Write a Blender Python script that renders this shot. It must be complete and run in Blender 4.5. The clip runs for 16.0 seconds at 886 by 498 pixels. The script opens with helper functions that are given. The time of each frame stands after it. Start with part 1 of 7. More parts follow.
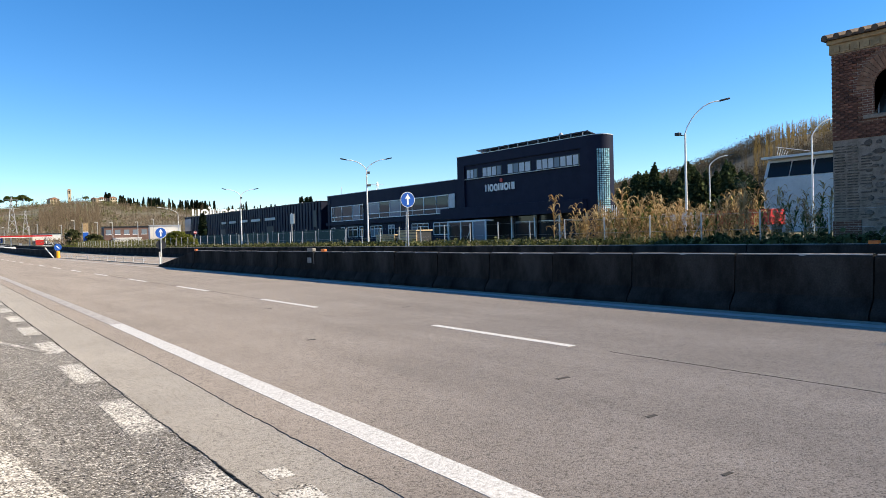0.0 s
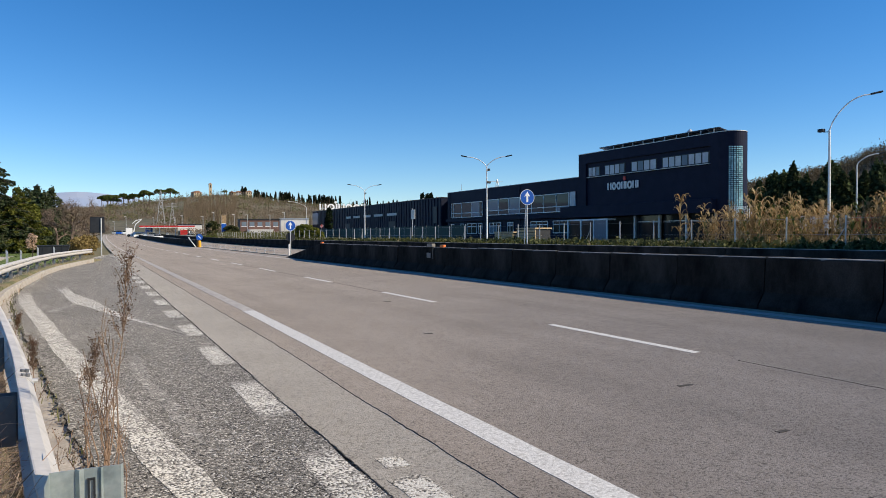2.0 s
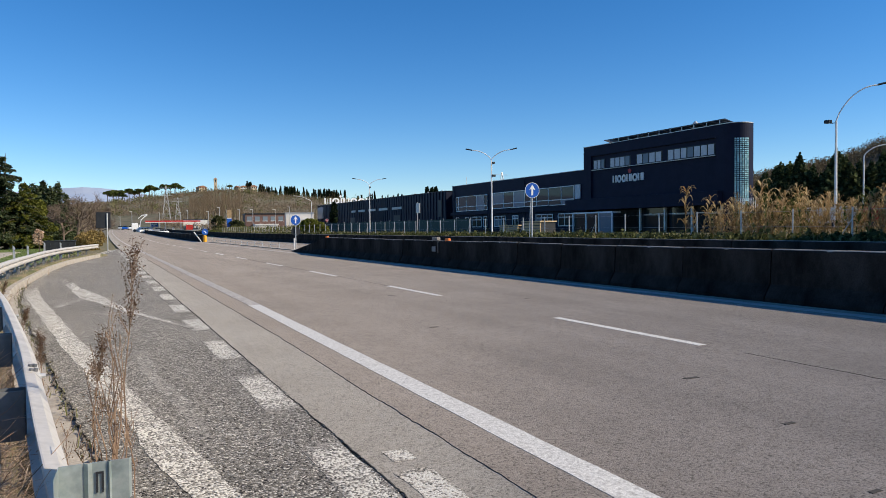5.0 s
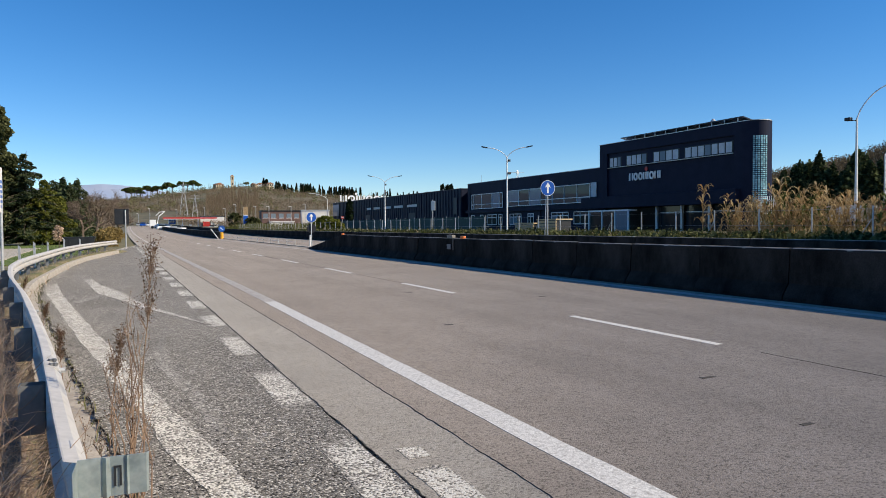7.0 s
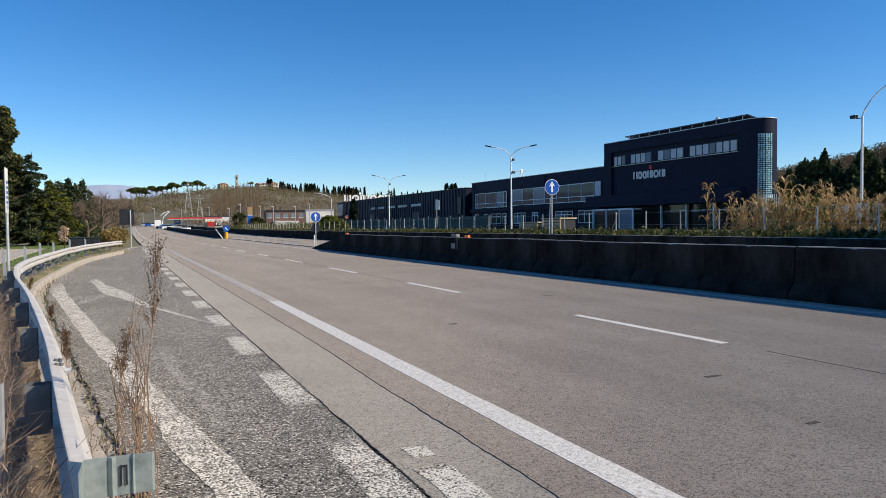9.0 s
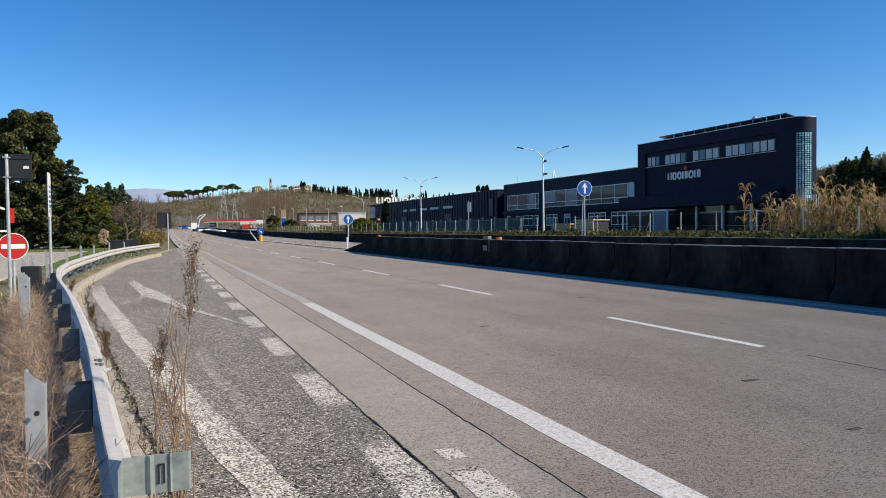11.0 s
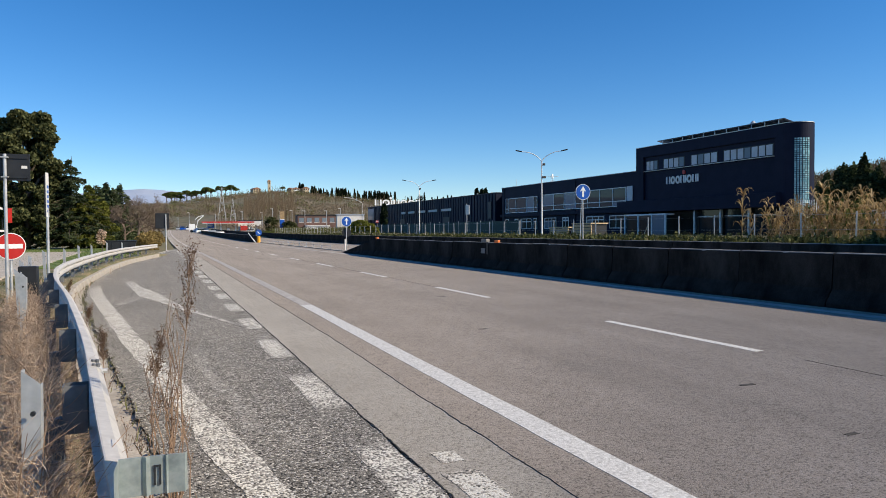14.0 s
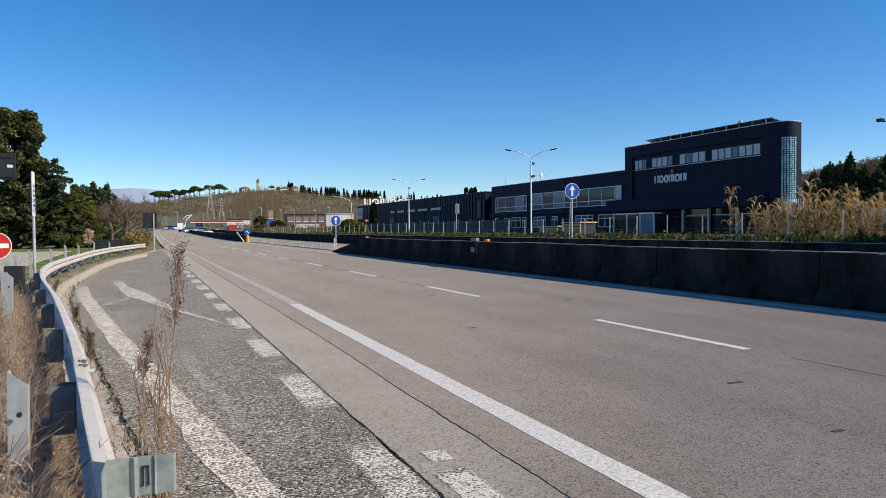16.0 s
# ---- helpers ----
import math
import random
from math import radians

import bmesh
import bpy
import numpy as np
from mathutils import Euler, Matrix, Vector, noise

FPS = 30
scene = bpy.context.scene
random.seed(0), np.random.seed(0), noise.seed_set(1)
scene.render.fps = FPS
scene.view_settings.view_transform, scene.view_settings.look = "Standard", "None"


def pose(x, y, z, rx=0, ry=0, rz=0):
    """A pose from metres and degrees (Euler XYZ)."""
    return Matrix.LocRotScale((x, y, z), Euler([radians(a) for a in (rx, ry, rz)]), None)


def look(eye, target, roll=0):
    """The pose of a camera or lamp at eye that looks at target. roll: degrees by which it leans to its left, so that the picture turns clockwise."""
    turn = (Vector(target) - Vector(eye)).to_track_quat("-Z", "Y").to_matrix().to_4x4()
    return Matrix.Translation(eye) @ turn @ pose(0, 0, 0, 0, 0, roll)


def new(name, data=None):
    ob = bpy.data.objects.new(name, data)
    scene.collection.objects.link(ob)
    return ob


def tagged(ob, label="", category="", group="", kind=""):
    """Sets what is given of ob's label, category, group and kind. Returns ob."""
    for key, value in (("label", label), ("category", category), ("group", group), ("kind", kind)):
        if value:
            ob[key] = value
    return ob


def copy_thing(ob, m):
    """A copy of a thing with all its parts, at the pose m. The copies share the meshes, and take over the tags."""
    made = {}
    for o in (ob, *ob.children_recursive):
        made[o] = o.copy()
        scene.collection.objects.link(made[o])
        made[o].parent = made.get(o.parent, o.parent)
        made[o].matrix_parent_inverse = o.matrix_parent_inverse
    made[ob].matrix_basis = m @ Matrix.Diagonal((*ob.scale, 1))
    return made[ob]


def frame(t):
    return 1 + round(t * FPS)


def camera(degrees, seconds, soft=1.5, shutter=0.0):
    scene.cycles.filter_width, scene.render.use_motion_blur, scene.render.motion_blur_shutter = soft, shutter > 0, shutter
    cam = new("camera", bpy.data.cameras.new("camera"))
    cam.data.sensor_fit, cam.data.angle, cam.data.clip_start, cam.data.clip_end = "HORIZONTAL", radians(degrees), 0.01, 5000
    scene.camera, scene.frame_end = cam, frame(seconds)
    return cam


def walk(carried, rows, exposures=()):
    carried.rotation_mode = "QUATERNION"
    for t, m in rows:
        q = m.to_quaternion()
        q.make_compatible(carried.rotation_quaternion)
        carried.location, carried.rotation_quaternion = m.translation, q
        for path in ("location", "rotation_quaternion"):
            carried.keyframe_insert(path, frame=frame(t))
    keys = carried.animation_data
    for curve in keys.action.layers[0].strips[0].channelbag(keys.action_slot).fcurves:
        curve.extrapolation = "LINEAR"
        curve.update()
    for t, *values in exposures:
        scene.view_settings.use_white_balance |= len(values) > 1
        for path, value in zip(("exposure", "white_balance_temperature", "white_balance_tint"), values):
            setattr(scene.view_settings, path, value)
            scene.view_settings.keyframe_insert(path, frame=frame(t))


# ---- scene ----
cam = camera(64.19, 16.0, soft=0.55)
PATH = [
    (0.0, pose(0, 0, 1.48, 88.883, 0, -35.907) @ pose(0, 0, 0, 0, 0, -1.540)),
    (0.5, pose(0, 0, 1.48, 88.909, 0, -29.166) @ pose(0, 0, 0, 0, 0, -0.994)),
    (1.0, pose(0, 0, 1.48, 88.810, 0, -26.747) @ pose(0, 0, 0, 0, 0, -0.269)),
    (1.5, pose(0, 0, 1.48, 88.776, 0, -26.093) @ pose(0, 0, 0, 0, 0, -0.543)),
    (2.0, pose(0, 0, 1.48, 88.811, 0, -26.340) @ pose(0, 0, 0, 0, 0, -0.298)),
    (2.5, pose(0, 0, 1.48, 88.760, 0, -26.523) @ pose(0, 0, 0, 0, 0, -0.146)),
    (3.0, pose(0, 0, 1.48, 88.711, 0, -26.518) @ pose(0, 0, 0, 0, 0, -0.229)),
    (3.5, pose(0, 0, 1.48, 88.574, 0, -26.204) @ pose(0, 0, 0, 0, 0, -0.459)),
    (4.0, pose(0, 0, 1.48, 88.429, 0, -26.085) @ pose(0, 0, 0, 0, 0, -0.522)),
    (6.5, pose(0, 0, 1.48, 88.162, 0, -25.123) @ pose(0, 0, 0, 0, 0, -0.435)),
    (7.0, pose(0, 0, 1.48, 88.110, 0, -24.701) @ pose(0, 0, 0, 0, 0, -0.394)),
    (7.5, pose(0, 0, 1.48, 88.076, 0, -24.502) @ pose(0, 0, 0, 0, 0, -0.631)),
    (8.0, pose(0, 0, 1.48, 88.061, 0, -24.441) @ pose(0, 0, 0, 0, 0, -0.602)),
    (10.5, pose(0, 0, 1.48, 88.059, 0, -23.707) @ pose(0, 0, 0, 0, 0, -0.632)),
    (11.0, pose(0, 0, 1.48, 88.252, 0, -21.777) @ pose(0, 0, 0, 0, 0, -0.736)),
    (11.5, pose(0, 0, 1.48, 88.491, 0, -19.807) @ pose(0, 0, 0, 0, 0, -0.387)),
    (12.0, pose(0, 0, 1.48, 88.605, 0, -19.888) @ pose(0, 0, 0, 0, 0, -0.210)),
    (12.5, pose(0, 0, 1.48, 88.645, 0, -20.190) @ pose(0, 0, 0, 0, 0, -0.100)),
    (13.0, pose(0, 0, 1.48, 88.598, 0, -20.963) @ pose(0, 0, 0, 0, 0, -0.266)),
    (13.5, pose(0, 0, 1.48, 88.510, 0, -21.644) @ pose(0, 0, 0, 0, 0, -0.273)),
    (14.0, pose(0, 0, 1.48, 88.461, 0, -21.932) @ pose(0, 0, 0, 0, 0, -0.370)),
    (14.5, pose(0, 0, 1.48, 88.450, 0, -22.263) @ pose(0, 0, 0, 0, 0, -0.431)),
    (15.0, pose(0, 0, 1.48, 88.389, 0, -22.481) @ pose(0, 0, 0, 0, 0, -0.346)),
    (15.5, pose(0, 0, 1.48, 88.375, 0, -22.634) @ pose(0, 0, 0, 0, 0, -0.398)),
    (16.0, pose(0, 0, 1.48, 88.379, 0, -22.775) @ pose(0, 0, 0, 0, 0, -0.424)),
]
walk(cam, PATH, exposures=((0, 0.88, 6900, 10), (0.5, 0.60, 6700, 10), (1.0, 0.42, 6560, 10), (1.5, 0.34, 6500, 10), (16, 0.34, 6500, 10)))

# ---- light ----
SUN_DIR = Vector((0.80, -0.60, 0.66)).normalized()      # from the ground towards the sun
world = bpy.data.worlds.new("sky_world")
scene.world = world
world.use_nodes = True
wn = world.node_tree.nodes
wn.clear()
w_out = wn.new("ShaderNodeOutputWorld")
w_bg = wn.new("ShaderNodeBackground")
w_sky = wn.new("ShaderNodeTexSky")
w_sky.sky_type = "NISHITA"
w_sky.sun_disc = False
w_sky.sun_elevation = math.asin(SUN_DIR.z)
w_sky.sun_rotation = math.atan2(SUN_DIR.x, SUN_DIR.y)
w_sky.air_density, w_sky.dust_density, w_sky.ozone_density = 0.85, 0.0, 4.5
w_bg.inputs[1].default_value = 0.112
w_sat = wn.new("ShaderNodeHueSaturation")
w_sat.inputs["Saturation"].default_value = 1.27
w_sat.inputs["Hue"].default_value = 0.503
world.node_tree.links.new(w_sky.outputs[0], w_sat.inputs["Color"])
world.node_tree.links.new(w_sat.outputs[0], w_bg.inputs[0])
world.node_tree.links.new(w_bg.outputs[0], w_out.inputs[0])
sun_data = bpy.data.lights.new("sun", "SUN")
sun_data.energy, sun_data.angle, sun_data.color = 5.0, radians(0.53), (1.0, 0.88, 0.70)
sun = new("sun", sun_data)
sun.matrix_world = look(SUN_DIR * 300, (0, 0, 0))


# ---- materials ----
def mat(name, a, b=None, scale=1.0, rough=0.8, metal=0.0, bump=0.0, bscale=30.0, fine=0.0, fscale=60.0,
        stretch=(1, 1, 1), lo=0.35, hi=0.65, rnd=0.0, spec=0.5, detail=6.0, grit=False):
    """Two colours mixed by a broad noise, a fine noise on the value, a bump, and a shift from piece to piece."""
    m = bpy.data.materials.new(name)
    m.use_nodes = True
    n, ln = m.node_tree.nodes, m.node_tree.links
    bsdf = n["Principled BSDF"]
    bsdf.inputs["Roughness"].default_value = rough
    bsdf.inputs["Metallic"].default_value = metal
    bsdf.inputs["Specular IOR Level"].default_value = spec
    tc = n.new("ShaderNodeTexCoord")
    mp = n.new("ShaderNodeMapping")
    mp.inputs["Scale"].default_value = stretch
    ln.new(tc.outputs["Object"], mp.inputs[0])
    no = n.new("ShaderNodeTexNoise")
    no.inputs["Scale"].default_value, no.inputs["Detail"].default_value = scale, detail
    no.inputs["Roughness"].default_value = 0.62
    ln.new(mp.outputs[0], no.inputs["Vector"])
    ramp = n.new("ShaderNodeValToRGB")
    ramp.color_ramp.elements[0].position, ramp.color_ramp.elements[1].position = lo, hi
    ramp.color_ramp.elements[0].color, ramp.color_ramp.elements[1].color = (*a, 1), (*(b or a), 1)
    ln.new(no.outputs["Fac"], ramp.inputs[0])
    out = ramp.outputs[0]
    if fine or rnd:
        hsv = n.new("ShaderNodeHueSaturation")
        ln.new(out, hsv.inputs["Color"])
        val = None
        if fine:
            nf = n.new("ShaderNodeTexVoronoi" if grit else "ShaderNodeTexNoise")
            nf.inputs["Scale"].default_value = fscale
            ln.new(tc.outputs["Object"], nf.inputs["Vector"])
            mr = n.new("ShaderNodeMapRange")
            mr.inputs[1].default_value, mr.inputs[2].default_value = (0.0, 1.0) if grit else (0.3, 0.7)
            mr.inputs[3].default_value, mr.inputs[4].default_value = 1 - fine, 1 + fine
            ln.new(nf.outputs["Color"], mr.inputs[0])
            val = mr.outputs[0]
        if rnd:
            oi = n.new("ShaderNodeObjectInfo")
            gi = n.new("ShaderNodeNewGeometry")
            ad = n.new("ShaderNodeMath")
            ad.operation = "ADD"
            ln.new(oi.outputs["Random"], ad.inputs[0])
            ln.new(gi.outputs["Random Per Island"], ad.inputs[1])
            mo = n.new("ShaderNodeMath")
            mo.operation = "FRACT"
            ln.new(ad.outputs[0], mo.inputs[0])
            mr2 = n.new("ShaderNodeMapRange")
            mr2.inputs[3].default_value, mr2.inputs[4].default_value = 1 - rnd, 1 + rnd
            ln.new(mo.outputs[0], mr2.inputs[0])
            if val is None:
                val = mr2.outputs[0]
            else:
                mu = n.new("ShaderNodeMath")
                mu.operation = "MULTIPLY"
                ln.new(val, mu.inputs[0])
                ln.new(mr2.outputs[0], mu.inputs[1])
                val = mu.outputs[0]
        ln.new(val, hsv.inputs["Value"])
        out = hsv.outputs[0]
    ln.new(out, bsdf.inputs["Base Color"])
    if bump:
        nb = n.new("ShaderNodeTexNoise")
        nb.inputs["Scale"].default_value, nb.inputs["Detail"].default_value = bscale, 4
        ln.new(tc.outputs["Object"], nb.inputs["Vector"])
        bp = n.new("ShaderNodeBump")
        bp.inputs["Strength"].default_value, bp.inputs["Distance"].default_value = bump, 0.01
        ln.new(nb.outputs["Fac"], bp.inputs["Height"])
        ln.new(bp.outputs[0], bsdf.inputs["Normal"])
    return m


def glass(name, tint, rough=0.03):
    m = bpy.data.materials.new(name)
    m.use_nodes = True
    b = m.node_tree.nodes["Principled BSDF"]
    b.inputs["Base Color"].default_value = (*tint, 1)
    b.inputs["Roughness"].default_value = rough
    b.inputs["Specular IOR Level"].default_value = 0.20
    return m


def asphalt(name, pit, mid, stone, scale, broad=0.12, streak=0.10, bump=0.5):
    """Bound stones: each grain has its own shade between dark pit and pale stone; broad stains and lengthwise wear over it."""
    m = bpy.data.materials.new(name)
    m.use_nodes = True
    n, ln = m.node_tree.nodes, m.node_tree.links
    b = n["Principled BSDF"]
    b.inputs["Roughness"].default_value = 0.9
    b.inputs["Diffuse Roughness"].default_value = 0.85
    b.inputs["Specular IOR Level"].default_value = 0.2
    tc = n.new("ShaderNodeTexCoord")
    grain = n.new("ShaderNodeTexVoronoi")
    grain.inputs["Scale"].default_value = scale
    ln.new(tc.outputs["Object"], grain.inputs["Vector"])
    sep = n.new("ShaderNodeSeparateColor")
    ln.new(grain.outputs["Color"], sep.inputs[0])
    ramp = n.new("ShaderNodeValToRGB")
    cr = ramp.color_ramp
    cr.elements[0].position, cr.elements[0].color = 0.08, (*pit, 1)
    cr.elements[1].position, cr.elements[1].color = 1.0, (*stone, 1)
    cr.elements.new(0.30).color = (*mid, 1)
    cr.elements.new(0.72).color = (*[c * 1.12 for c in mid], 1)
    ln.new(sep.outputs[0], ramp.inputs[0])
    val = None
    for sc, st, amt in ((0.55, (1, 1, 1), broad), (1.4, (1, 0.06, 1), streak), (7.0, (1, 1, 1), broad * 0.8)):
        mp = n.new("ShaderNodeMapping")
        mp.inputs["Scale"].default_value = st
        ln.new(tc.outputs["Object"], mp.inputs[0])
        no = n.new("ShaderNodeTexNoise")
        no.inputs["Scale"].default_value, no.inputs["Detail"].default_value = sc, 4
        ln.new(mp.outputs[0], no.inputs["Vector"])
        mr = n.new("ShaderNodeMapRange")
        mr.inputs[1].default_value, mr.inputs[2].default_value = 0.3, 0.7
        mr.inputs[3].default_value, mr.inputs[4].default_value = 1 - amt, 1 + amt
        ln.new(no.outputs["Fac"], mr.inputs[0])
        if val is None:
            val = mr.outputs[0]
        else:
            mu = n.new("ShaderNodeMath")
            mu.operation = "MULTIPLY"
            ln.new(val, mu.inputs[0])
            ln.new(mr.outputs[0], mu.inputs[1])
            val = mu.outputs[0]
    hsv = n.new("ShaderNodeHueSaturation")
    ln.new(ramp.outputs[0], hsv.inputs["Color"])
    ln.new(val, hsv.inputs["Value"])
    ln.new(hsv.outputs[0], b.inputs["Base Color"])
    bp = n.new("ShaderNodeBump")
    bp.inputs["Strength"].default_value, bp.inputs["Distance"].default_value = bump, 0.008
    bp.invert = True
    ln.new(grain.outputs["Distance"], bp.inputs["Height"])
    ln.new(bp.outputs[0], b.inputs["Normal"])
    return m


M_ASPH = asphalt("road_asphalt", (0.115, 0.100, 0.086), (0.256, 0.221, 0.188), (0.345, 0.304, 0.262), 105, 0.09, 0.09, 0.35)
M_SHOULDER = asphalt("shoulder_asphalt", (0.14, 0.128, 0.112), (0.290, 0.267, 0.234), (0.38, 0.355, 0.315), 110, 0.08, 0.05, 0.35)
M_BAY = asphalt("coarse_bay_asphalt", (0.018, 0.017, 0.016), (0.150, 0.141, 0.127), (0.58, 0.55, 0.50), 84, 0.14, 0.05, 0.9)
M_PAINT = mat("road_paint", (0.36, 0.345, 0.315), (0.60, 0.585, 0.55), 25, 0.75, 0, 0.4, 60, 0.22, 70, lo=0.30, hi=0.52, grit=True)


def worn_paint(name, under, cover, fade=0.0, scale=80):
    """White paint left on the stones' tops: grain by grain, thinner in patches and towards the ends."""
    m = bpy.data.materials.new(name)
    m.use_nodes = True
    n, ln = m.node_tree.nodes, m.node_tree.links
    b = n["Principled BSDF"]
    b.inputs["Roughness"].default_value = 0.9
    b.inputs["Diffuse Roughness"].default_value = 1.0
    tc = n.new("ShaderNodeTexCoord")
    big, grain = n.new("ShaderNodeTexNoise"), n.new("ShaderNodeTexVoronoi")
    big.inputs["Scale"].default_value, big.inputs["Detail"].default_value = 5.0, 6
    grain.inputs["Scale"].default_value = scale
    for node in (big, grain):
        ln.new(tc.outputs["Object"], node.inputs["Vector"])
    cell = n.new("ShaderNodeSeparateColor")
    ln.new(grain.outputs["Color"], cell.inputs[0])
    tot = n.new("ShaderNodeMath")
    tot.operation = "MULTIPLY_ADD"
    tot.inputs[1].default_value = 1.1
    ln.new(big.outputs["Fac"], tot.inputs[0])
    ln.new(cell.outputs[1], tot.inputs[2])
    out = tot.outputs[0]
    sep = n.new("ShaderNodeSeparateXYZ")
    ln.new(tc.outputs["Generated"], sep.inputs[0])
    for k in (0, 1):
        tri = n.new("ShaderNodeMath")
        tri.operation = "PINGPONG"
        tri.inputs[1].default_value = 0.5
        ln.new(sep.outputs[k], tri.inputs[0])
        fall = n.new("ShaderNodeMapRange")
        fall.inputs[2].default_value, fall.inputs[3].default_value, fall.inputs[4].default_value = 0.14, -fade, 0.0
        ln.new(tri.outputs[0], fall.inputs[0])
        both = n.new("ShaderNodeMath")
        ln.new(out, both.inputs[0])
        ln.new(fall.outputs[0], both.inputs[1])
        out = both.outputs[0]
    mr = n.new("ShaderNodeMapRange")
    mr.inputs[1].default_value, mr.inputs[2].default_value = cover - 0.08, cover + 0.08
    ln.new(out, mr.inputs[0])
    ramp = n.new("ShaderNodeValToRGB")
    ramp.color_ramp.elements[0].position, ramp.color_ramp.elements[0].color = 0.08, (*[c * 0.12 for c in under], 1)
    ramp.color_ramp.elements[1].color = (*[c * 2.3 for c in under], 1)
    ramp.color_ramp.elements.new(0.4).color = (*under, 1)
    ln.new(cell.outputs[0], ramp.inputs[0])
    mix = n.new("ShaderNodeMix")
    mix.data_type = "RGBA"
    mix.inputs[7].default_value = (0.58, 0.56, 0.51, 1)
    ln.new(mr.outputs[0], mix.inputs[0])
    ln.new(ramp.outputs[0], mix.inputs[6])
    ln.new(mix.outputs[2], b.inputs["Base Color"])
    bp = n.new("ShaderNodeBump")
    bp.inputs["Strength"].default_value, bp.inputs["Distance"].default_value = 0.6, 0.008
    bp.invert = True
    ln.new(grain.outputs["Distance"], bp.inputs["Height"])
    ln.new(bp.outputs[0], b.inputs["Normal"])
    return m


M_WORN = worn_paint("worn_road_paint", (0.150, 0.141, 0.127), 1.17, 0.20)
M_WORN2 = worn_paint("worn_block_paint", (0.150, 0.141, 0.127), 1.11, 0.42)
M_SCRAP = worn_paint("old_paint_scrap", (0.26, 0.24, 0.21), 0.95, 0.9, 80)
M_GHOST = worn_paint("ghost_of_old_paint", (0.150, 0.141, 0.127), 1.50, 0.2)
M_FADED_SHADED = mat("faded_and_shaded_line_paint", (0.30, 0.275, 0.25), (0.44, 0.41, 0.375), 5, 0.9, 0, 0.4, 60, 0.3, 80)
M_CRACK = mat("tar_crack", (0.02, 0.02, 0.02), (0.05, 0.045, 0.04), 3, 0.95)
# barrier body: the darkness of its shaded side is put into the colour
M_CONC = mat("shade_dark_weathered_concrete", (0.010, 0.0095, 0.009), (0.040, 0.037, 0.034), 1.6, 0.95, 0, 0.5, 25, 0.25, 40, (1, 1, 0.5), rnd=0.12, spec=0.05)
M_KERB = mat("kerb_concrete", (0.34, 0.30, 0.25), (0.48, 0.43, 0.36), 3, 0.95, 0, 0.6, 40, 0.2, 60)
M_SOIL = mat("roadside_soil", (0.09, 0.10, 0.035), (0.22, 0.17, 0.09), 0.9, 0.95, 0, 0.8, 8, 0.35, 14)
# pale tone for sun on the barrier's top rim; also the junction box's grey
M_TOPC = mat("sunlit_rim_and_box_grey", (0.16, 0.15, 0.13), (0.36, 0.33, 0.29), 4, 0.95, 0, 0.6, 30, 0.3, 40, (1, 0.4, 1), rnd=0.2)
M_PLATE = mat("greenish_zinc_plate", (0.26, 0.31, 0.30), (0.40, 0.44, 0.42), 14, 0.42, 0.45, 0.1, 30, 0.15, 30)
M_GALV = mat("galvanised_steel", (0.42, 0.43, 0.43), (0.60, 0.60, 0.585), 5, 0.5, 0.55, 0.08, 30, 0.06, 30)
# dull steel; on the rail's posts and spacers its darkness imitates shade
M_GALVD = mat("dull_and_shade_dark_steel", (0.13, 0.135, 0.14), (0.22, 0.22, 0.215), 5, 0.6, 0.4, 0.08, 30, 0.08, 30)
M_RAIL = mat("dusty_galvanised_rail", (0.52, 0.49, 0.44), (0.66, 0.62, 0.56), 4, 0.6, 0.3, 0.1, 30, 0.08, 30)
M_NAVY = mat("navy_facade_paint", (0.0085, 0.0115, 0.028), (0.012, 0.016, 0.036), 0.8, 0.55, 0, 0.05, 20, 0.06, 8, spec=0.10)
M_NAVY2 = mat("navy_ribbed_sheet", (0.008, 0.011, 0.027), (0.012, 0.017, 0.036), 0.5, 0.5, 0.1, 0, 20, 0.08, 5, spec=0.14)
M_WHITE = mat("white_paint", (0.74, 0.74, 0.73), (0.82, 0.82, 0.80), 3, 0.5, 0, 0.03, 20)
M_OFFW = mat("pale_render", (0.62, 0.60, 0.56), (0.72, 0.70, 0.66), 0.6, 0.85, 0, 0.1, 20, 0.06, 6)
M_GLASS = glass("dark_glass", (0.02, 0.026, 0.03))
M_GLASSL = glass("pale_window_glass", (0.16, 0.20, 0.24), 0.06)
M_BLIND = mat("window_blind", (0.42, 0.45, 0.48), (0.52, 0.55, 0.58), 2, 0.4)
M_DARK = mat("dark_metal", (0.018, 0.019, 0.021), (0.03, 0.032, 0.035), 3, 0.5, 0.3)
M_BLUE = mat("sign_blue", (0.005, 0.075, 0.36), (0.01, 0.09, 0.42), 3, 0.35)
M_RED = mat("sign_red", (0.42, 0.016, 0.012), (0.5, 0.025, 0.018), 3, 0.4)
M_ORANGE = mat("orange_plastic", (0.75, 0.16, 0.02), (0.8, 0.2, 0.03), 3, 0.5)
M_YEL = mat("yellow_plastic", (0.8, 0.33, 0.01), (0.85, 0.4, 0.02), 3, 0.5)
M_HILL = mat("winter_hillside", (0.15, 0.118, 0.075), (0.095, 0.095, 0.048), 0.02, 0.95, 0, 0, 1, 0.45, 0.2)


# ---- building helpers ----
def mesh_of(name, bm, material, smooth=False):
    bmesh.ops.recalc_face_normals(bm, faces=bm.faces)
    me = bpy.data.meshes.new(name)
    bm.to_mesh(me)
    bm.free()
    if smooth:
        for p in me.polygons:
            p.use_smooth = True
    for m in material if isinstance(material, (list, tuple)) else [material]:
        me.materials.append(m)
    return me


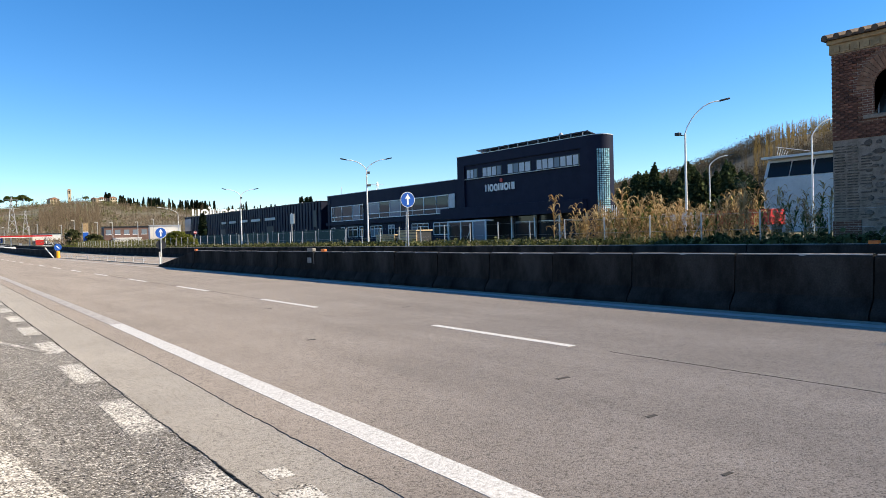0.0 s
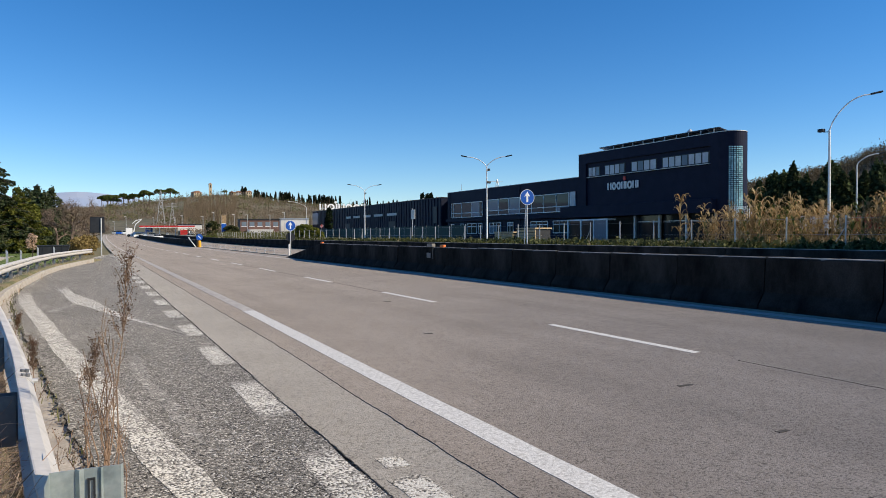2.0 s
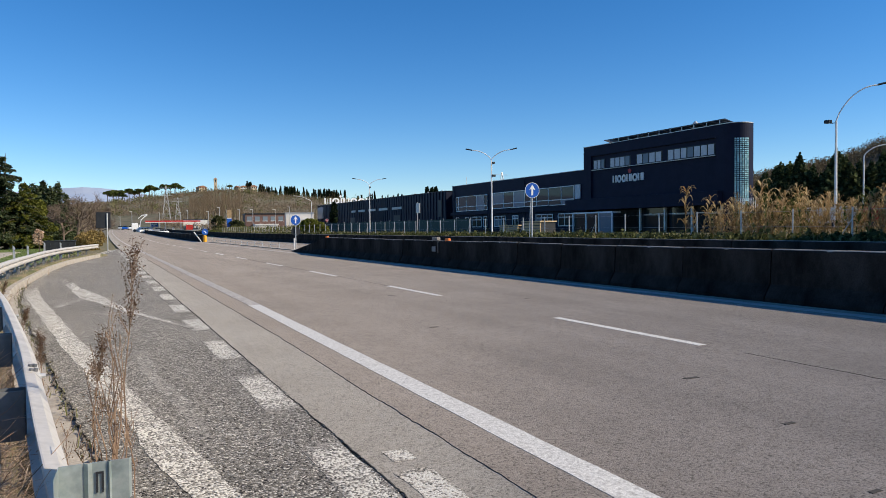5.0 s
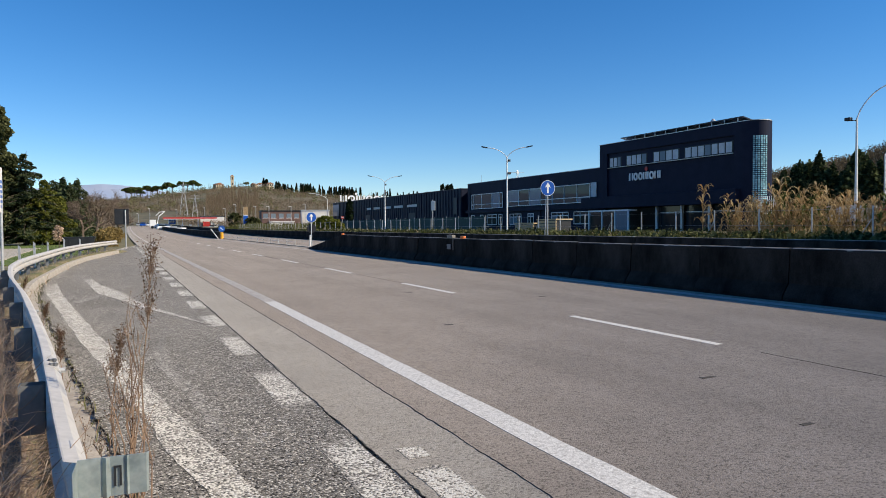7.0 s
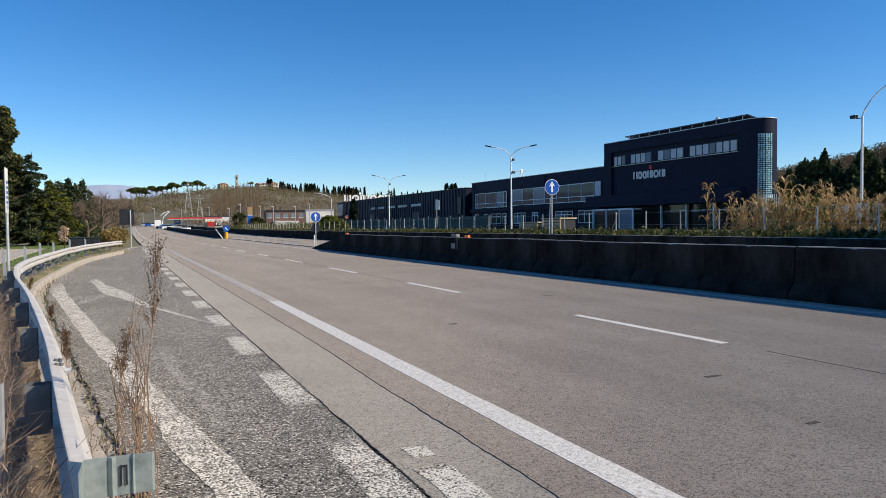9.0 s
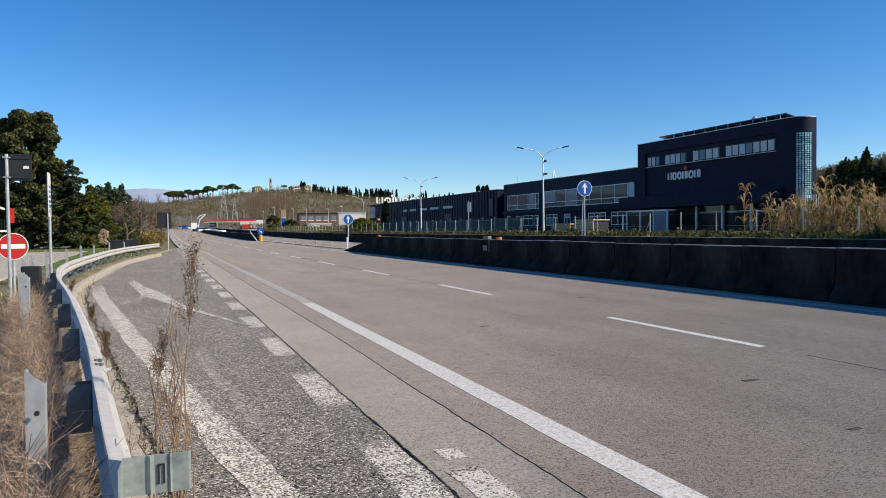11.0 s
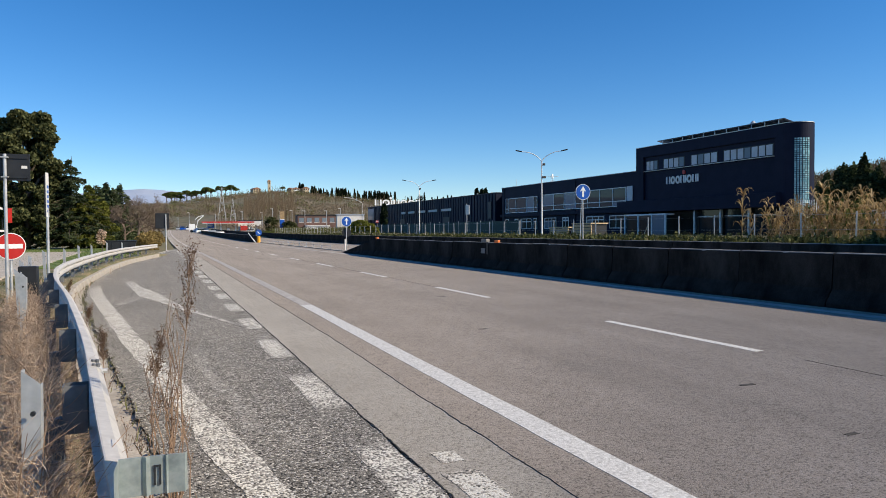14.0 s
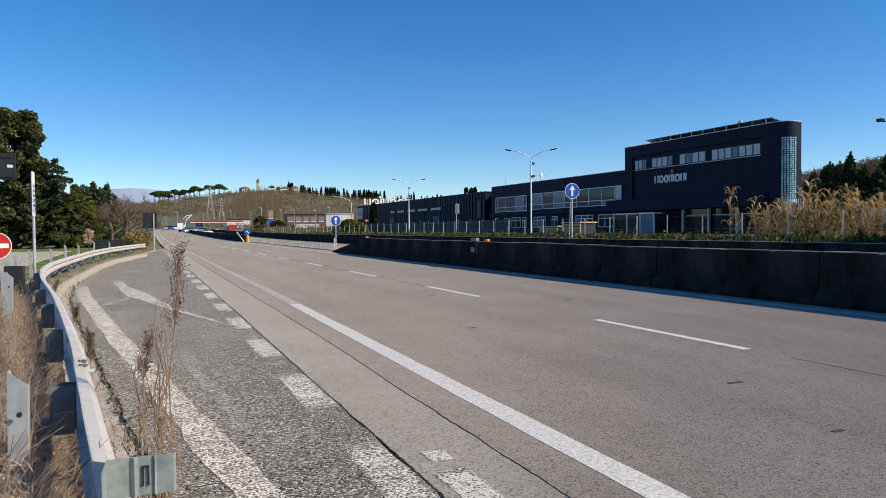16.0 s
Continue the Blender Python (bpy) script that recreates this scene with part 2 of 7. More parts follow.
def part(name, bm, material, parent=None, label="", smooth=False):
    ob = new(name, mesh_of(name, bm, material, smooth))
    if parent:
        ob.parent = parent
    if label:
        ob["label"] = label
    return ob


def thing(name, m, label, category, group="", kind=""):
    ob = new(name)
    ob.empty_display_size = 0.2
    ob.matrix_basis = m
    return tagged(ob, label, category, group, kind)


def solid(name, bm, material, m, label, category, group="", kind="", smooth=False):
    ob = part(name, bm, material, None, "", smooth)
    ob.matrix_basis = m
    return tagged(ob, label, category, group, kind)


def box(bm, x0, x1, y0, y1, z0, z1, bevel=0.0):
    v = [bm.verts.new((x, y, z)) for z in (z0, z1) for x, y in ((x0, y0), (x1, y0), (x1, y1), (x0, y1))]
    f = [bm.faces.new([v[i] for i in q]) for q in ((3, 2, 1, 0), (4, 5, 6, 7), (0, 1, 5, 4), (1, 2, 6, 5), (2, 3, 7, 6), (3, 0, 4, 7))]
    if bevel:
        edges = list({e for q in f for e in q.edges})
        bmesh.ops.bevel(bm, geom=edges, offset=bevel, segments=2, affect="EDGES", profile=0.5)
    return bm


def B(*a, **k):
    return box(bmesh.new(), *a, **k)


def tube(bm, pts, radii, n=8, cap=True):
    """A round bar through the points."""
    pts = [Vector(p) for p in pts]
    if not isinstance(radii, (list, tuple)):
        radii = [radii] * len(pts)
    rings = []
    for i, p in enumerate(pts):
        d = (pts[min(i + 1, len(pts) - 1)] - pts[max(i - 1, 0)]).normalized()
        u = d.cross(Vector((0, 0, 1)) if abs(d.z) < 0.95 else Vector((1, 0, 0))).normalized()
        w = d.cross(u)
        rings.append([bm.verts.new(p + radii[i] * (math.cos(6.28318 * k / n) * u + math.sin(6.28318 * k / n) * w)) for k in range(n)])
    for a, b in zip(rings, rings[1:]):
        for k in range(n):
            bm.faces.new((a[k], a[(k + 1) % n], b[(k + 1) % n], b[k]))
    if cap and n > 2:
        bm.faces.new(rings[0][::-1])
        bm.faces.new(rings[-1])
    return bm


def T(pts, radii, n=8):
    return tube(bmesh.new(), pts, radii, n)


def extrude_profile(bm, prof, y0, y1):
    """A closed x, z profile drawn out along y."""
    a = [bm.verts.new((x, y0, z)) for x, z in prof]
    b = [bm.verts.new((x, y1, z)) for x, z in prof]
    n = len(prof)
    for i in range(n):
        bm.faces.new((a[i], a[(i + 1) % n], b[(i + 1) % n], b[i]))
    bm.faces.new(a[::-1])
    bm.faces.new(b)
    return bm


def disc(bm, c, r, y0, y1, n=28):
    """An upright disc between y0 and y1."""
    a = [bm.verts.new((c[0] + r * math.cos(6.28318 * k / n), y0, c[1] + r * math.sin(6.28318 * k / n))) for k in range(n)]
    b = [bm.verts.new((v.co.x, y1, v.co.z)) for v in a]
    for k in range(n):
        bm.faces.new((a[k], a[(k + 1) % n], b[(k + 1) % n], b[k]))
    bm.faces.new(a[::-1])
    bm.faces.new(b)
    return bm


def lerp_curve(points, y):
    for (ya, xa), (yb, xb) in zip(points, points[1:]):
        if y <= yb or (yb, xb) == points[-1]:
            s = (y - ya) / (yb - ya)
            return xa + (xb - xa) * s
    return points[-1][1]


def smooth(a, b, x):
    s = min(1.0, max(0.0, (x - a) / (b - a)))
    return s * s * (3 - 2 * s)


# ---- the lie of the land ----
def bend(y):
    """How far the highway drifts to the right, and climbs, in the distance."""
    s = max(0.0, y - 60) / 390
    return 4.6 * s * s


def climb(y):
    s = min(380.0, max(0.0, y - 90)) / 360
    return 3.4 * s ** 1.5


SITE = 0.75         # level of the yards beyond the highway
RIDGE = ((-180, 1.0), (-30, 1.0), (-6, 1.2), (0.5, 1.8), (3, 2.1), (6, 2.4), (9, 2.7), (12, 2.45), (16, 2.15), (25, 2.0), (40, 1.8),
         (46, 2.4), (50, 3.1), (55, 3.9), (57.5, 4.9), (61, 6.3), (64, 6.6), (75, 6.8), (100, 6.0), (140, 2), (180, 1.0))


def land(x, y):
    r = math.hypot(x, y)
    az = math.degrees(math.atan2(x, y))
    z = -0.10
    if x > 19.8:
        z += (SITE + 0.10) * smooth(20.0, 23.0, x - bend(max(y, 0)))
    z += climb(y) * smooth(260, 90, abs(x)) * (1 if y > 0 else 0)
    top = 330 if az > 44 else 760
    if 40 < az < 50:
        top = 760 + (330 - 760) * smooth(40, 50, az)
    lo = top * (0.45 if az < 44 else 0.5)
    h = math.tan(radians(lerp_curve(RIDGE, az))) * top
    h *= 1 + 0.06 * noise.noise((x * 0.012, y * 0.012, 0))
    z += h * smooth(lo, top, r) * (1 - 0.7 * smooth(top * 1.05, top * 2.2, r))
    if r > lo:
        z += 1.2 * noise.noise((x * 0.03, y * 0.03, 5)) * smooth(lo, top, r)
    return z


bm = bmesh.new()
radii = [2.0 * 1.042 ** k for k in range(190)]
cols = 300
angs = [radians(-180 + 360 * k / cols) for k in range(cols)]
rows_v = []
centre = bm.verts.new((0, 0, -0.10))
for r in radii:
    rows_v.append([bm.verts.new((r * math.sin(a), r * math.cos(a), land(r * math.sin(a), r * math.cos(a)))) for a in angs])
for k in range(cols):
    bm.faces.new((centre, rows_v[0][k], rows_v[0][(k + 1) % cols]))
for a, b in zip(rows_v, rows_v[1:]):
    for k in range(cols):
        bm.faces.new((a[k], b[k], b[(k + 1) % cols], a[(k + 1) % cols]))
for f in bm.faces:
    c = f.calc_center_median()
    f.material_index = 1 if c.length > 190 else 0
ground = part("ground", bm, [M_SOIL, M_HILL], None, "", True)
tagged(ground, "earth and winter scrub running up to the hills", "ground", kind="structure")

# the far mountains, the blue of the haze put into their colour
bm = bmesh.new()
prev = None
for k in range(121):
    az = -40 + k
    el = 2.6 + 0.75 * math.exp(-((az + 1.5) / 3.0) ** 2) + 0.35 * noise.noise((az * 0.22, 0, 0)) - 0.5 * smooth(2, 8, az)
    x, y = 4200 * math.sin(radians(az)), 4200 * math.cos(radians(az))
    cur = [bm.verts.new((x, y, -20)), bm.verts.new((x * 1.0, y * 1.0, 4200 * math.tan(radians(el * 0.6)))), bm.verts.new((x * 1.08, y * 1.08, 4200 * 1.08 * math.tan(radians(el))))]
    if prev:
        for i in (0, 1):
            bm.faces.new((prev[i], cur[i], cur[i + 1], prev[i + 1]))
    prev = cur
M_MTN = mat("haze_tinted_mountain", (0.24, 0.31, 0.44), (0.34, 0.38, 0.46), 0.002, 1.0)
tagged(part("backdrop", bm, M_MTN), "mountain ridge on the horizon, tinted blue for haze", "mountains", kind="structure")


def strip(name, xa, xb, y0, y1, z, material, label, category, step=1.0, thick=0.03, wob=0.0, seed=0):
    """A paved or painted strip between two x curves, following the highway's bend and climb."""
    bm = bmesh.new()
    n = max(1, int((y1 - y0) / step))
    prev = None
    fa = xa if callable(xa) else (lambda y: xa)
    fb = xb if callable(xb) else (lambda y: xb)
    for i in range(n + 1):
        y = y0 + (y1 - y0) * i / n
        s = bend(y)
        wa = wob * noise.noise((y * 1.7, seed, 0.3)) + wob * 0.6 * noise.noise((y * 6.1, seed, 4.3))
        wb = wob * noise.noise((y * 1.7, seed, 9.3)) + wob * 0.6 * noise.noise((y * 6.1, seed, 7.3))
        h = climb(y) + z
        cur = [bm.verts.new(p) for p in ((fa(y) + s + wa, y, h), (fb(y) + s + wb, y, h), (fb(y) + s + wb, y, h - thick), (fa(y) + s + wa, y, h - thick))]
        if prev:
            for k in range(4):
                bm.faces.new((prev[k], prev[(k + 1) % 4], cur[(k + 1) % 4], cur[k]))
        else:
            bm.faces.new(cur)
        prev = cur
    bm.faces.new(prev[::-1])
    return tagged(part(name, bm, material), label, category, kind="structure")


EDGE = ((-40, 1.5), (-4, 0.55), (0, 0.38), (2, 0.26), (4.35, 0.05), (5.7, -0.11), (7.5, -0.35), (10.2, -0.68), (13.8, -1.14), (17.3, -1.54), (21, -1.78),
        (24.5, -1.87), (30, -1.9), (34.8, -1.78), (40, -1.4), (46.4, -0.75), (52, 0.0), (58, 0.62), (66, 1.4))


def bay_edge(y):
    return sum(lerp_curve(EDGE, y + d) for d in (-1.2, -0.6, 0, 0.6, 1.2)) / 5


def joint_x(y):
    """The ragged joint between the shoulder and the carriageway."""
    x = lerp_curve(((-60, 2.13), (5.5, 2.13), (9, 2.20), (470, 2.22)), y)
    return x + 0.025 * noise.noise((y * 0.5, 1, 0)) + 0.016 * noise.noise((y * 2.3, 1, 1)) + 0.010 * noise.noise((y * 9, 1, 2)) + 0.007 * noise.noise((y * 24, 1, 3))


strip("road", joint_x, 12.4, -10, 60, 0.0, M_ASPH, "pinkish grey dual carriageway asphalt", "road", 0.08)
strip("road", 2.2, 12.4, -60, -10, 0.0, M_ASPH, "pinkish grey dual carriageway asphalt", "road", 2.0)
strip("road", 2.2, 12.4, 60, 470, 0.0, M_ASPH, "pinkish grey dual carriageway asphalt", "road", 2.0)
strip("road_shoulder", 1.49, 2.4, -60, 470, -0.0012, M_SHOULDER, "paler grey asphalt shoulder strip", "road", 0.5, wob=0.012, seed=3)
strip("bay", bay_edge, 1.48, -30, 66, -0.001, M_BAY, "dark coarse asphalt of a lay-by", "lay-by", 0.06, 0.14, wob=0.035, seed=8)
strip("opposite_road", 12.42, 19.9, -60, 470, -0.002, M_ASPH, "opposite carriageway asphalt", "road", 2.0)

# ---- road markings and cracks ----
strip("edge_line", lambda y: 2.465 + 0.009 * y, lambda y: 2.69 + 0.0095 * y, -20, 14.1, 0.0028, M_PAINT, "solid white edge line on the asphalt", "road marking", 0.2, 0.004, 0.008, 1)
strip("edge_line", 2.60, 2.84, 14.1, 460, 0.0028, M_FADED_SHADED, "faded edge line along the highway", "road marking", 2.0, 0.004, 0.01, 2)
for k in range(-3, 48):
    y = 6.42 + 7.47 * k
    strip("lane_dash", 6.60, 6.74, y, y + 3.1, 0.0028, M_PAINT, "white dash between the two lanes", "road marking", 0.4, 0.004, 0.006, k)
# greyer paint here stands in for the barrier's shade on the line
strip("edge_line", 10.84, 11.12, -40, 300, 0.0028, M_FADED_SHADED, "white edge line beside the concrete barrier, greyed to imitate shade", "road marking", 1.0, 0.005, 0.008, 5)
strip("edge_line", 12.75, 12.93, -40, 300, 0.006, M_PAINT, "white edge line of the opposite carriageway", "road marking", 1.0, 0.005, 0.008, 5)
for k in range(-3, 22):
    y = 3.16 + 2.58 * k
    strip("give_way_block", 1.19, 1.475, y, y + 1.55, 0.001, M_WORN2, "worn broad white dash along the lay-by", "road marking", 0.1, 0.0025, 0.014, 50 + k)


def bay_line(y):
    pts = ((0, 0.93), (2.5, 0.64), (4.0, 0.435), (5.0, 0.30), (5.8, 0.185), (6.85, 0.03), (8.4, -0.18), (10.8, -0.53), (14.8, -1.04), (18.6, -1.53), (22.5, -1.86))
    return sum(lerp_curve(pts, y + d) for d in (-1.0, -0.5, 0, 0.5, 1.0)) / 5


strip("bay_line", lambda y: bay_line(y) - 0.015, lambda y: bay_line(y) + 0.225 + 0.003 * min(y, 20), 0, 21.5, 0.0020, M_WORN, "worn white line curving into the lay-by", "road marking", 0.06, 0.0025, 0.03, 33)
strip("ghost_line", lambda y: 0.78 - 0.045 * y + 0.05 * math.sin(y * 1.3), lambda y: 0.92 - 0.045 * y + 0.05 * math.sin(y * 1.3), 5.2, 9.5, 0.0008, M_GHOST, "faint remains of an old painted line", "road marking", 0.06, 0.0025, 0.05, 41)
strip("bay_line", lambda y: bay_edge(y) + 0.12, lambda y: bay_edge(y) + 0.24, 24, 62, 0.001, M_WORN, "thin white line round the end of the lay-by", "road marking", 0.2, 0.005, 0.01, 34)
strip("bay_arrow", lambda y: lerp_curve(((11.2, 1.20), (14.8, 0.24), (16.0, 0.0), (17.5, -0.42), (20, -0.66), (23.1, -0.98)), y), lambda y: lerp_curve(((11.2, 1.28), (14.2, 0.54), (16.5, 0.20), (18.5, -0.06), (20.5, -0.45), (23.1, -0.72)), y),
      11.2, 23.1, 0.0032, M_WORN, "worn white arrow painted in the lay-by", "road marking", 0.08, 0.0025, 0.02, 35)
strip("bay_arrow", lambda y: -0.92 + 0.26 * (y - 15.6), lambda y: -0.72 + 0.26 * (y - 15.6),
      15.6, 18.0, 0.0008, M_GHOST, "worn barb of the painted arrow", "road marking", 0.08, 0.0025, 0.04, 36)
strip("paint_patch", 1.65, 1.80, 4.12, 4.36, 0.0012, M_SCRAP, "scrap of old white paint on the shoulder", "road marking", 0.05, 0.0025, 0.03, 37)
strip("paint_patch", 1.58, 1.80, 3.2, 3.95, 0.0012, M_SCRAP, "scrap of old white paint on the shoulder", "road marking", 0.05, 0.0025, 0.03, 38)


def crack(x, y0, y1, w, seed, amp=0.03):
    wander = lambda y: x + amp * noise.noise((y * 0.35, seed, 0)) + amp * 0.5 * noise.noise((y * 2.3, seed, 1)) + amp * 0.55 * noise.noise((y * 9, seed, 2)) + 0.012 * noise.noise((y * 27, seed, 3))
    strip("road_crack", lambda y: wander(y) - w * (0.4 + 0.6 * abs(noise.noise((y * 3, seed, 5)))), lambda y: wander(y) + w * (0.4 + 0.6 * abs(noise.noise((y * 3, seed, 8)))),
          y0, y1, 0.003, M_CRACK, "dark crack along the asphalt joint", "road crack", 0.03, 0.01)


for x, y, w, d in ((5.06, 5.06, 0.16, 0.05), (4.53, 3.55, 0.12, 0.04), (3.79, 2.42, 0.08, 0.03), (7.9, 12.4, 0.18, 0.05), (4.4, 9.5, 0.14, 0.05), (5.7, 14.5, 0.2, 0.06)):
    strip("road_scar", x, x + w, y, y + d, 0.003, M_CRACK, "small dark scar in the asphalt", "road scar", 0.02, 0.01, 0.02, x)
strip("road_crack", lambda y: joint_x(y) - 0.0005 - 0.011 * max(0.0, 0.35 * noise.noise((y * 0.9, 1, 4)) + abs(noise.noise((y * 7, 1, 5)))), lambda y: joint_x(y) + 0.0005 + 0.008 * max(0.0, 0.35 * noise.noise((y * 0.9, 1, 4)) + abs(noise.noise((y * 6, 1, 8)))),
      -4, 40, 0.003, M_CRACK, "dark crack along the asphalt joint", "road crack", 0.03, 0.01)
crack(1.485, -4, 58, 0.008, 2, 0.022)
crack(6.68, -4, 5.8, 0.005, 3, 0.03)
crack(6.68, 17, 40, 0.006, 4, 0.03)
strip("kerb", lambda y: bay_edge(y) - 0.36, lambda y: bay_edge(y) + 0.05, -4, 62, -0.030, M_KERB, "pale crumbling concrete gutter kerb", "kerb", 0.2, 0.12, 0.03, 44)

# ---- concrete barriers ----
JERSEY = ((-0.30, 0.0), (-0.30, 0.08), (-0.13, 0.33), (-0.09, 0.96), (-0.07, 0.99), (0.07, 0.99), (0.09, 0.96), (0.13, 0.33), (0.30, 0.08), (0.30, 0.0))


def barrier_segment(length, label, group):
    bm = extrude_profile(bmesh.new(), JERSEY, 0.012, length - 0.012)
    long_edges = [e for e in bm.edges if abs(e.verts[0].co.y - e.verts[1].co.y) > 0.5]
    bmesh.ops.subdivide_edges(bm, edges=long_edges, cuts=7, use_grid_fill=True)
    for v in bm.verts:
        d = noise.noise_vector((v.co.x * 3, v.co.y * 2.1, v.co.z * 3)) * 0.006
        v.co.x += d.x
        v.co.z += d.z if v.co.z > 0.05 else 0
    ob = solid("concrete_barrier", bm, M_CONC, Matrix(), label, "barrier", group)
    # rounded pale cap, its colour imitating sunlight along the top edge
    bm = bmesh.new()
    prev = None
    for i in range(25):
        y = 0.03 + (length - 0.06) * i / 24
        w = 0.052 + 0.016 * noise.noise((y * 4, length, 2))
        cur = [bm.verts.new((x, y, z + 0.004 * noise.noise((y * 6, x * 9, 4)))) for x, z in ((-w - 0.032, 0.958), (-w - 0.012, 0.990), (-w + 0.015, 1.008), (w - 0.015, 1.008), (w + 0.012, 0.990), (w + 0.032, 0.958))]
        if prev:
            for q in range(5):
                bm.faces.new((prev[q], prev[q + 1], cur[q + 1], cur[q]))
        prev = cur
    part("worn_top", bm, M_TOPC, ob, "pale strip painted as the sunlit top rim of the barrier")
    part("joint_plate", B(-0.03, 0.03, -0.03, 0.03, 0.955, 0.985), M_KERB, ob, "pale mortar bridging the joint")
    return ob


seg = barrier_segment(2.3, "weathered concrete barrier unit, coloured dark as in shade, in a median row", "median barriers")
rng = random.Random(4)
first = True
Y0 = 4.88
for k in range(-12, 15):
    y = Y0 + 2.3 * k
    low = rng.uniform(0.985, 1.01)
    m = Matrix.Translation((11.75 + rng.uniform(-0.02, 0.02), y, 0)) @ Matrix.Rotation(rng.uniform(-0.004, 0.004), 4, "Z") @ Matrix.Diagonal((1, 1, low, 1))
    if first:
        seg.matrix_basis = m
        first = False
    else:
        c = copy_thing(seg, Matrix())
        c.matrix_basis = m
# sloping end of the row
bm = bmesh.new()
extrude_profile(bm, JERSEY, 0.0, 7.4)
for v in bm.verts:
    if v.co.y > 3:
        v.co.z *= 0.10
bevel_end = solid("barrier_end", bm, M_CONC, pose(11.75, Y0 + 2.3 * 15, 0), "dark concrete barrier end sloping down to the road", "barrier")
for k in range(0, 60):
    y = 95 + 6.0 * k
    c = copy_thing(seg, Matrix())
    c.matrix_basis = Matrix.Translation((11.9 + bend(y), y, climb(y))) @ Matrix.Rotation(-math.atan((bend(y + 6) - bend(y)) / 6), 4, "Z") @ Matrix.Diagonal((1, 6.0 / 2.3, 0.95, 1))
far_seg = barrier_segment(6.0, "dark concrete barrier unit along the far road edge", "roadside barriers")
far_seg.matrix_basis = Matrix.Translation((20.2, -30, 0))
for k in range(1, 60):
    y = -30 + 6.0 * k
    c = copy_thing(far_seg, Matrix())
    c.matrix_basis = Matrix.Translation((20.2 + bend(y), y, climb(y))) @ Matrix.Rotation(-math.atan((bend(y + 6) - bend(y)) / 6), 4, "Z") @ Matrix.Diagonal((1, 1, 0.95, 1))


# ---- showroom ----
def facade_block():
    t = thing("showroom_building", pose(0, 0, 0), "dark navy showroom with ribbon windows and a rounded glass-block corner", "building")
    X, YA, YB, top, r = 55.0, 48.6, 72.4, 11.35, 1.6
    cx, cy = X + r, YA + r
    # upper storeys: plan with one rounded corner, drawn up
    plan = [(X, YB), (X, 71.0), (X, 51.2)] + [(cx - r * math.cos(a), cy - r * math.sin(a)) for a in [radians(145 * k / 18) for k in range(19)]] + [(X + 12, cy + 13.0), (X + 12, YB)]
    bm = bmesh.new()
    zs = (3.5, top)
    lo = [bm.verts.new((x, y, zs[0])) for x, y in plan]
    hi = [bm.verts.new((x, y, zs[1])) for x, y in plan]
    n = len(plan)
    for i in range(n):
        if i == 1:
            continue        # the recessed panel goes in here
        bm.faces.new((lo[i], lo[(i + 1) % n], hi[(i + 1) % n], hi[i]))
    bm.faces.new(lo[::-1])
    bm.faces.new(hi)
    # the frame round the recess
    for z0, z1 in ((3.5, 4.95), (10.15, top)):
        v = [bm.verts.new(p) for p in ((X, 71.0, z0), (X, 51.2, z0), (X, 51.2, z1), (X, 71.0, z1))]
        bm.faces.new(v)
    d = 0.25
    q = [(71.0, 4.95), (51.2, 4.95), (51.2, 10.15), (71.0, 10.15)]
    a = [bm.verts.new((X, y, z)) for y, z in q]
    b = [bm.verts.new((X + d, y, z)) for y, z in q]
    for i in range(4):
        bm.faces.new((a[i], a[(i + 1) % 4], b[(i + 1) % 4], b[i]))
    bm.faces.new(b)
    part("wall", bm, M_NAVY, t)
    bm = bmesh.new()
    for p, w in ((plan, 0.0),):
        lo = [bm.verts.new((x + (0.06 if x > X + 9 else -0.04), y + (0.04 if y > 60 else -0.04), top)) for x, y in p]
        hi = [bm.verts.new((v.co.x, v.co.y, top + 0.07)) for v in lo]
        for i in range(n):
            bm.faces.new((lo[i], lo[(i + 1) % n], hi[(i + 1) % n], hi[i]))
        bm.faces.new(hi)
        bm.faces.new(lo[::-1])
    part("parapet_cap", bm, M_GALV, t, "thin metal parapet capping")
    # canopy band over the ground floor
    part("canopy", B(X - 0.7, X + 0.02, 50.4, 75.4, 3.5, 4.87, bevel=0.03), M_NAVY, t)
    part("ground_floor_core", B(X + 2.2, X + 11.5, YA + 14.0, YB, SITE - 0.3, 3.5), M_DARK, t)
    part("back_wall", B(X + 2.0, X + 2.15, 52.7, YB, SITE - 0.3, 3.5), M_DARK, t)
    for y in (50.6, 54.5, 58.4, 62.3):
        part("column", B(X + 0.2, X + 0.42, y, y + 0.22, SITE - 0.2, 3.52), M_GALV, t)
    for y in (50.8, 54.7, 58.6):
        part("shop_window", B(X + 0.7, X + 0.74, y, y + 3.6, SITE, 3.5), M_GLASS, t, "large dark showroom pane")
        part("shop_window_rail", B(X + 0.62, X + 0.69, y, y + 3.6, 2.75, 2.83), M_GALV, t)
    # entrance porch in white frames
    porch = part("entrance_porch", B(X - 1.2, X + 0.1, 65.5, 73.2, 3.06, 3.24), M_WHITE, t, "white-framed glazed entrance porch")
    for y in (65.5, 67.9, 70.4, 73.04):
        part("post", B(X - 1.2, X - 1.04, y, y + 0.16, SITE - 0.1, 3.06), M_WHITE, porch)
    for y, g in ((65.7, M_GLASSL), (68.1, M_GLASS), (70.6, M_GLASS)):
        part("pane", B(X - 1.13, X - 1.09, y, y + 2.2, SITE, 3.05), g, porch)
    # ribbon windows
    for y0, y1, n in ((68.55, 70.7, 3), (64.0, 67.55, 4), (58.9, 62.9, 4), (51.55, 58.0, 7)):
        w = (y1 - y0) / n
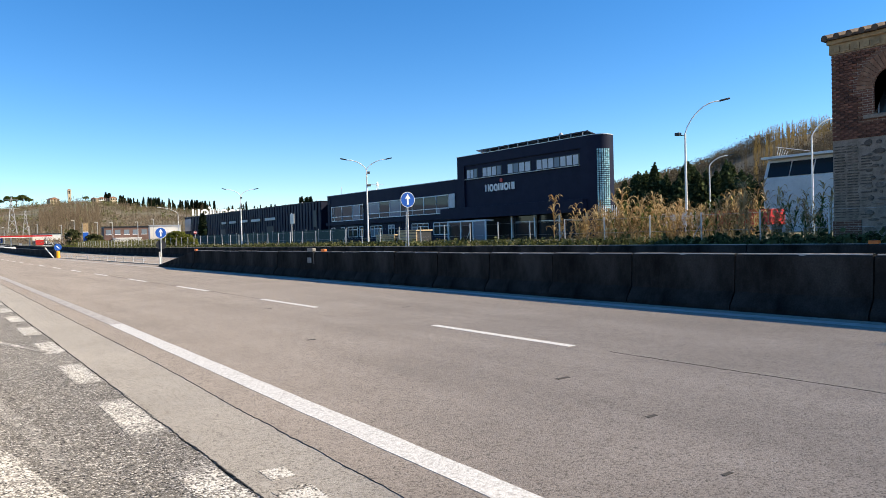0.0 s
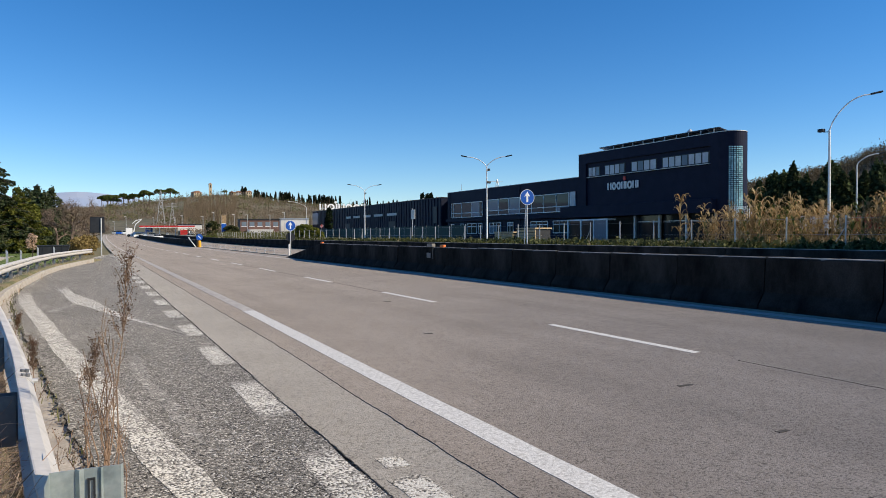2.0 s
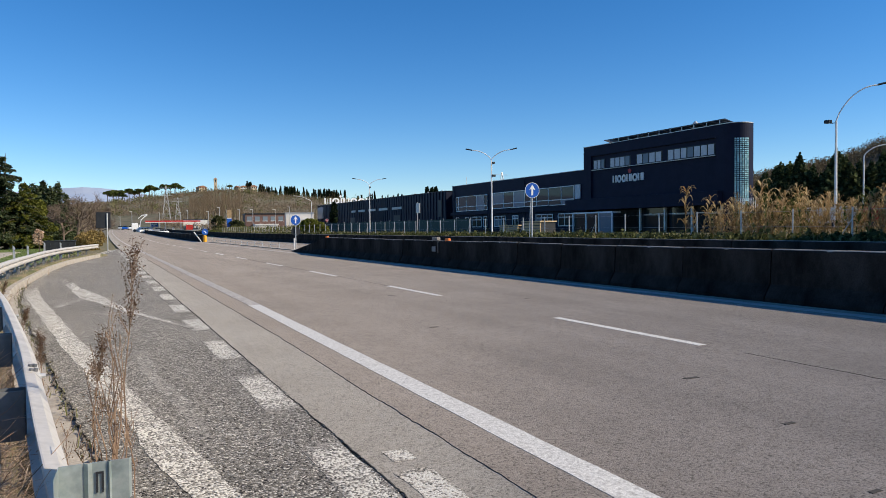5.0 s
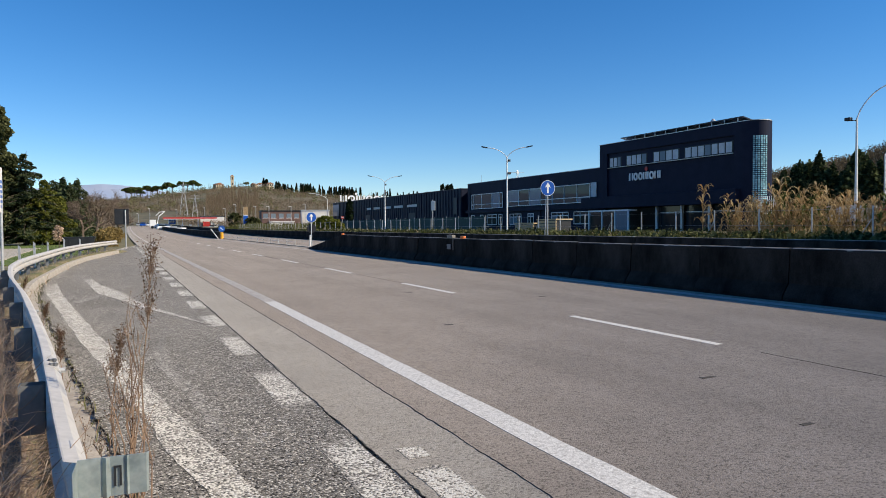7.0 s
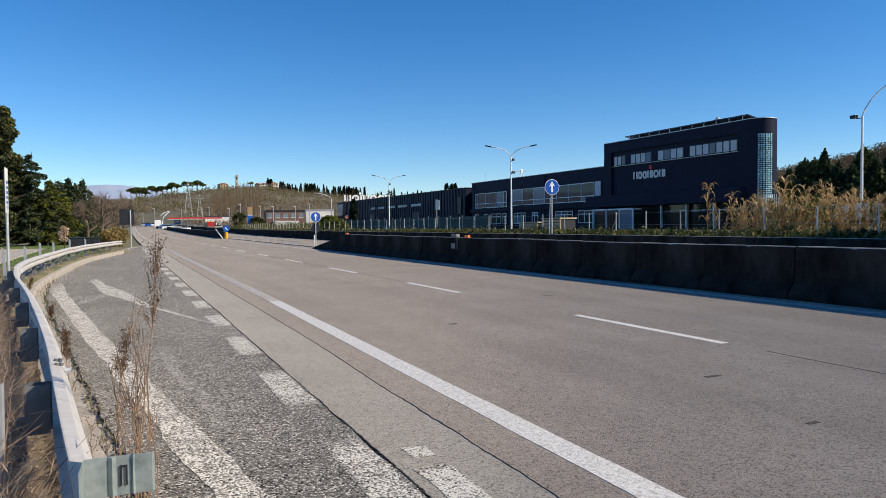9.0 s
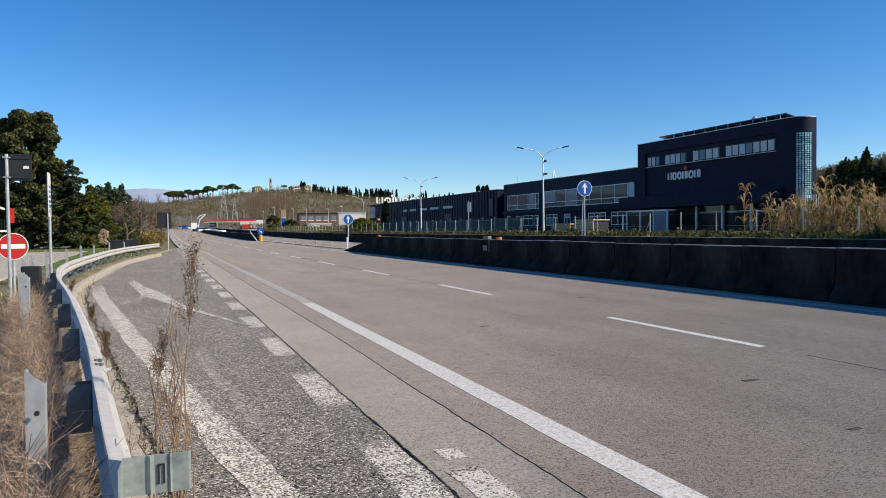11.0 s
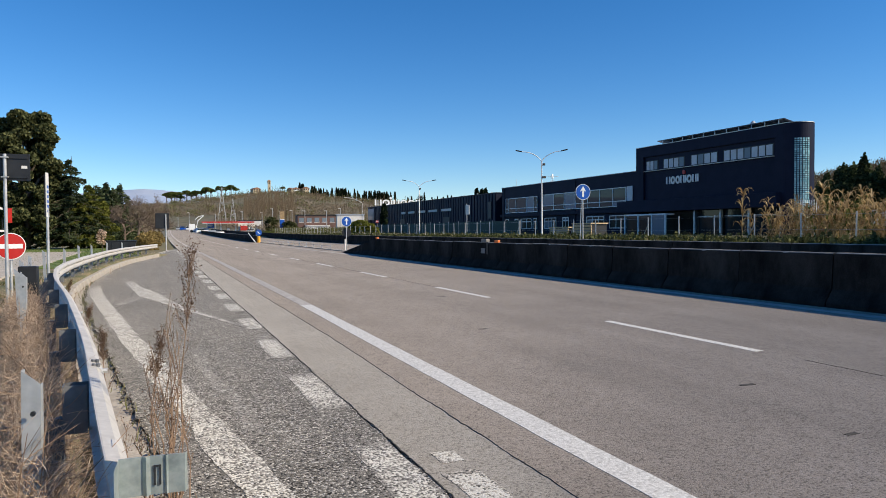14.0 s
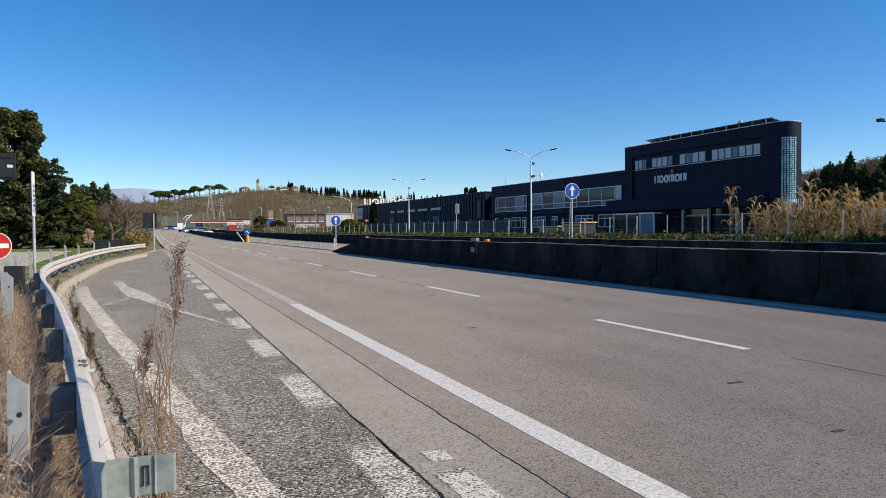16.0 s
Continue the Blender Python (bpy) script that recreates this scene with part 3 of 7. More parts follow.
        part("window_recess", B(X + 0.22, X + 0.245, y0 - 0.08, y1 + 0.08, 8.46, 9.68), M_DARK, t)
        for i in range(n):
            wdw = part("window", B(X + 0.19, X + 0.215, y0 + i * w + 0.09, y0 + (i + 1) * w - 0.09, 8.56, 9.58), M_BLIND if (i * 7 + int(y0)) % 4 else M_GLASSL, t, "pale reflecting window")
    part("window_sill", B(X - 0.03, X + 0.24, 51.3, 70.9, 8.38, 8.44), M_GALV, t)
    # glass-block strip on the rounded corner
    gb = bmesh.new()
    for i in range(6):
        for k in range(44):
            a0, a1 = radians(38 + i * 8.6), radians(38 + i * 8.6 + 5.9)
            z = 1.2 + k * 0.199
            rr = r + 0.03
            vs = []
            for rad in (rr, r - 0.05):
                for a_, zz in ((a0, z), (a1, z), (a1, z + 0.14), (a0, z + 0.14)):
                    vs.append(gb.verts.new((cx - rad * math.cos(a_), cy - rad * math.sin(a_), zz)))
            gb.faces.new(vs[:4])
            for j in range(4):
                gb.faces.new((vs[j], vs[(j + 1) % 4], vs[4 + (j + 1) % 4], vs[4 + j]))
    part("glass_block_panel", gb, M_GBLOCK, t, "turquoise glass blocks")["kind"] = "stuff"
    # lower part of the rounded corner
    bm = bmesh.new()
    lo = [(cx - (r - 0.02) * math.cos(radians(145 * k / 18)), cy - (r - 0.02) * math.sin(radians(145 * k / 18))) for k in range(19)] + [(cx + 2.2, cy + 2.4), (cx, cy + 2.4)]
    a = [bm.verts.new((x, y, SITE - 0.3)) for x, y in lo]
    b = [bm.verts.new((x, y, 3.5)) for x, y in lo]
    for i in range(len(lo)):
        bm.faces.new((a[i], a[(i + 1) % len(lo)], b[(i + 1) % len(lo)], b[i]))
    part("corner_base", bm, M_NAVY, t)
    # logo shapes
    y = 67.2
    for i, w in enumerate((0.62, 0.2, 0.72, 0.72, 0.62, 0.2, 0.8, 0.66, 0.2)):
        bm = bmesh.new()
        if i in (2, 3, 6):
            n = 20
            ri = [[bm.verts.new((xx, y - w / 2 + ww * math.cos(6.28318 * k / n), 7.06 + hh * math.sin(6.28318 * k / n))) for k in range(n)] for xx, ww, hh in ((X + 0.1, w / 2, 0.46), (X + 0.1, w / 2 - 0.19, 0.26), (X + 0.2, w / 2 - 0.19, 0.26), (X + 0.2, w / 2, 0.46))]
            for a_, b_ in zip(ri, ri[1:] + ri[:1]):
                for k in range(n):
                    bm.faces.new((a_[k], a_[(k + 1) % n], b_[(k + 1) % n], b_[k]))
        else:
            if i not in (0, 1, 5, 8):
                part("sign_shape", B(X + 0.1, X + 0.2, y - w, y - w + 0.18, 6.66, 7.5), M_WHITE, t, "plain white logo shape")
            c_ = w / 2 if i in (0, 1, 5, 8) else 0.09
            box(bm, X + 0.1, X + 0.2, y - c_ - 0.09, y - c_ + 0.09, 6.66, 7.5)
        part("sign_shape", bm, M_WHITE, t, "plain white logo shape")
        y -= w + 0.1
    part("sign_dot", disc(bmesh.new(), (0, 0), 0.24, -0.05, 0.05), M_RED, t, "round red logo dot").matrix_basis = pose(X + 0.15, 64.0, 7.85, 0, 0, 90)
    return t


M_GBLOCK = mat("turquoise_glass_block", (0.16, 0.40, 0.46), (0.42, 0.66, 0.70), 4, 0.12, 0, 0, 1, 0.1, 9, rnd=0.35)
M_PANEL = mat("solar_panel", (0.03, 0.035, 0.05), (0.05, 0.055, 0.075), 2, 0.25, 0.1)
facade_block()
rack = thing("solar_array", pose(0, 0, 0), "row of tilted dark solar panels on the roof", "solar panels")
for i in range(11):
    y = 51.0 + 1.7 * i
    bm = bmesh.new()
    extrude_profile(bm, ((56.0, 11.98), (56.0, 12.06), (58.4, 11.52), (58.4, 11.44)), y, y + 1.64)
    part("panel", bm, M_PANEL, rack)
    part("strut", B(56.05, 56.13, y + 0.7, y + 0.78, 11.4, 11.98), M_GALV, rack)
part("front_rail", B(55.9, 55.98, 51, 69.6, 11.42, 11.5), M_GALV, rack)


def wing():
    t = thing("office_wing", pose(0, 0, 0), "low navy office wing with long white-framed windows", "building")
    X = 55.6
    part("wall", B(X, X + 16, 72.45, 110.4, SITE - 0.3, 8.66), M_NAVY, t)
    part("parapet_cap", B(X - 0.05, X + 16, 72.45, 110.45, 8.66, 8.74), M_GALV, t)
    part("ledge", B(X - 0.45, X - 0.002, 75.4, 110.3, 3.6, 4.05), M_NAVY, t)

    def window_band(edges, z0, z1, split, seed):
        rnd = random.Random(seed)
        fr = part("window", B(X - 0.06, X - 0.02, edges[0], edges[-1], z0, z1), M_DARK, t, "long window of dark panes in white frames")
        for ya, yb in zip(edges, edges[1:]):
            for za, zb in ((z0, split), (split, z1)):
                part("pane", B(X - 0.10, X - 0.07, ya + 0.05, yb - 0.05, za + 0.04, zb - 0.04), M_GLASSL if rnd.random() < 0.16 else M_GLASS, fr)
        for y in edges:
            part("mullion", B(X - 0.16, X - 0.103, y - 0.045, y + 0.045, z0, z1), M_WHITE, fr)
        for z in (z0, split, z1):
            part("transom", B(X - 0.15, X - 0.104, edges[0], edges[-1], z - 0.05, z + 0.05), M_WHITE, fr)
    window_band((75.1, 77.9, 80.9, 83.8, 86.9, 89.9, 92.9, 96.1), 4.42, 6.8, 5.1, 1)
    window_band((97.9, 98.9, 101.4, 105.0, 107.8, 108.7), 4.3, 6.7, 5.0, 2)
    part("white_window", B(X - 0.14, X - 0.02, 73.75, 74.95, 5.05, 6.9, bevel=0.02), M_BLIND, t, "tall pale window beside the taller block")
    for k, edges in enumerate(((73.9, 75.1, 77.2, 78.6), (79.9, 81.2, 82.6, 84.0), (88.7, 89.6, 90.3), (92.2, 93.4, 94.5, 95.6), (98.0, 99.2), (99.8, 101.4, 103.0), (104.2, 105.4), (107.7, 108.8))):
        window_band(edges, 1.6, 3.2, 2.75, 5 + k)
    for y in (87.0, 96.8, 109.4):
        part("downpipe", T([(X - 0.08, y, SITE), (X - 0.08, y, 8.6)], 0.05, 6), M_NAVY2, t)
    return t


wing()


def warehouse():
    t = thing("warehouse", pose(0, 0, 0), "long navy ribbed-sheet warehouse with plain pale lettering bars", "building")
    X = 55.4
    part("wall", B(X + 0.12, X + 34, 112.7, 195, SITE - 0.3, 8.0), M_NAVY2, t)
    for i in range(64):
        y = 112.8 + i * 1.285
        part("wall_rib", B(X, X + 0.12, y, y + 0.7, SITE, 8.0), M_NAVY2, t)
    part("link", B(X + 1.4, X + 12, 110.41, 112.69, SITE - 0.3, 7.5), M_NAVY, t)
    part("roof_trim", B(X - 0.06, X + 34, 112.6, 195.1, 8.0, 8.1), M_DARK, t)
    for y, w in ((132.9, 5.2), (140.7, 5.1), (148.0, 4.4), (155.1, 4.4), (161.6, 3.0)):
        part("sign_bar", B(X - 0.12, X - 0.04, y, y + w, 5.4, 5.9), M_OFFW, t, "plain pale lettering bar")
    for y in (133.8, 162.2):
        part("door", B(X - 0.06, X - 0.005, y, y + 3.4, SITE, 4.2), M_DARK, t, "dark loading door")
    part("wall_panel", B(X - 0.1, X - 0.02, 114.2, 115.6, 3.5, 6.5), M_DARK, t)
    part("poster", B(X - 0.1, X - 0.02, 188.5, 194.2, 4.4, 7.5), M_GLASSL, t, "large pale blue poster panel")
    for i in range(14):
        part("roof_bracket", B(X - 0.10, X + 0.1, 114 + 6 * i, 114.25 + 6 * i, 8.1, 8.22), M_GALV, t)
    return t


warehouse()
let = thing("roof_sign", pose(0, 0, 0), "large white rooftop sign shapes seen from behind", "sign")
x = 57.3
for kind, w in (("pair", 2.0), ("ring", 2.1), ("bar", 0.5), ("pair", 1.8), ("ring", 2.0), ("ring", 2.0), ("bar", 0.5), ("bar", 0.6)):
    bm = bmesh.new()
    if kind == "ring":
        n = 22
        ri = [[bm.verts.new((x + w / 2 + ww * math.cos(6.28318 * k / n), yy, 9.45 + hh * math.sin(6.28318 * k / n))) for k in range(n)] for yy, ww, hh in ((194.0, w / 2, 0.86), (194.0, w / 2 - 0.45, 0.46), (194.2, w / 2 - 0.45, 0.46), (194.2, w / 2, 0.86))]
        for a_, b_ in zip(ri, ri[1:] + ri[:1]):
            for k in range(n):
                bm.faces.new((a_[k], a_[(k + 1) % n], b_[(k + 1) % n], b_[k]))
    else:
        if kind == "pair":
            part("sign_shape", B(x + w - 0.44, x + w, 194.0, 194.2, 8.6, 10.3), M_WHITE, let, "plain white sign shape")
        for c_ in (w / 2 if kind == "bar" else 0.22,):
            box(bm, x + c_ - 0.22, x + c_ + 0.22, 194.0, 194.2, 8.6, 10.3)
    part("sign_shape", bm, M_WHITE, let, "plain white sign shape")
    part("frame", B(x + w * 0.45, x + w * 0.55, 194.25, 194.35, 8.0, 10.1), M_GALV, let)
    x += w + 0.32
part("sign_dot", disc(bmesh.new(), (62.05, 10.75), 0.36, 194.0, 194.2), M_WHITE, let)
part("cross_bar", B(57.3, x, 194.25, 194.33, 8.9, 9.0), M_GALV, let)


# ---- leafy materials ----
def leaf_mat(name, a, b, back=0.4, rnd=0.3):
    m = bpy.data.materials.new(name)
    m.use_nodes = True
    n, ln = m.node_tree.nodes, m.node_tree.links
    n.clear()
    out = n.new("ShaderNodeOutputMaterial")
    mix = n.new("ShaderNodeMixShader")
    mix.inputs[0].default_value = back
    di, tr = n.new("ShaderNodeBsdfDiffuse"), n.new("ShaderNodeBsdfTranslucent")
    gi, oi, ramp = n.new("ShaderNodeNewGeometry"), n.new("ShaderNodeObjectInfo"), n.new("ShaderNodeValToRGB")
    ramp.color_ramp.elements[0].color, ramp.color_ramp.elements[1].color = (*a, 1), (*b, 1)
    hsv = n.new("ShaderNodeHueSaturation")
    mr = n.new("ShaderNodeMapRange")
    mr.inputs[3].default_value, mr.inputs[4].default_value = 1 - rnd, 1 + rnd
    ln.new(gi.outputs["Random Per Island"], ramp.inputs[0])
    ln.new(oi.outputs["Random"], mr.inputs[0])
    ln.new(mr.outputs[0], hsv.inputs["Value"])
    ln.new(ramp.outputs[0], hsv.inputs["Color"])
    ln.new(hsv.outputs[0], di.inputs[0])
    ln.new(hsv.outputs[0], tr.inputs[0])
    ln.new(di.outputs[0], mix.inputs[1])
    ln.new(tr.outputs[0], mix.inputs[2])
    ln.new(mix.outputs[0], out.inputs[0])
    return m


L_OAK = leaf_mat("evergreen_oak_leaf", (0.016, 0.024, 0.010), (0.145, 0.150, 0.066), 0.25, 0.1)
L_CEDAR = leaf_mat("cedar_needles", (0.020, 0.034, 0.018), (0.105, 0.125, 0.060), 0.2, 0.1)
L_YGREEN = leaf_mat("yellow_green_leaf", (0.08, 0.10, 0.02), (0.20, 0.20, 0.045), 0.35, 0.15)
L_PINE = leaf_mat("pine_needles", (0.04, 0.06, 0.015), (0.13, 0.15, 0.045), 0.25, 0.15)
L_CYP = leaf_mat("cypress_leaf", (0.010, 0.018, 0.010), (0.028, 0.036, 0.018), 0.15, 0.25)
L_SCRUB = leaf_mat("bare_winter_scrub", (0.11, 0.083, 0.056), (0.29, 0.225, 0.155), 0.2, 0.15)
L_WOOD = leaf_mat("winter_wood_twigs", (0.085, 0.068, 0.045), (0.20, 0.165, 0.11), 0.2, 0.15)
L_DPINE = leaf_mat("dark_pine_needles", (0.020, 0.032, 0.015), (0.105, 0.125, 0.055), 0.15, 0.2)
L_SCRUBG = leaf_mat("green_scrub", (0.07, 0.08, 0.03), (0.19, 0.18, 0.075), 0.2, 0.15)
L_DRY = leaf_mat("dry_grass", (0.32, 0.22, 0.15), (0.72, 0.57, 0.43), 0.3, 0.1)
L_CANE = leaf_mat("dry_cane_leaf", (0.24, 0.145, 0.06), (0.70, 0.54, 0.29), 0.35, 0.12)
L_CANEG = leaf_mat("green_cane_leaf", (0.05, 0.075, 0.022), (0.20, 0.23, 0.08), 0.4, 0.12)
L_GRASS = leaf_mat("verge_grass", (0.025, 0.038, 0.010), (0.13, 0.135, 0.042), 0.35, 0.1)
M_BARK = mat("bark", (0.05, 0.038, 0.028), (0.12, 0.095, 0.07), 6, 0.95, 0, 0.6, 18, 0.2, 20, (1, 1, 0.25))
M_TWIG = mat("bare_twig", (0.10, 0.072, 0.05), (0.20, 0.15, 0.11), 5, 0.95)
M_STEM = mat("dead_weed_stem", (0.16, 0.10, 0.065), (0.34, 0.23, 0.15), 9, 0.9)


def cards(name, centres, sizes, material, rg, tall=1.0, flat=0.0):
    """One mesh of many small bent leaf clumps at the centres, each turned at random."""
    n = len(centres)
    c = np.asarray(centres, float)
    s = np.asarray(sizes, float).reshape(-1, 1)
    u = rg.normal(size=(n, 3))
    u /= np.linalg.norm(u, axis=1, keepdims=True)
    w = rg.normal(size=(n, 3))
    w[:, 2] *= 1 - flat
    u[:, 2] *= 1 - flat
    w -= u * (u * w).sum(1, keepdims=True)
    w /= np.linalg.norm(w, axis=1, keepdims=True)
    nrm = np.cross(u, w)
    bent = nrm * s * 0.35
    p = np.stack([c - u * s - w * s * 0.45 * tall, c + u * s * 0.2 - w * s * 0.8 * tall + bent, c + u * s + w * s * 0.1, c + u * s * 0.1 + w * s * 0.8 * tall - bent, c - u * s * 0.8 + w * s * 0.35], 1)
    verts = p.reshape(-1, 3)
    idx = np.arange(n * 5).reshape(n, 5)
    me = bpy.data.meshes.new(name)
    me.from_pydata(verts.tolist(), [], idx.tolist())
    me.materials.append(material)
    return me


def blob_points(blobs, per, rg, shell=0.45):
    """Points in the outer shell of ellipsoids given as (x, y, z, rx, ry, rz)."""
    out = []
    for b in blobs:
        k = max(4, int(per * (b[3] * b[4] + b[3] * b[5] + b[4] * b[5])))
        d = rg.normal(size=(k, 3))
        d /= np.linalg.norm(d, axis=1, keepdims=True)
        r = 1 - shell * rg.random((k, 1)) ** 1.6
        out.append(np.array(b[:3]) + d * r * np.array(b[3:]))
    return np.concatenate(out)


def add_mesh(name, me, parent):
    ob = new(name, me)
    ob.parent = parent
    return ob


def limb_bm(segs, n=6):
    bm = bmesh.new()
    for pts, rad in segs:
        tube(bm, pts, rad, n)
    return bm


def broad_tree(m, h, w, leaf, seed, label, size=0.28, per=46, name="tree", trunk=0.25, low=0.12, lumps=34):
    rg = np.random.default_rng(seed)
    t = thing(name, m, label, "tree")
    segs = [([(0, 0, -0.3), (0.05, 0.02, h * 0.2), (0.1 * rg.normal(), 0.1, h * 0.5), (0, 0, h * 0.8)], [trunk, trunk * 0.8, trunk * 0.55, 0.05])]
    blobs = []
    n = lumps
    for i in range(n):
        f = (i + 0.5) / n
        z = h * (low + (0.95 - low) * f)
        ring = w * 0.5 * (0.62 + 0.38 * math.sin(math.pi * min(1.0, 0.1 + 0.8 * f)))
        ring *= 1.0 if f < 0.88 else 1 - 2.2 * (f - 0.88)
        a = i * 2.4 + rg.random() * 1.2
        rb = w * rg.uniform(0.09, 0.18) * (34 / n) ** 0.2
        rr = max(0.0, ring - rb * 0.7) * math.sqrt(rg.uniform(0.15, 1)) * rg.uniform(0.85, 1.12)
        b = (rr * math.cos(a), rr * math.sin(a), z, rb, rb, rb * rg.uniform(0.55, 0.85))
        blobs.append(b)
        if i % 3 == 0:
            segs.append(([(0, 0, z * 0.6), (b[0] * 0.5, b[1] * 0.5, z * 0.85), (b[0], b[1], z)], [trunk * 0.4, trunk * 0.25, 0.03]))
    part("trunk", limb_bm(segs), M_BARK, t)
    pts = blob_points(blobs, per, rg)
    add_mesh("crown", cards("crown", pts, size * (0.5 + rg.random(len(pts))), leaf, rg), t)
    return t


def conifer(m, h, w, leaf, seed, label, size=0.3, per=300, name="conifer", droop=0.25, low=0.06, lumpy=0.35):
    rg = np.random.default_rng(seed)
    t = thing(name, m, label, "tree")
    segs = [([(0, 0, -0.3), (0, 0, h * 0.5), (0, 0, h * 0.99)], [0.02 * h, 0.013 * h, 0.02])]
    pts = []
    tiers = max(8, int(h * 3.4))
    for i in range(tiers):
        f = i / tiers
        z = h * (low + (1 - low) * f)
        for k in range(8):
            a = rg.random() * 6.283
            L = w * 0.5 * (1 - f) ** 0.75 * rg.uniform(1 - lumpy, 1 + lumpy * 0.6) + 0.12
            segs.append(([(0, 0, z), (L * math.cos(a), L * math.sin(a), z - droop * L)], [0.03, 0.01]))
            c = max(3, int(per * L * L / (w * w * 0.25) / tiers) + 4)
            s = rg.random(c) ** 0.6
            pts.append(np.stack([s * L * math.cos(a) + rg.normal(size=c) * 0.10 * L, s * L * math.sin(a) + rg.normal(size=c) * 0.10 * L, z - droop * L * s + rg.normal(size=c) * 0.2], 1))
    pts = np.concatenate(pts)
    part("trunk", limb_bm(segs, 4), M_BARK, t)
    add_mesh("crown", cards("crown", pts, size * (0.5 + rg.random(len(pts))), leaf, rg, flat=0.4), t)
    return t


def cedar(m, h, w, leaf, seed, label, tiers=15, name="cedar"):
    """A conifer of level, drooping branch sprays with gaps between them and a thin leader."""
    rg = np.random.default_rng(seed)
    t = thing(name, m, label, "tree")
    segs = [([(0, 0, -0.3), (0.03, 0, h * 0.5), (0.08, 0, h * 0.9), (0.14, 0, h)], [0.022 * h, 0.014 * h, 0.006 * h, 0.01])]
    pts = []
    for i in range(tiers):
        f = (i + 0.4) / tiers
        for k in range(9 if f < 0.7 else 6):
            z = h * (0.04 + 0.94 * f) + rg.normal() * 0.12
            a = rg.random() * 6.283
            L = w * 0.5 * (1 - f) ** 0.8 * rg.uniform(0.55, 1.15) + 0.22
            c, s_ = math.cos(a), math.sin(a)
            lift, sag = 0.12 * L, rg.uniform(0.12, 0.34) * L
            segs.append(([(0, 0, z - 0.1), (0.5 * L * c, 0.5 * L * s_, z + lift * 0.6), (L * c, L * s_, z + lift - sag)], [0.035, 0.022, 0.006]))
            m_ = int(34 + 70 * L)
            u = rg.random(m_) ** 0.7
            side = rg.normal(size=m_) * 0.17 * L * (1.15 - u)
            drop = np.abs(rg.normal(size=m_)) * 0.13
            pts.append(np.stack([u * L * c - side * s_, u * L * s_ + side * c, z + lift * u - sag * u ** 2 - drop], 1))
    pts = np.concatenate(pts)
    part("trunk", limb_bm(segs, 4), M_BARK, t)
    add_mesh("crown", cards("crown", pts, 0.10 * (0.5 + rg.random(len(pts))), leaf, rg, tall=0.7, flat=0.55), t)
    return t


def bare_tree(m, h, seed, label, levels=5, name="bare_tree", spread=0.55):
    rnd = random.Random(seed)
    t = thing(name, m, label, "tree")
    bm = bmesh.new()

    def grow(p, d, L, r, lv):
        q = p + d * L
        mid = p + d * L * 0.5 + Vector((rnd.uniform(-1, 1), rnd.uniform(-1, 1), rnd.uniform(-0.3, 0.6))) * L * 0.07
        tube(bm, (p, mid, q), (r, r * 0.82, r * 0.62), 5 if lv > 3 else 3, False)
        if lv == 0:
            return
        for k in range(4 if lv > 1 else 3):
            e = (d + Vector((rnd.gauss(0, spread), rnd.gauss(0, spread), rnd.gauss(0.12, spread * 0.6)))).normalized()
            grow(p + (q - p) * rnd.uniform(0.55, 1.0), e, L * rnd.uniform(0.58, 0.8), r * 0.55, lv - 1)
    grow(Vector((0, 0, -0.2)), Vector((0, 0, 1)), h * 0.3, h * 0.02, levels)
    part("branchwork", bm, M_TWIG, t)
    return t


def at(az, d, z=0.0):
    return Matrix.Translation((d * math.sin(radians(az)), d * math.cos(radians(az)), z))


def on_land(az, d, sink=0.0):
    x, y = d * math.sin(radians(az)), d * math.cos(radians(az))
    return Matrix.Translation((x, y, land(x, y) - sink))


# ---- crash rail along the lay-by ----
RAIL = ((-3, 0.45), (1.2, 0.0), (2.28, -0.145), (3.03, -0.24), (3.77, -0.315), (4.44, -0.375), (6.38, -0.625), (9.42, -1.03), (13.1, -1.62), (16.5, -2.0), (20, -2.15), (23.6, -2.1), (30, -1.95), (35.7, -1.55), (41, -0.85), (47, 0.1))


def rail_x(y):
    return sum(lerp_curve(RAIL, y + d) for d in (-1, -0.5, 0, 0.5, 1)) / 5


rail = thing("crash_rail", pose(0, 0, 0), "dusty galvanised W-beam crash rail curving round the lay-by", "guard rail")
WAVE = ((0.0, 0.0), (0.042, -0.012), (0.072, -0.05), (0.074, -0.10), (0.02, -0.14), (0.02, -0.17), (0.072, -0.21), (0.072, -0.25), (0.04, -0.295), (0.0, -0.31))
joints = [2.60, 4.36, 7.6, 11.4, 15.2, 19.0, 22.8, 26.6, 30.4, 34.2, 38.0, 41.8, 45.6]
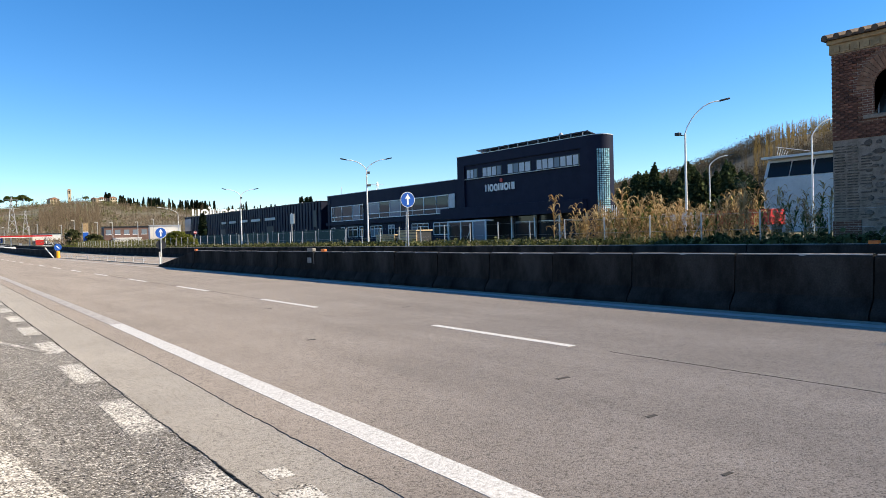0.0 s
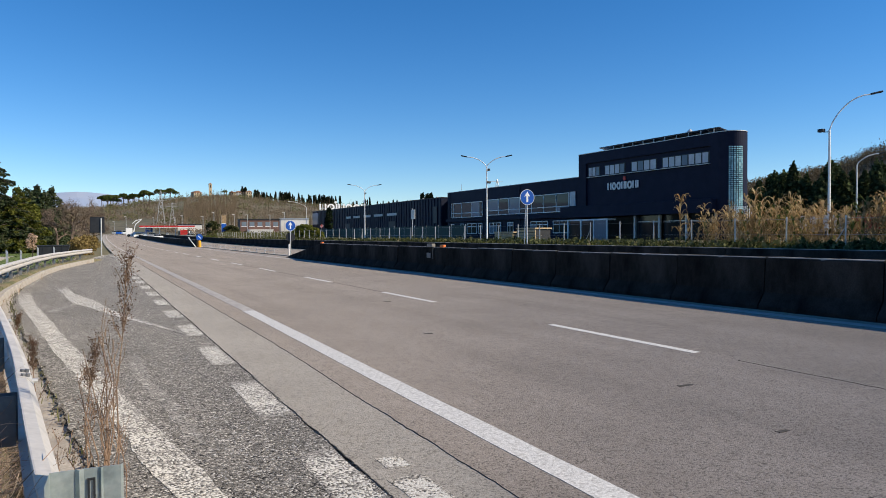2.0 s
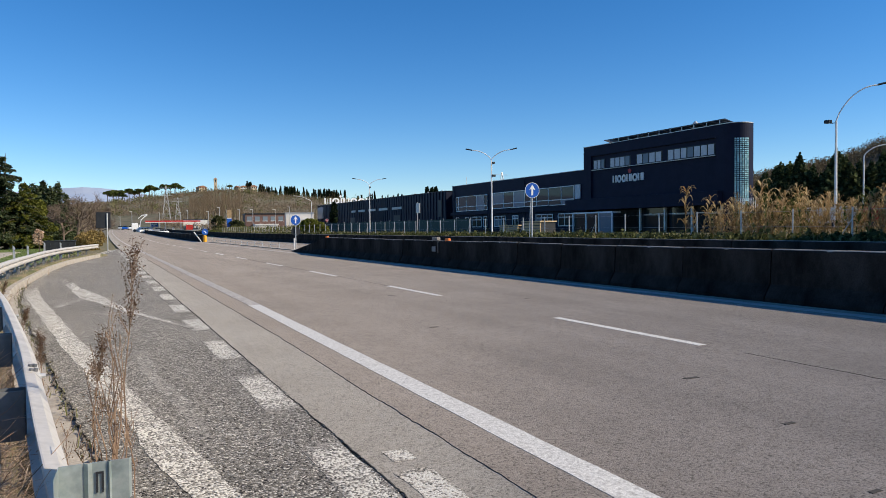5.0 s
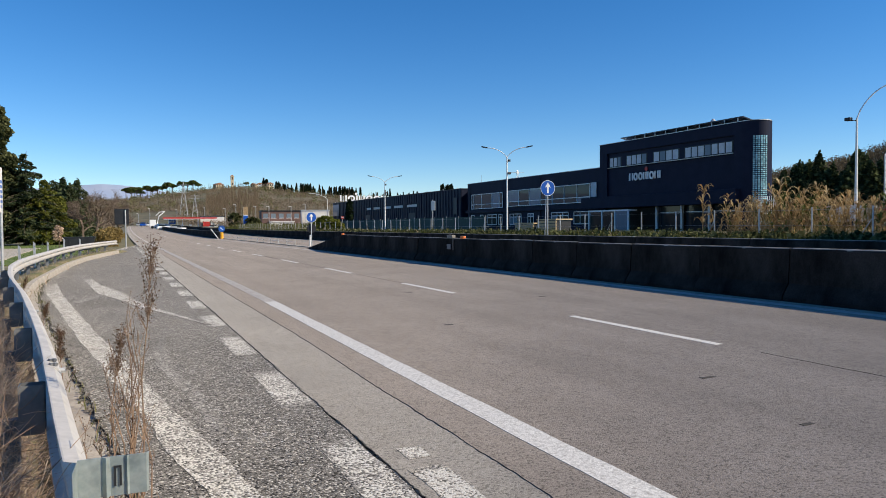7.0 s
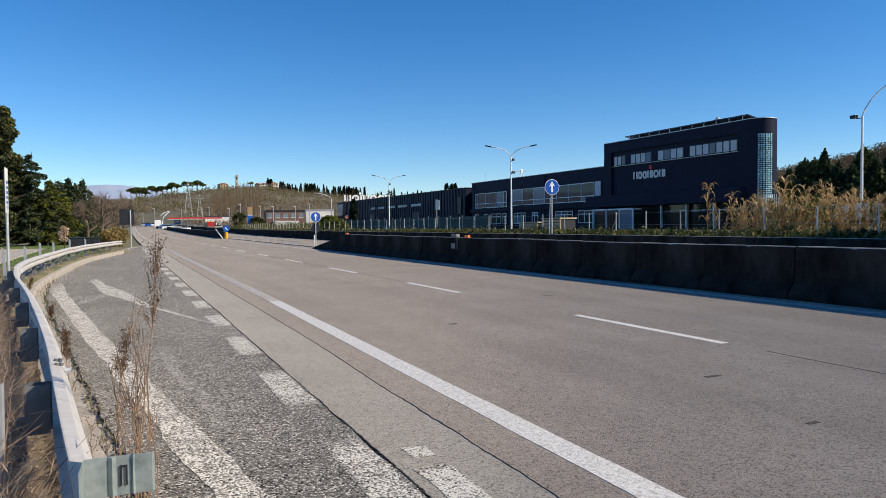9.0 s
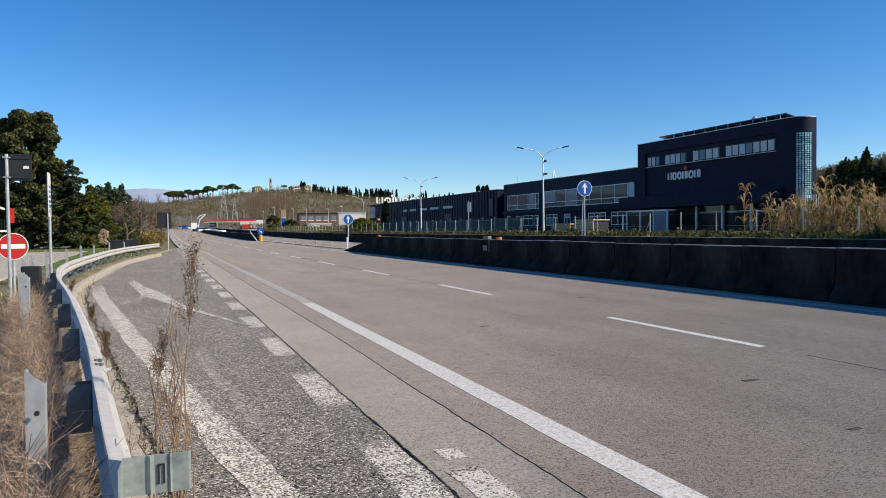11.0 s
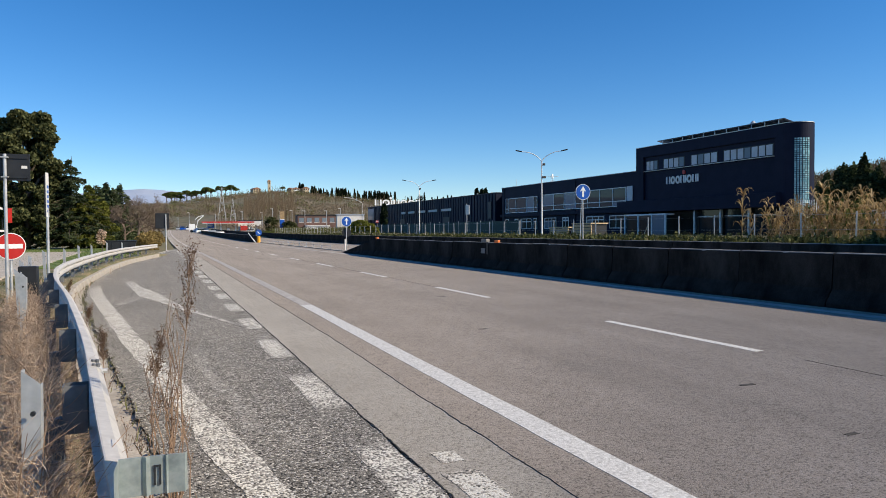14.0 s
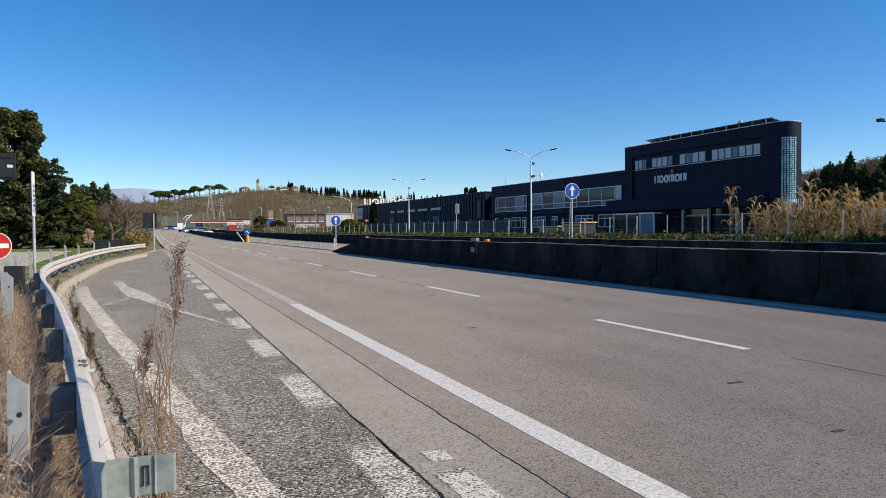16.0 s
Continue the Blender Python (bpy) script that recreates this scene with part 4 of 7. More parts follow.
for j, (ya, yb) in enumerate(zip(joints, joints[1:])):
    bm = bmesh.new()
    prev = None
    n = 10
    for i in range(n + 1):
        y = ya - 0.12 + (yb - ya + 0.16) * i / n
        x = rail_x(y) + 0.004 * (j % 2)
        s = math.atan(rail_x(y + 0.3) - rail_x(y - 0.3)) / 0.6 * 0.6
        top = 0.755 - 0.03 * smooth(3, 1, y) + 0.008 * noise.noise((y, 2, 3))
        slim = 1 - 0.22 * smooth(9, 18, y)
        front = [bm.verts.new((x + dx * math.cos(s) + 0.002, y - dx * math.sin(s), top + dz * slim)) for dx, dz in WAVE]
        back = [bm.verts.new((x + (dx - 0.004) * math.cos(s), y - (dx - 0.004) * math.sin(s), top + dz * slim * 0.99)) for dx, dz in WAVE]
        ring = front + back[::-1]
        if prev:
            for k in range(len(ring)):
                bm.faces.new((prev[k], prev[(k + 1) % len(ring)], ring[(k + 1) % len(ring)], ring[k]))
        else:
            bm.faces.new(ring)
        prev = ring
    bm.faces.new(prev[::-1])
    part("beam", bm, M_RAIL, rail)
for y in joints[1:]:
    x = rail_x(y)
    for dz in (-0.05, -0.255):
        part("bolt", T([(x + 0.07, y, 0.755 + dz), (x + 0.10, y, 0.755 + dz)], 0.014, 6), M_GALV, rail)
# posts and spacers: shade behind the beam is put into the steel's colour
for y in [4.12 + 2.3 * k for k in range(18)]:
    x = rail_x(y)
    post = part("post", B(x - 0.20, x - 0.12, y - 0.03, y + 0.03, -0.3, 0.52), M_GALVD, rail)
    bm = B(x - 0.12, x - 0.005, y - 0.05, y - 0.044, 0.44, 0.69)
    box(bm, x - 0.12, x - 0.005, y + 0.044, y + 0.05, 0.44, 0.69)
    box(bm, x - 0.12, x - 0.114, y - 0.044, y + 0.044, 0.44, 0.69)
    part("spacer", bm, M_GALVD, rail)
bm = bmesh.new()
prof = ((-0.135, 2.30), (-0.128, 2.425), (-0.06, 2.428), (-0.048, 2.416), (-0.036, 2.428), (0.006, 2.427), (0.012, 2.419), (0.018, 2.427), (0.068, 2.424), (0.076, 2.44))
rows_p = [[bm.verts.new((x, y + d, z - 0.012 * (x + 0.13))) for x, y in prof] for d, z in ((0, 0.640), (0, 0.765), (0.004, 0.765), (0.004, 0.640))]
for ra, rb in zip(rows_p, rows_p[1:] + rows_p[:1]):
    for k in range(len(prof) - 1):
        bm.faces.new((ra[k], ra[k + 1], rb[k + 1], rb[k]))
plate = part("end_plate", bm, M_PLATE, rail, "bright folded steel end plate")
bm = B(-0.026, -0.020, 2.4225, 2.4265, 0.670, 0.728)
box(bm, -0.026, -0.004, 2.4225, 2.4265, 0.728, 0.734)
box(bm, -0.010, -0.004, 2.4225, 2.4265, 0.670, 0.728)
part("plate_slot", bm, M_DARK, plate)
for y in (4.30, 4.44):
    for dx in (0.028, 0.05):
        part("bolt", T([(rail_x(y) + dx, y, 0.742), (rail_x(y) + dx + 0.004, y, 0.758)], 0.013, 6), M_GALVD, rail)

def bank_z(y):
    return -0.08 + 0.30 * smooth(9, 19, y) * smooth(52, 44, y)


bm = bmesh.new()
prev = None
for k in range(230):
    y = 8.5 + 44 * k / 229
    x, z = rail_x(y), bank_z(y)
    jag = 0.02 * noise.noise((y * 5, 2, 1))
    cur = [bm.verts.new(p) for p in ((x - 1.1, y, -0.2), (x - 0.7, y, z * 0.6), (x - 0.1, y, z + jag), (x + 0.10 + jag, y, z + jag), (x + 0.16, y, z * 0.55 - 0.02), (x + 0.22 + jag, y, -0.09))]
    if prev:
        for q in range(5):
            bm.faces.new((prev[q], prev[q + 1], cur[q + 1], cur[q]))
    prev = cur
tagged(part("verge_bank", bm, M_SOIL, None, "", True), "low earth bank carrying the crash rail", "bank", kind="structure")
for k in range(36):
    y = 12.5 + 0.9 * k
    x, z = rail_x(y), bank_z(y)
    ks = solid("kerb_stone", B(-0.07, 0.07, 0.012, 0.888, -0.16, 0.03, bevel=0.012), M_KERB, Matrix.Translation((x + 0.20, y, z - 0.07)) @ Matrix.Rotation(-math.atan((rail_x(y + 0.9) - x) / 0.9), 4, "Z"), "pale crumbling kerb stone below the crash rail", "kerb stone", "kerb stones below the rail")

# ---- wire fence by the verge ----
def fence_x(y):
    return rail_x(y) - 0.33 - 0.012 * min(y, 20)


wire_fence = thing("wire_fence", pose(0, 0, 0), "sagging chain-link fence on galvanised posts in dry grass", "fence")
fence_posts = [3.25, 9.4, 10.6, 13.8, 17.2, 20.6, 24, 27.5, 31, 35, 39]
for i, y in enumerate(fence_posts):
    x = fence_x(y)
    lean = (0.03 * math.sin(i * 2.3), 0.04 * math.cos(i * 1.7))
    bm = bmesh.new()
    h = 0.92 if i == 0 else 1.02 + 0.08 * math.sin(i * 3.1)
    hw = 0.036 if i == 0 else 0.032
    box(bm, -hw, hw, -0.004, 0.0, -0.3, h)
    box(bm, -hw, -hw + 0.005, 0.0, 0.035, -0.3, h)
    box(bm, hw - 0.005, hw, 0.0, 0.035, -0.3, h - 0.06)
    for v in bm.verts:
        if v.co.z > h - 0.01 and v.co.x > 0:
            v.co.z -= 0.06
        v.co.x += lean[0] * v.co.z
        v.co.y += lean[1] * v.co.z
    p = part("fence_post", bm, M_GALV, wire_fence)
    p.matrix_basis = pose(x + (0.13 if i == 0 else 0), y, 0, 0, 0, -6)
    part("bolt", T([(0.015, -0.012, h - 0.17), (0.015, 0.0, h - 0.17)], 0.011, 6), M_DARK, p)
bm = bmesh.new()
for y0, y1, hh in ((1.6, 3.3, 0.60),):
    n = int((y1 - y0) / 0.085)
    for i in range(-8, n):
        for sgn in (1, -1):
            pts = []
            for k in range(0, 9):
                s = i + k * 1.0 if sgn > 0 else i + 8 - k
                if 0 <= s <= n:
                    y = y0 + 0.085 * s
                    z = 0.02 + (hh - 0.02) * k / 8 * (1 - 0.16 * math.sin(y * 2.1))
                    pts.append((fence_x(y) + 0.05 * math.sin(y * 3 + k * 0.4) * (1 - k / 26), y, z))
            if len(pts) > 1:
                tube(bm, pts, 0.0013, 3, False)
part("chain_link", bm, M_GALVD, wire_fence)

# ---- dry grass along the fence ----
def blades(name, spots, rg, material, hmin, hmax, lean, width, label, category, curve=0.5):
    """Bent grass blades, two quads each."""
    n = len(spots)
    p = np.asarray(spots, float)
    h = rg.uniform(hmin, hmax, n)
    a = rg.uniform(0, 6.283, n)
    d = np.stack([np.cos(a), np.sin(a), np.zeros(n)], 1)
    side = np.stack([-np.sin(a), np.cos(a), np.zeros(n)], 1) * (width * rg.uniform(0.6, 1.3, n))[:, None]
    L = (h * lean * rg.uniform(0.2, 1.3, n))[:, None]
    up = np.zeros((n, 3))
    up[:, 2] = 1
    m1 = p + up * (h * 0.6)[:, None] + d * L * 0.45
    tip = p + up * (h * (1 - 0.3 * curve * rg.random(n)))[:, None] + d * L * 1.4
    v = np.stack([p - side, p + side, m1 + side * 0.8, m1 - side * 0.8, tip], 1).reshape(-1, 3)
    b = np.arange(n) * 5
    faces = [f for k in b.tolist() for f in ((k, k + 1, k + 2, k + 3), (k + 3, k + 2, k + 4))]
    me = bpy.data.meshes.new(name)
    me.from_pydata(v.tolist(), [], faces)
    me.materials.append(material)
    return tagged(new(name, me), label, category, kind="stuff")


rg = np.random.default_rng(11)
ys = rg.uniform(1.2, 16, 22000)
cl = rg.normal(size=len(ys)) * 0.095
xs = np.array([fence_x(y) for y in ys]) + 0.07 + cl
blades("dry_grass", np.stack([xs, ys, np.full(len(ys), -0.09)], 1), rg, L_DRY, 0.18, 0.62, 0.75, 0.0026, "straw-coloured dead grass tangled in the wire fence", "dry grass", 1.2)
V, F = [], []
trnd = random.Random(15)
for k in range(9500):
    y = 1.5 + 11 * trnd.random() ** 2.1
    p = Vector((fence_x(y) + 0.11 + trnd.gauss(0, 0.075), y, 0.02 + 0.58 * trnd.random() ** 0.8))
    d = Vector((trnd.gauss(0, 0.55), trnd.gauss(0, 0.75), trnd.gauss(0.15, 0.75))).normalized()
    curl = Vector((trnd.gauss(0, 1), trnd.gauss(0, 1), trnd.gauss(-0.3, 0.7))) * 0.5
    step, r = trnd.uniform(0.03, 0.075), trnd.uniform(0.0010, 0.0022)
    side = d.orthogonal().normalized() * r
    other = d.cross(side).normalized() * r
    base = len(V)
    for q in range(5):
        w_ = 1 - 0.18 * q
        V.extend((tuple(p + side * w_), tuple(p - side * w_ * 0.5 + other * w_), tuple(p - side * w_ * 0.5 - other * w_)))
        if q:
            b = base + 3 * q
            F.extend(((b - 3, b - 2, b + 1, b), (b - 2, b - 1, b + 2, b + 1), (b - 1, b - 3, b, b + 2)))
        p = p + d * step
        d = (d + curl * 0.35).normalized()
me = bpy.data.meshes.new("hay_tangle")
me.from_pydata(V, [], F)
me.materials.append(L_DRY)
tagged(new("hay_tangle", me), "curled dry stalks tangled in the wire fence", "dry grass", kind="stuff")
bm = bmesh.new()
for k in range(420):
    y = trnd.uniform(1.5, 12)
    p = Vector((fence_x(y) + 0.1 + trnd.gauss(0, 0.12), y, trnd.uniform(0.0, 0.5)))
    d = Vector((trnd.gauss(0, 0.7), trnd.gauss(0, 1), trnd.uniform(-0.2, 0.9))).normalized() * trnd.uniform(0.2, 0.5)
    tube(bm, (p, p + d * 0.5 + Vector((0, 0, 0.04)), p + d), (0.0028, 0.0022, 0.0012), 3, False)
part("dead_twigs", bm, M_STEM)
tagged(bpy.data.objects["dead_twigs"], "dead brown twigs caught in the wire fence", "twigs", kind="stuff")
ys = rg.uniform(14, 46, 5000)
xs = np.array([rail_x(y) for y in ys]) - 0.45 + rg.normal(size=len(ys)) * 0.3
blades("dry_grass", np.stack([xs, ys, np.full(len(ys), -0.09)], 1), rg, L_DRY, 0.1, 0.5, 0.6, 0.006, "dead grass behind the crash rail", "dry grass", 1.0)
ys = rg.uniform(2, 30, 9000)
xs = np.array([rail_x(y) for y in ys]) - 1.0 - rg.random(len(ys)) * 1.6
keep = np.array([noise.noise((x * 0.9, y * 0.5, 3)) > 0.05 for x, y in zip(xs, ys)])
blades("verge_grass", np.stack([xs, ys, np.full(len(ys), -0.10)], 1)[keep], rg, L_GRASS, 0.04, 0.16, 0.7, 0.005, "short green grass on bare earth", "grass")


# ---- tall dead weeds ----
def dead_weed(m, h, seed, label, stems=6, spread=0.22, tuft=True):
    rnd = random.Random(seed)
    r2 = np.random.default_rng(seed)
    t = thing("dead_weed", m, label, "weed", "dead weeds by the rail")
    pts = []
    for s in range(stems):
        bm = bmesh.new()
        hh = h * (1.0 if s == 0 else rnd.uniform(0.45, 0.85))
        a = rnd.uniform(0, 6.28)
        lean = Vector((math.cos(a), math.sin(a), 0)) * (spread * rnd.uniform(0.2, 1.0)) if s else Vector((0.075, 0.03, 0))
        line = [Vector((rnd.uniform(-0.03, 0.03), rnd.uniform(-0.05, 0.05), -0.05)) + lean * (k / 5) ** 1.3 * hh + Vector((rnd.gauss(0, 0.006), rnd.gauss(0, 0.006), hh * k / 5)) for k in range(6)]
        tube(bm, line, [0.0045, 0.004, 0.0035, 0.003, 0.0022, 0.0014], 5)
        for b in range(6 if s else 26):
            f = rnd.uniform(0.62, 1.0) if s else 1 - 0.24 * rnd.random() ** 1.2
            i = min(4, int(f * 5))
            p = line[i].lerp(line[i + 1], f * 5 - i)
            aa = rnd.uniform(0, 6.28)
            L = rnd.uniform(0.04, 0.11) * h
            q = p + Vector((math.cos(aa) * L * 0.36, math.sin(aa) * L * 0.36, L))
            tube(bm, (p, p.lerp(q, 0.5) + Vector((rnd.gauss(0, 0.006), rnd.gauss(0, 0.006), 0)), q), (0.0016, 0.0013, 0.0008), 3, False)
            if tuft:
                for k in range(48 if s == 0 else 8):
                    g = rnd.uniform(0.25, 1.1)
                    pts.append(tuple(p.lerp(q, g) + Vector((rnd.gauss(0, 0.012), rnd.gauss(0, 0.012), rnd.gauss(0, 0.012)))))
        part("stem", bm, M_STEM, t)
    if pts:
        add_mesh("seed_fluff", cards("seed_fluff", pts, 0.0018 + 0.0026 * r2.random(len(pts)), L_SEED, r2), t)["kind"] = "stuff"
    return t


L_SEED = leaf_mat("dark_seed_head", (0.05, 0.028, 0.018), (0.17, 0.105, 0.065), 0.3, 0.1)
dead_weed(pose(0.05, 3.55, 0), 1.38, 5, "tall dead brown weed with a feathery head beside the rail", 12, 0.15)
dead_weed(pose(-0.08, 3.95, 0), 0.95, 6, "thin dead brown weed beside the rail", 5, 0.2)
dead_weed(pose(0.05, 3.0, 0), 0.75, 7, "short bent dead weed stalks by the rail end", 5, 0.3, False)
dead_weed(pose(-0.42, 5.6, 0), 0.78, 8, "dead weed with small dark heads by the rail", 4, 0.3)
dead_weed(pose(-0.75, 8.4, 0), 0.7, 9, "dead weed with small dark heads by the rail", 4, 0.3)
dead_weed(pose(-1.35, 12.5, 0), 0.75, 10, "dead weed growing by the kerb", 5, 0.3)
rg = np.random.default_rng(21)
ys = rg.uniform(3, 40, 600)
xs = np.array([bay_edge(y) for y in ys]) - 0.05 + rg.normal(size=len(ys)) * 0.05
blades("kerb_weeds", np.stack([xs, ys, np.full(len(ys), 0.0)], 1), rg, L_SCRUBG, 0.02, 0.10, 0.9, 0.004, "low weeds and crumbs along the kerb edge", "weeds")


V, F = [], []
crnd = random.Random(26)
for k in range(1800):
    y = 2.6 + 24 * crnd.random() ** 1.8
    c = Vector((bay_edge(y) - 0.005 + crnd.gauss(0, 0.028), y, -0.03 + 0.035 * crnd.random()))
    r = crnd.uniform(0.006, 0.022)
    b = len(V)
    for dx, dy, dz in ((1, 0, 0), (-0.3, 0.9, 0), (-0.5, -0.8, 0), (0, 0, 0.8), (0, 0, -0.6)):
        V.append(tuple(c + Vector((dx, dy, dz)) * r * crnd.uniform(0.7, 1.3)))
    F.extend(((b, b + 1, b + 3), (b + 1, b + 2, b + 3), (b + 2, b, b + 3), (b + 1, b, b + 4), (b + 2, b + 1, b + 4), (b, b + 2, b + 4)))
me = bpy.data.meshes.new("asphalt_crumbs")
me.from_pydata(V, [], F)
me.materials.append(mat("asphalt_crumb", (0.05, 0.046, 0.04), (0.16, 0.145, 0.125), 9, 0.95, rnd=0.5))
tagged(new("asphalt_crumbs", me), "loose dark crumbs along the broken lay-by edge", "gravel", kind="stuff")


# ---- signs and posts ----
def round_sign(m, r, zc, label, face, shape, pole_r=0.03, faces_back=False):
    t = thing("road_sign", m, label, "road sign")
    part("pole", T([(0, 0.05, -0.4), (0, 0.05, zc + r * 0.8)], pole_r, 10), M_GALV, t)
    plate = part("plate", disc(bmesh.new(), (0, zc), r, 0.0, 0.012), M_GALV, t)
    part("rim", disc(bmesh.new(), (0, zc), r, -0.004, -0.001), M_WHITE, plate)
    part("face", disc(bmesh.new(), (0, zc), r * 0.94, -0.008, -0.0045), face, plate)
    bm = bmesh.new()
    if shape == "bar":
        box(bm, -r * 0.78, r * 0.78, -0.012, -0.0085, zc - r * 0.17, zc + r * 0.17)
    else:
        for pts in (((-0.125, -0.64), (0.125, -0.64), (0.125, 0.2), (-0.125, 0.2)), ((-0.42, 0.06), (0.0, 0.74), (0.0, 0.22)), ((0.42, 0.06), (0.0, 0.74), (0.0, 0.22))):
            a = [bm.verts.new((x * r, -0.0125, zc + z * r)) for x, z in pts]
            b = [bm.verts.new((x * r, -0.0085, zc + z * r)) for x, z in pts]
            for i in range(len(pts)):
                bm.faces.new((a[i], a[(i + 1) % len(pts)], b[(i + 1) % len(pts)], b[i]))
            bm.faces.new(a[::-1])
            bm.faces.new(b)
    sym = part("symbol", bm, M_WHITE, plate)
    if shape == "slant":
        sym.matrix_basis = Matrix.Translation((0, 0, zc)) @ Matrix.Rotation(radians(135), 4, "Y") @ Matrix.Translation((0, 0, -zc))
    return t


round_sign(pose(21.95, 33.6, SITE * 0.5, 0, 0, -8), 0.44, 3.17, "blue round sign with white upward arrow on a grey pole", M_BLUE, "arrow", 0.04)
brace = T([(21.6, 33.4, 0.4), (21.9, 33.7, 3.1)], 0.02, 6)
solid("sign_brace", brace, M_GALV, Matrix(), "thin galvanised brace leaning on the sign pole", "brace")
s2 = round_sign(pose(13.0, 51.5, 0, 0, 0, -4), 0.38, 2.17, "blue round sign with white upward arrow in the median gap", M_BLUE, "arrow", 0.04)
part("back_plate", disc(bmesh.new(), (0.02, 1.35), 0.34, 0.10, 0.115), M_DARK, s2, "grey back of a sign facing away")
part("red_band", T([(-0.12, -0.02, 0.0), (-0.12, -0.02, 0.85)], 0.05, 8), M_OFFW, s2, "pale marker tube")
bol = thing("keep_right_bollard", pose(12.1, 94.2, 0), "yellow bollard with a blue slanted arrow sign", "bollard")
part("body", T([(0, 0, -0.1), (0, 0, 0.15), (0, 0, 0.8), (0, 0, 0.85)], [0.25, 0.22, 0.2, 0.1], 12), M_YEL, bol)
pl = part("plate", disc(bmesh.new(), (0, 1.28), 0.4, -0.03, 0.0), M_BLUE, bol, "blue arrow disc")
bm = B(-0.05, 0.05, -0.045, -0.034, -0.22, 0.22)
part("symbol", bm, M_WHITE, pl).matrix_basis = pose(0, 0, 1.28, 0, 135, 0)
solid("white_marker_arm", T([(11.6, 93.9, 0.05), (10.9, 95.2, 1.25)], 0.07, 6), M_OFFW, Matrix(), "pale slanted marker bar at the barrier's start", "marker")
for i in range(12):
    y = 54 + i * 3.2
    d = thing("chain_post", pose(12.35 + 0.02 * math.sin(i), y, 0), "low grey post of the median gap fence", "post", "median gap posts")
    part("post", T([(0, 0, -0.1), (0, 0, 0.42)], 0.03, 6), M_GALV, d)
    part("rail", T([(0, 0, 0.3), (0, 3.2, 0.3)], 0.015, 5), M_GALV, d)
strip("median_kerb", 12.2, 12.5, 47, 94, 0.06, M_KERB, "low pale kerb across the median gap", "kerb", 1.0, 0.1)

ne = round_sign(pose(-3.0, 17.85, 0, 0, 0, 8), 0.293, 1.185, "red no-entry sign with a white bar on a steel pole", M_RED, "bar", 0.03)
bb = thing("sign_board", pose(-3.01, 17.52, 0), "dark back of a rectangular road sign on a tall pole", "road sign")
part("pole", T([(0, -0.06, -0.4), (0, -0.06, 3.16)], 0.035, 12), M_GALV, bb)
pl = part("board", B(-0.46, 0.46, 0.0, 0.025, 2.60, 3.17, bevel=0.004), M_DARK, bb)
for z in (2.67, 3.09):
    part("channel", B(-0.42, 0.42, -0.022, -0.002, z - 0.02, z + 0.02), M_DARK, pl)
    part("clamp", B(-0.07, 0.07, -0.11, -0.023, z - 0.012, z + 0.012), M_GALV, pl)
part("sticker", B(0.30, 0.41, -0.004, -0.001, 2.86, 2.92), M_OFFW, pl, "small pale sticker")
fl = thing("narrow_sign", pose(-3.41, 26.7, 0), "narrow sign seen edge-on at the top of a pole", "road sign")
part("pole", T([(0, 0, -0.4), (0, 0, 2.3)], 0.045, 10), M_GALV, fl)
part("board", B(-0.005, 0.02, -0.28, 0.28, 2.0, 3.46, bevel=0.004), M_OFFW, fl)
part("board_back", B(-0.045, -0.007, -0.28, 0.28, 2.0, 3.40), M_DARK, fl)
for k in range(6):
    part("lettering_bar", B(0.0205, 0.024, -0.2, 0.2, 2.15 + 0.16 * k, 2.24 + 0.16 * k), M_BLUE, fl, "plain blue lettering bar")
ad = thing("advert_board", pose(-2.22, 11.2, 0), "white-framed advertising boards on slim white posts", "sign board")
for x in (-0.07, -0.62):
    part("post", T([(x, 0.05, -0.3), (x, 0.05, 1.42)], 0.024, 8), M_WHITE, ad)
bd = part("frame", B(-0.05, 0.17, -0.02, 0.03, 1.10, 1.41, bevel=0.006), M_WHITE, ad)
part("panel", B(-0.022, 0.135, -0.026, -0.021, 1.13, 1.385), M_BLIND, bd)
bd = part("board", B(-0.75, -0.085, -0.02, 0.03, 1.04, 1.42, bevel=0.006), M_OFFW, ad)
part("lettering_bar", B(-0.34, -0.14, -0.025, -0.021, 1.18, 1.30), M_BLUE, bd, "plain dark blue lettering bar")
for k in range(3):
    part("dot", disc(bmesh.new(), (-0.14 - 0.05 * k, 1.10), 0.018, -0.025, -0.021, 10), M_RED, bd)
bd = part("lower_board", B(-0.75, -0.20, -0.02, 0.03, 0.74, 1.02, bevel=0.006), M_OFFW, ad)
part("lettering_bar", B(-0.45, -0.24, -0.025, -0.021, 0.90, 0.97), M_BLUE, bd, "plain dark blue lettering bar")
part("lettering_bar", B(-0.45, -0.26, -0.025, -0.021, 0.80, 0.86), M_BLUE, bd, "plain dark blue lettering bar")
mb = thing("meter_box", pose(-2.0, 13.4, 0), "small grey cabinet standing by the driveway", "cabinet")
part("body", B(-0.16, 0.12, 0, 0.2, 0.42, 0.92, bevel=0.01), M_DARK, mb)
part("leg", T([(-0.02, 0.1, -0.2), (-0.02, 0.1, 0.42)], 0.03, 6), M_GALV, mb)


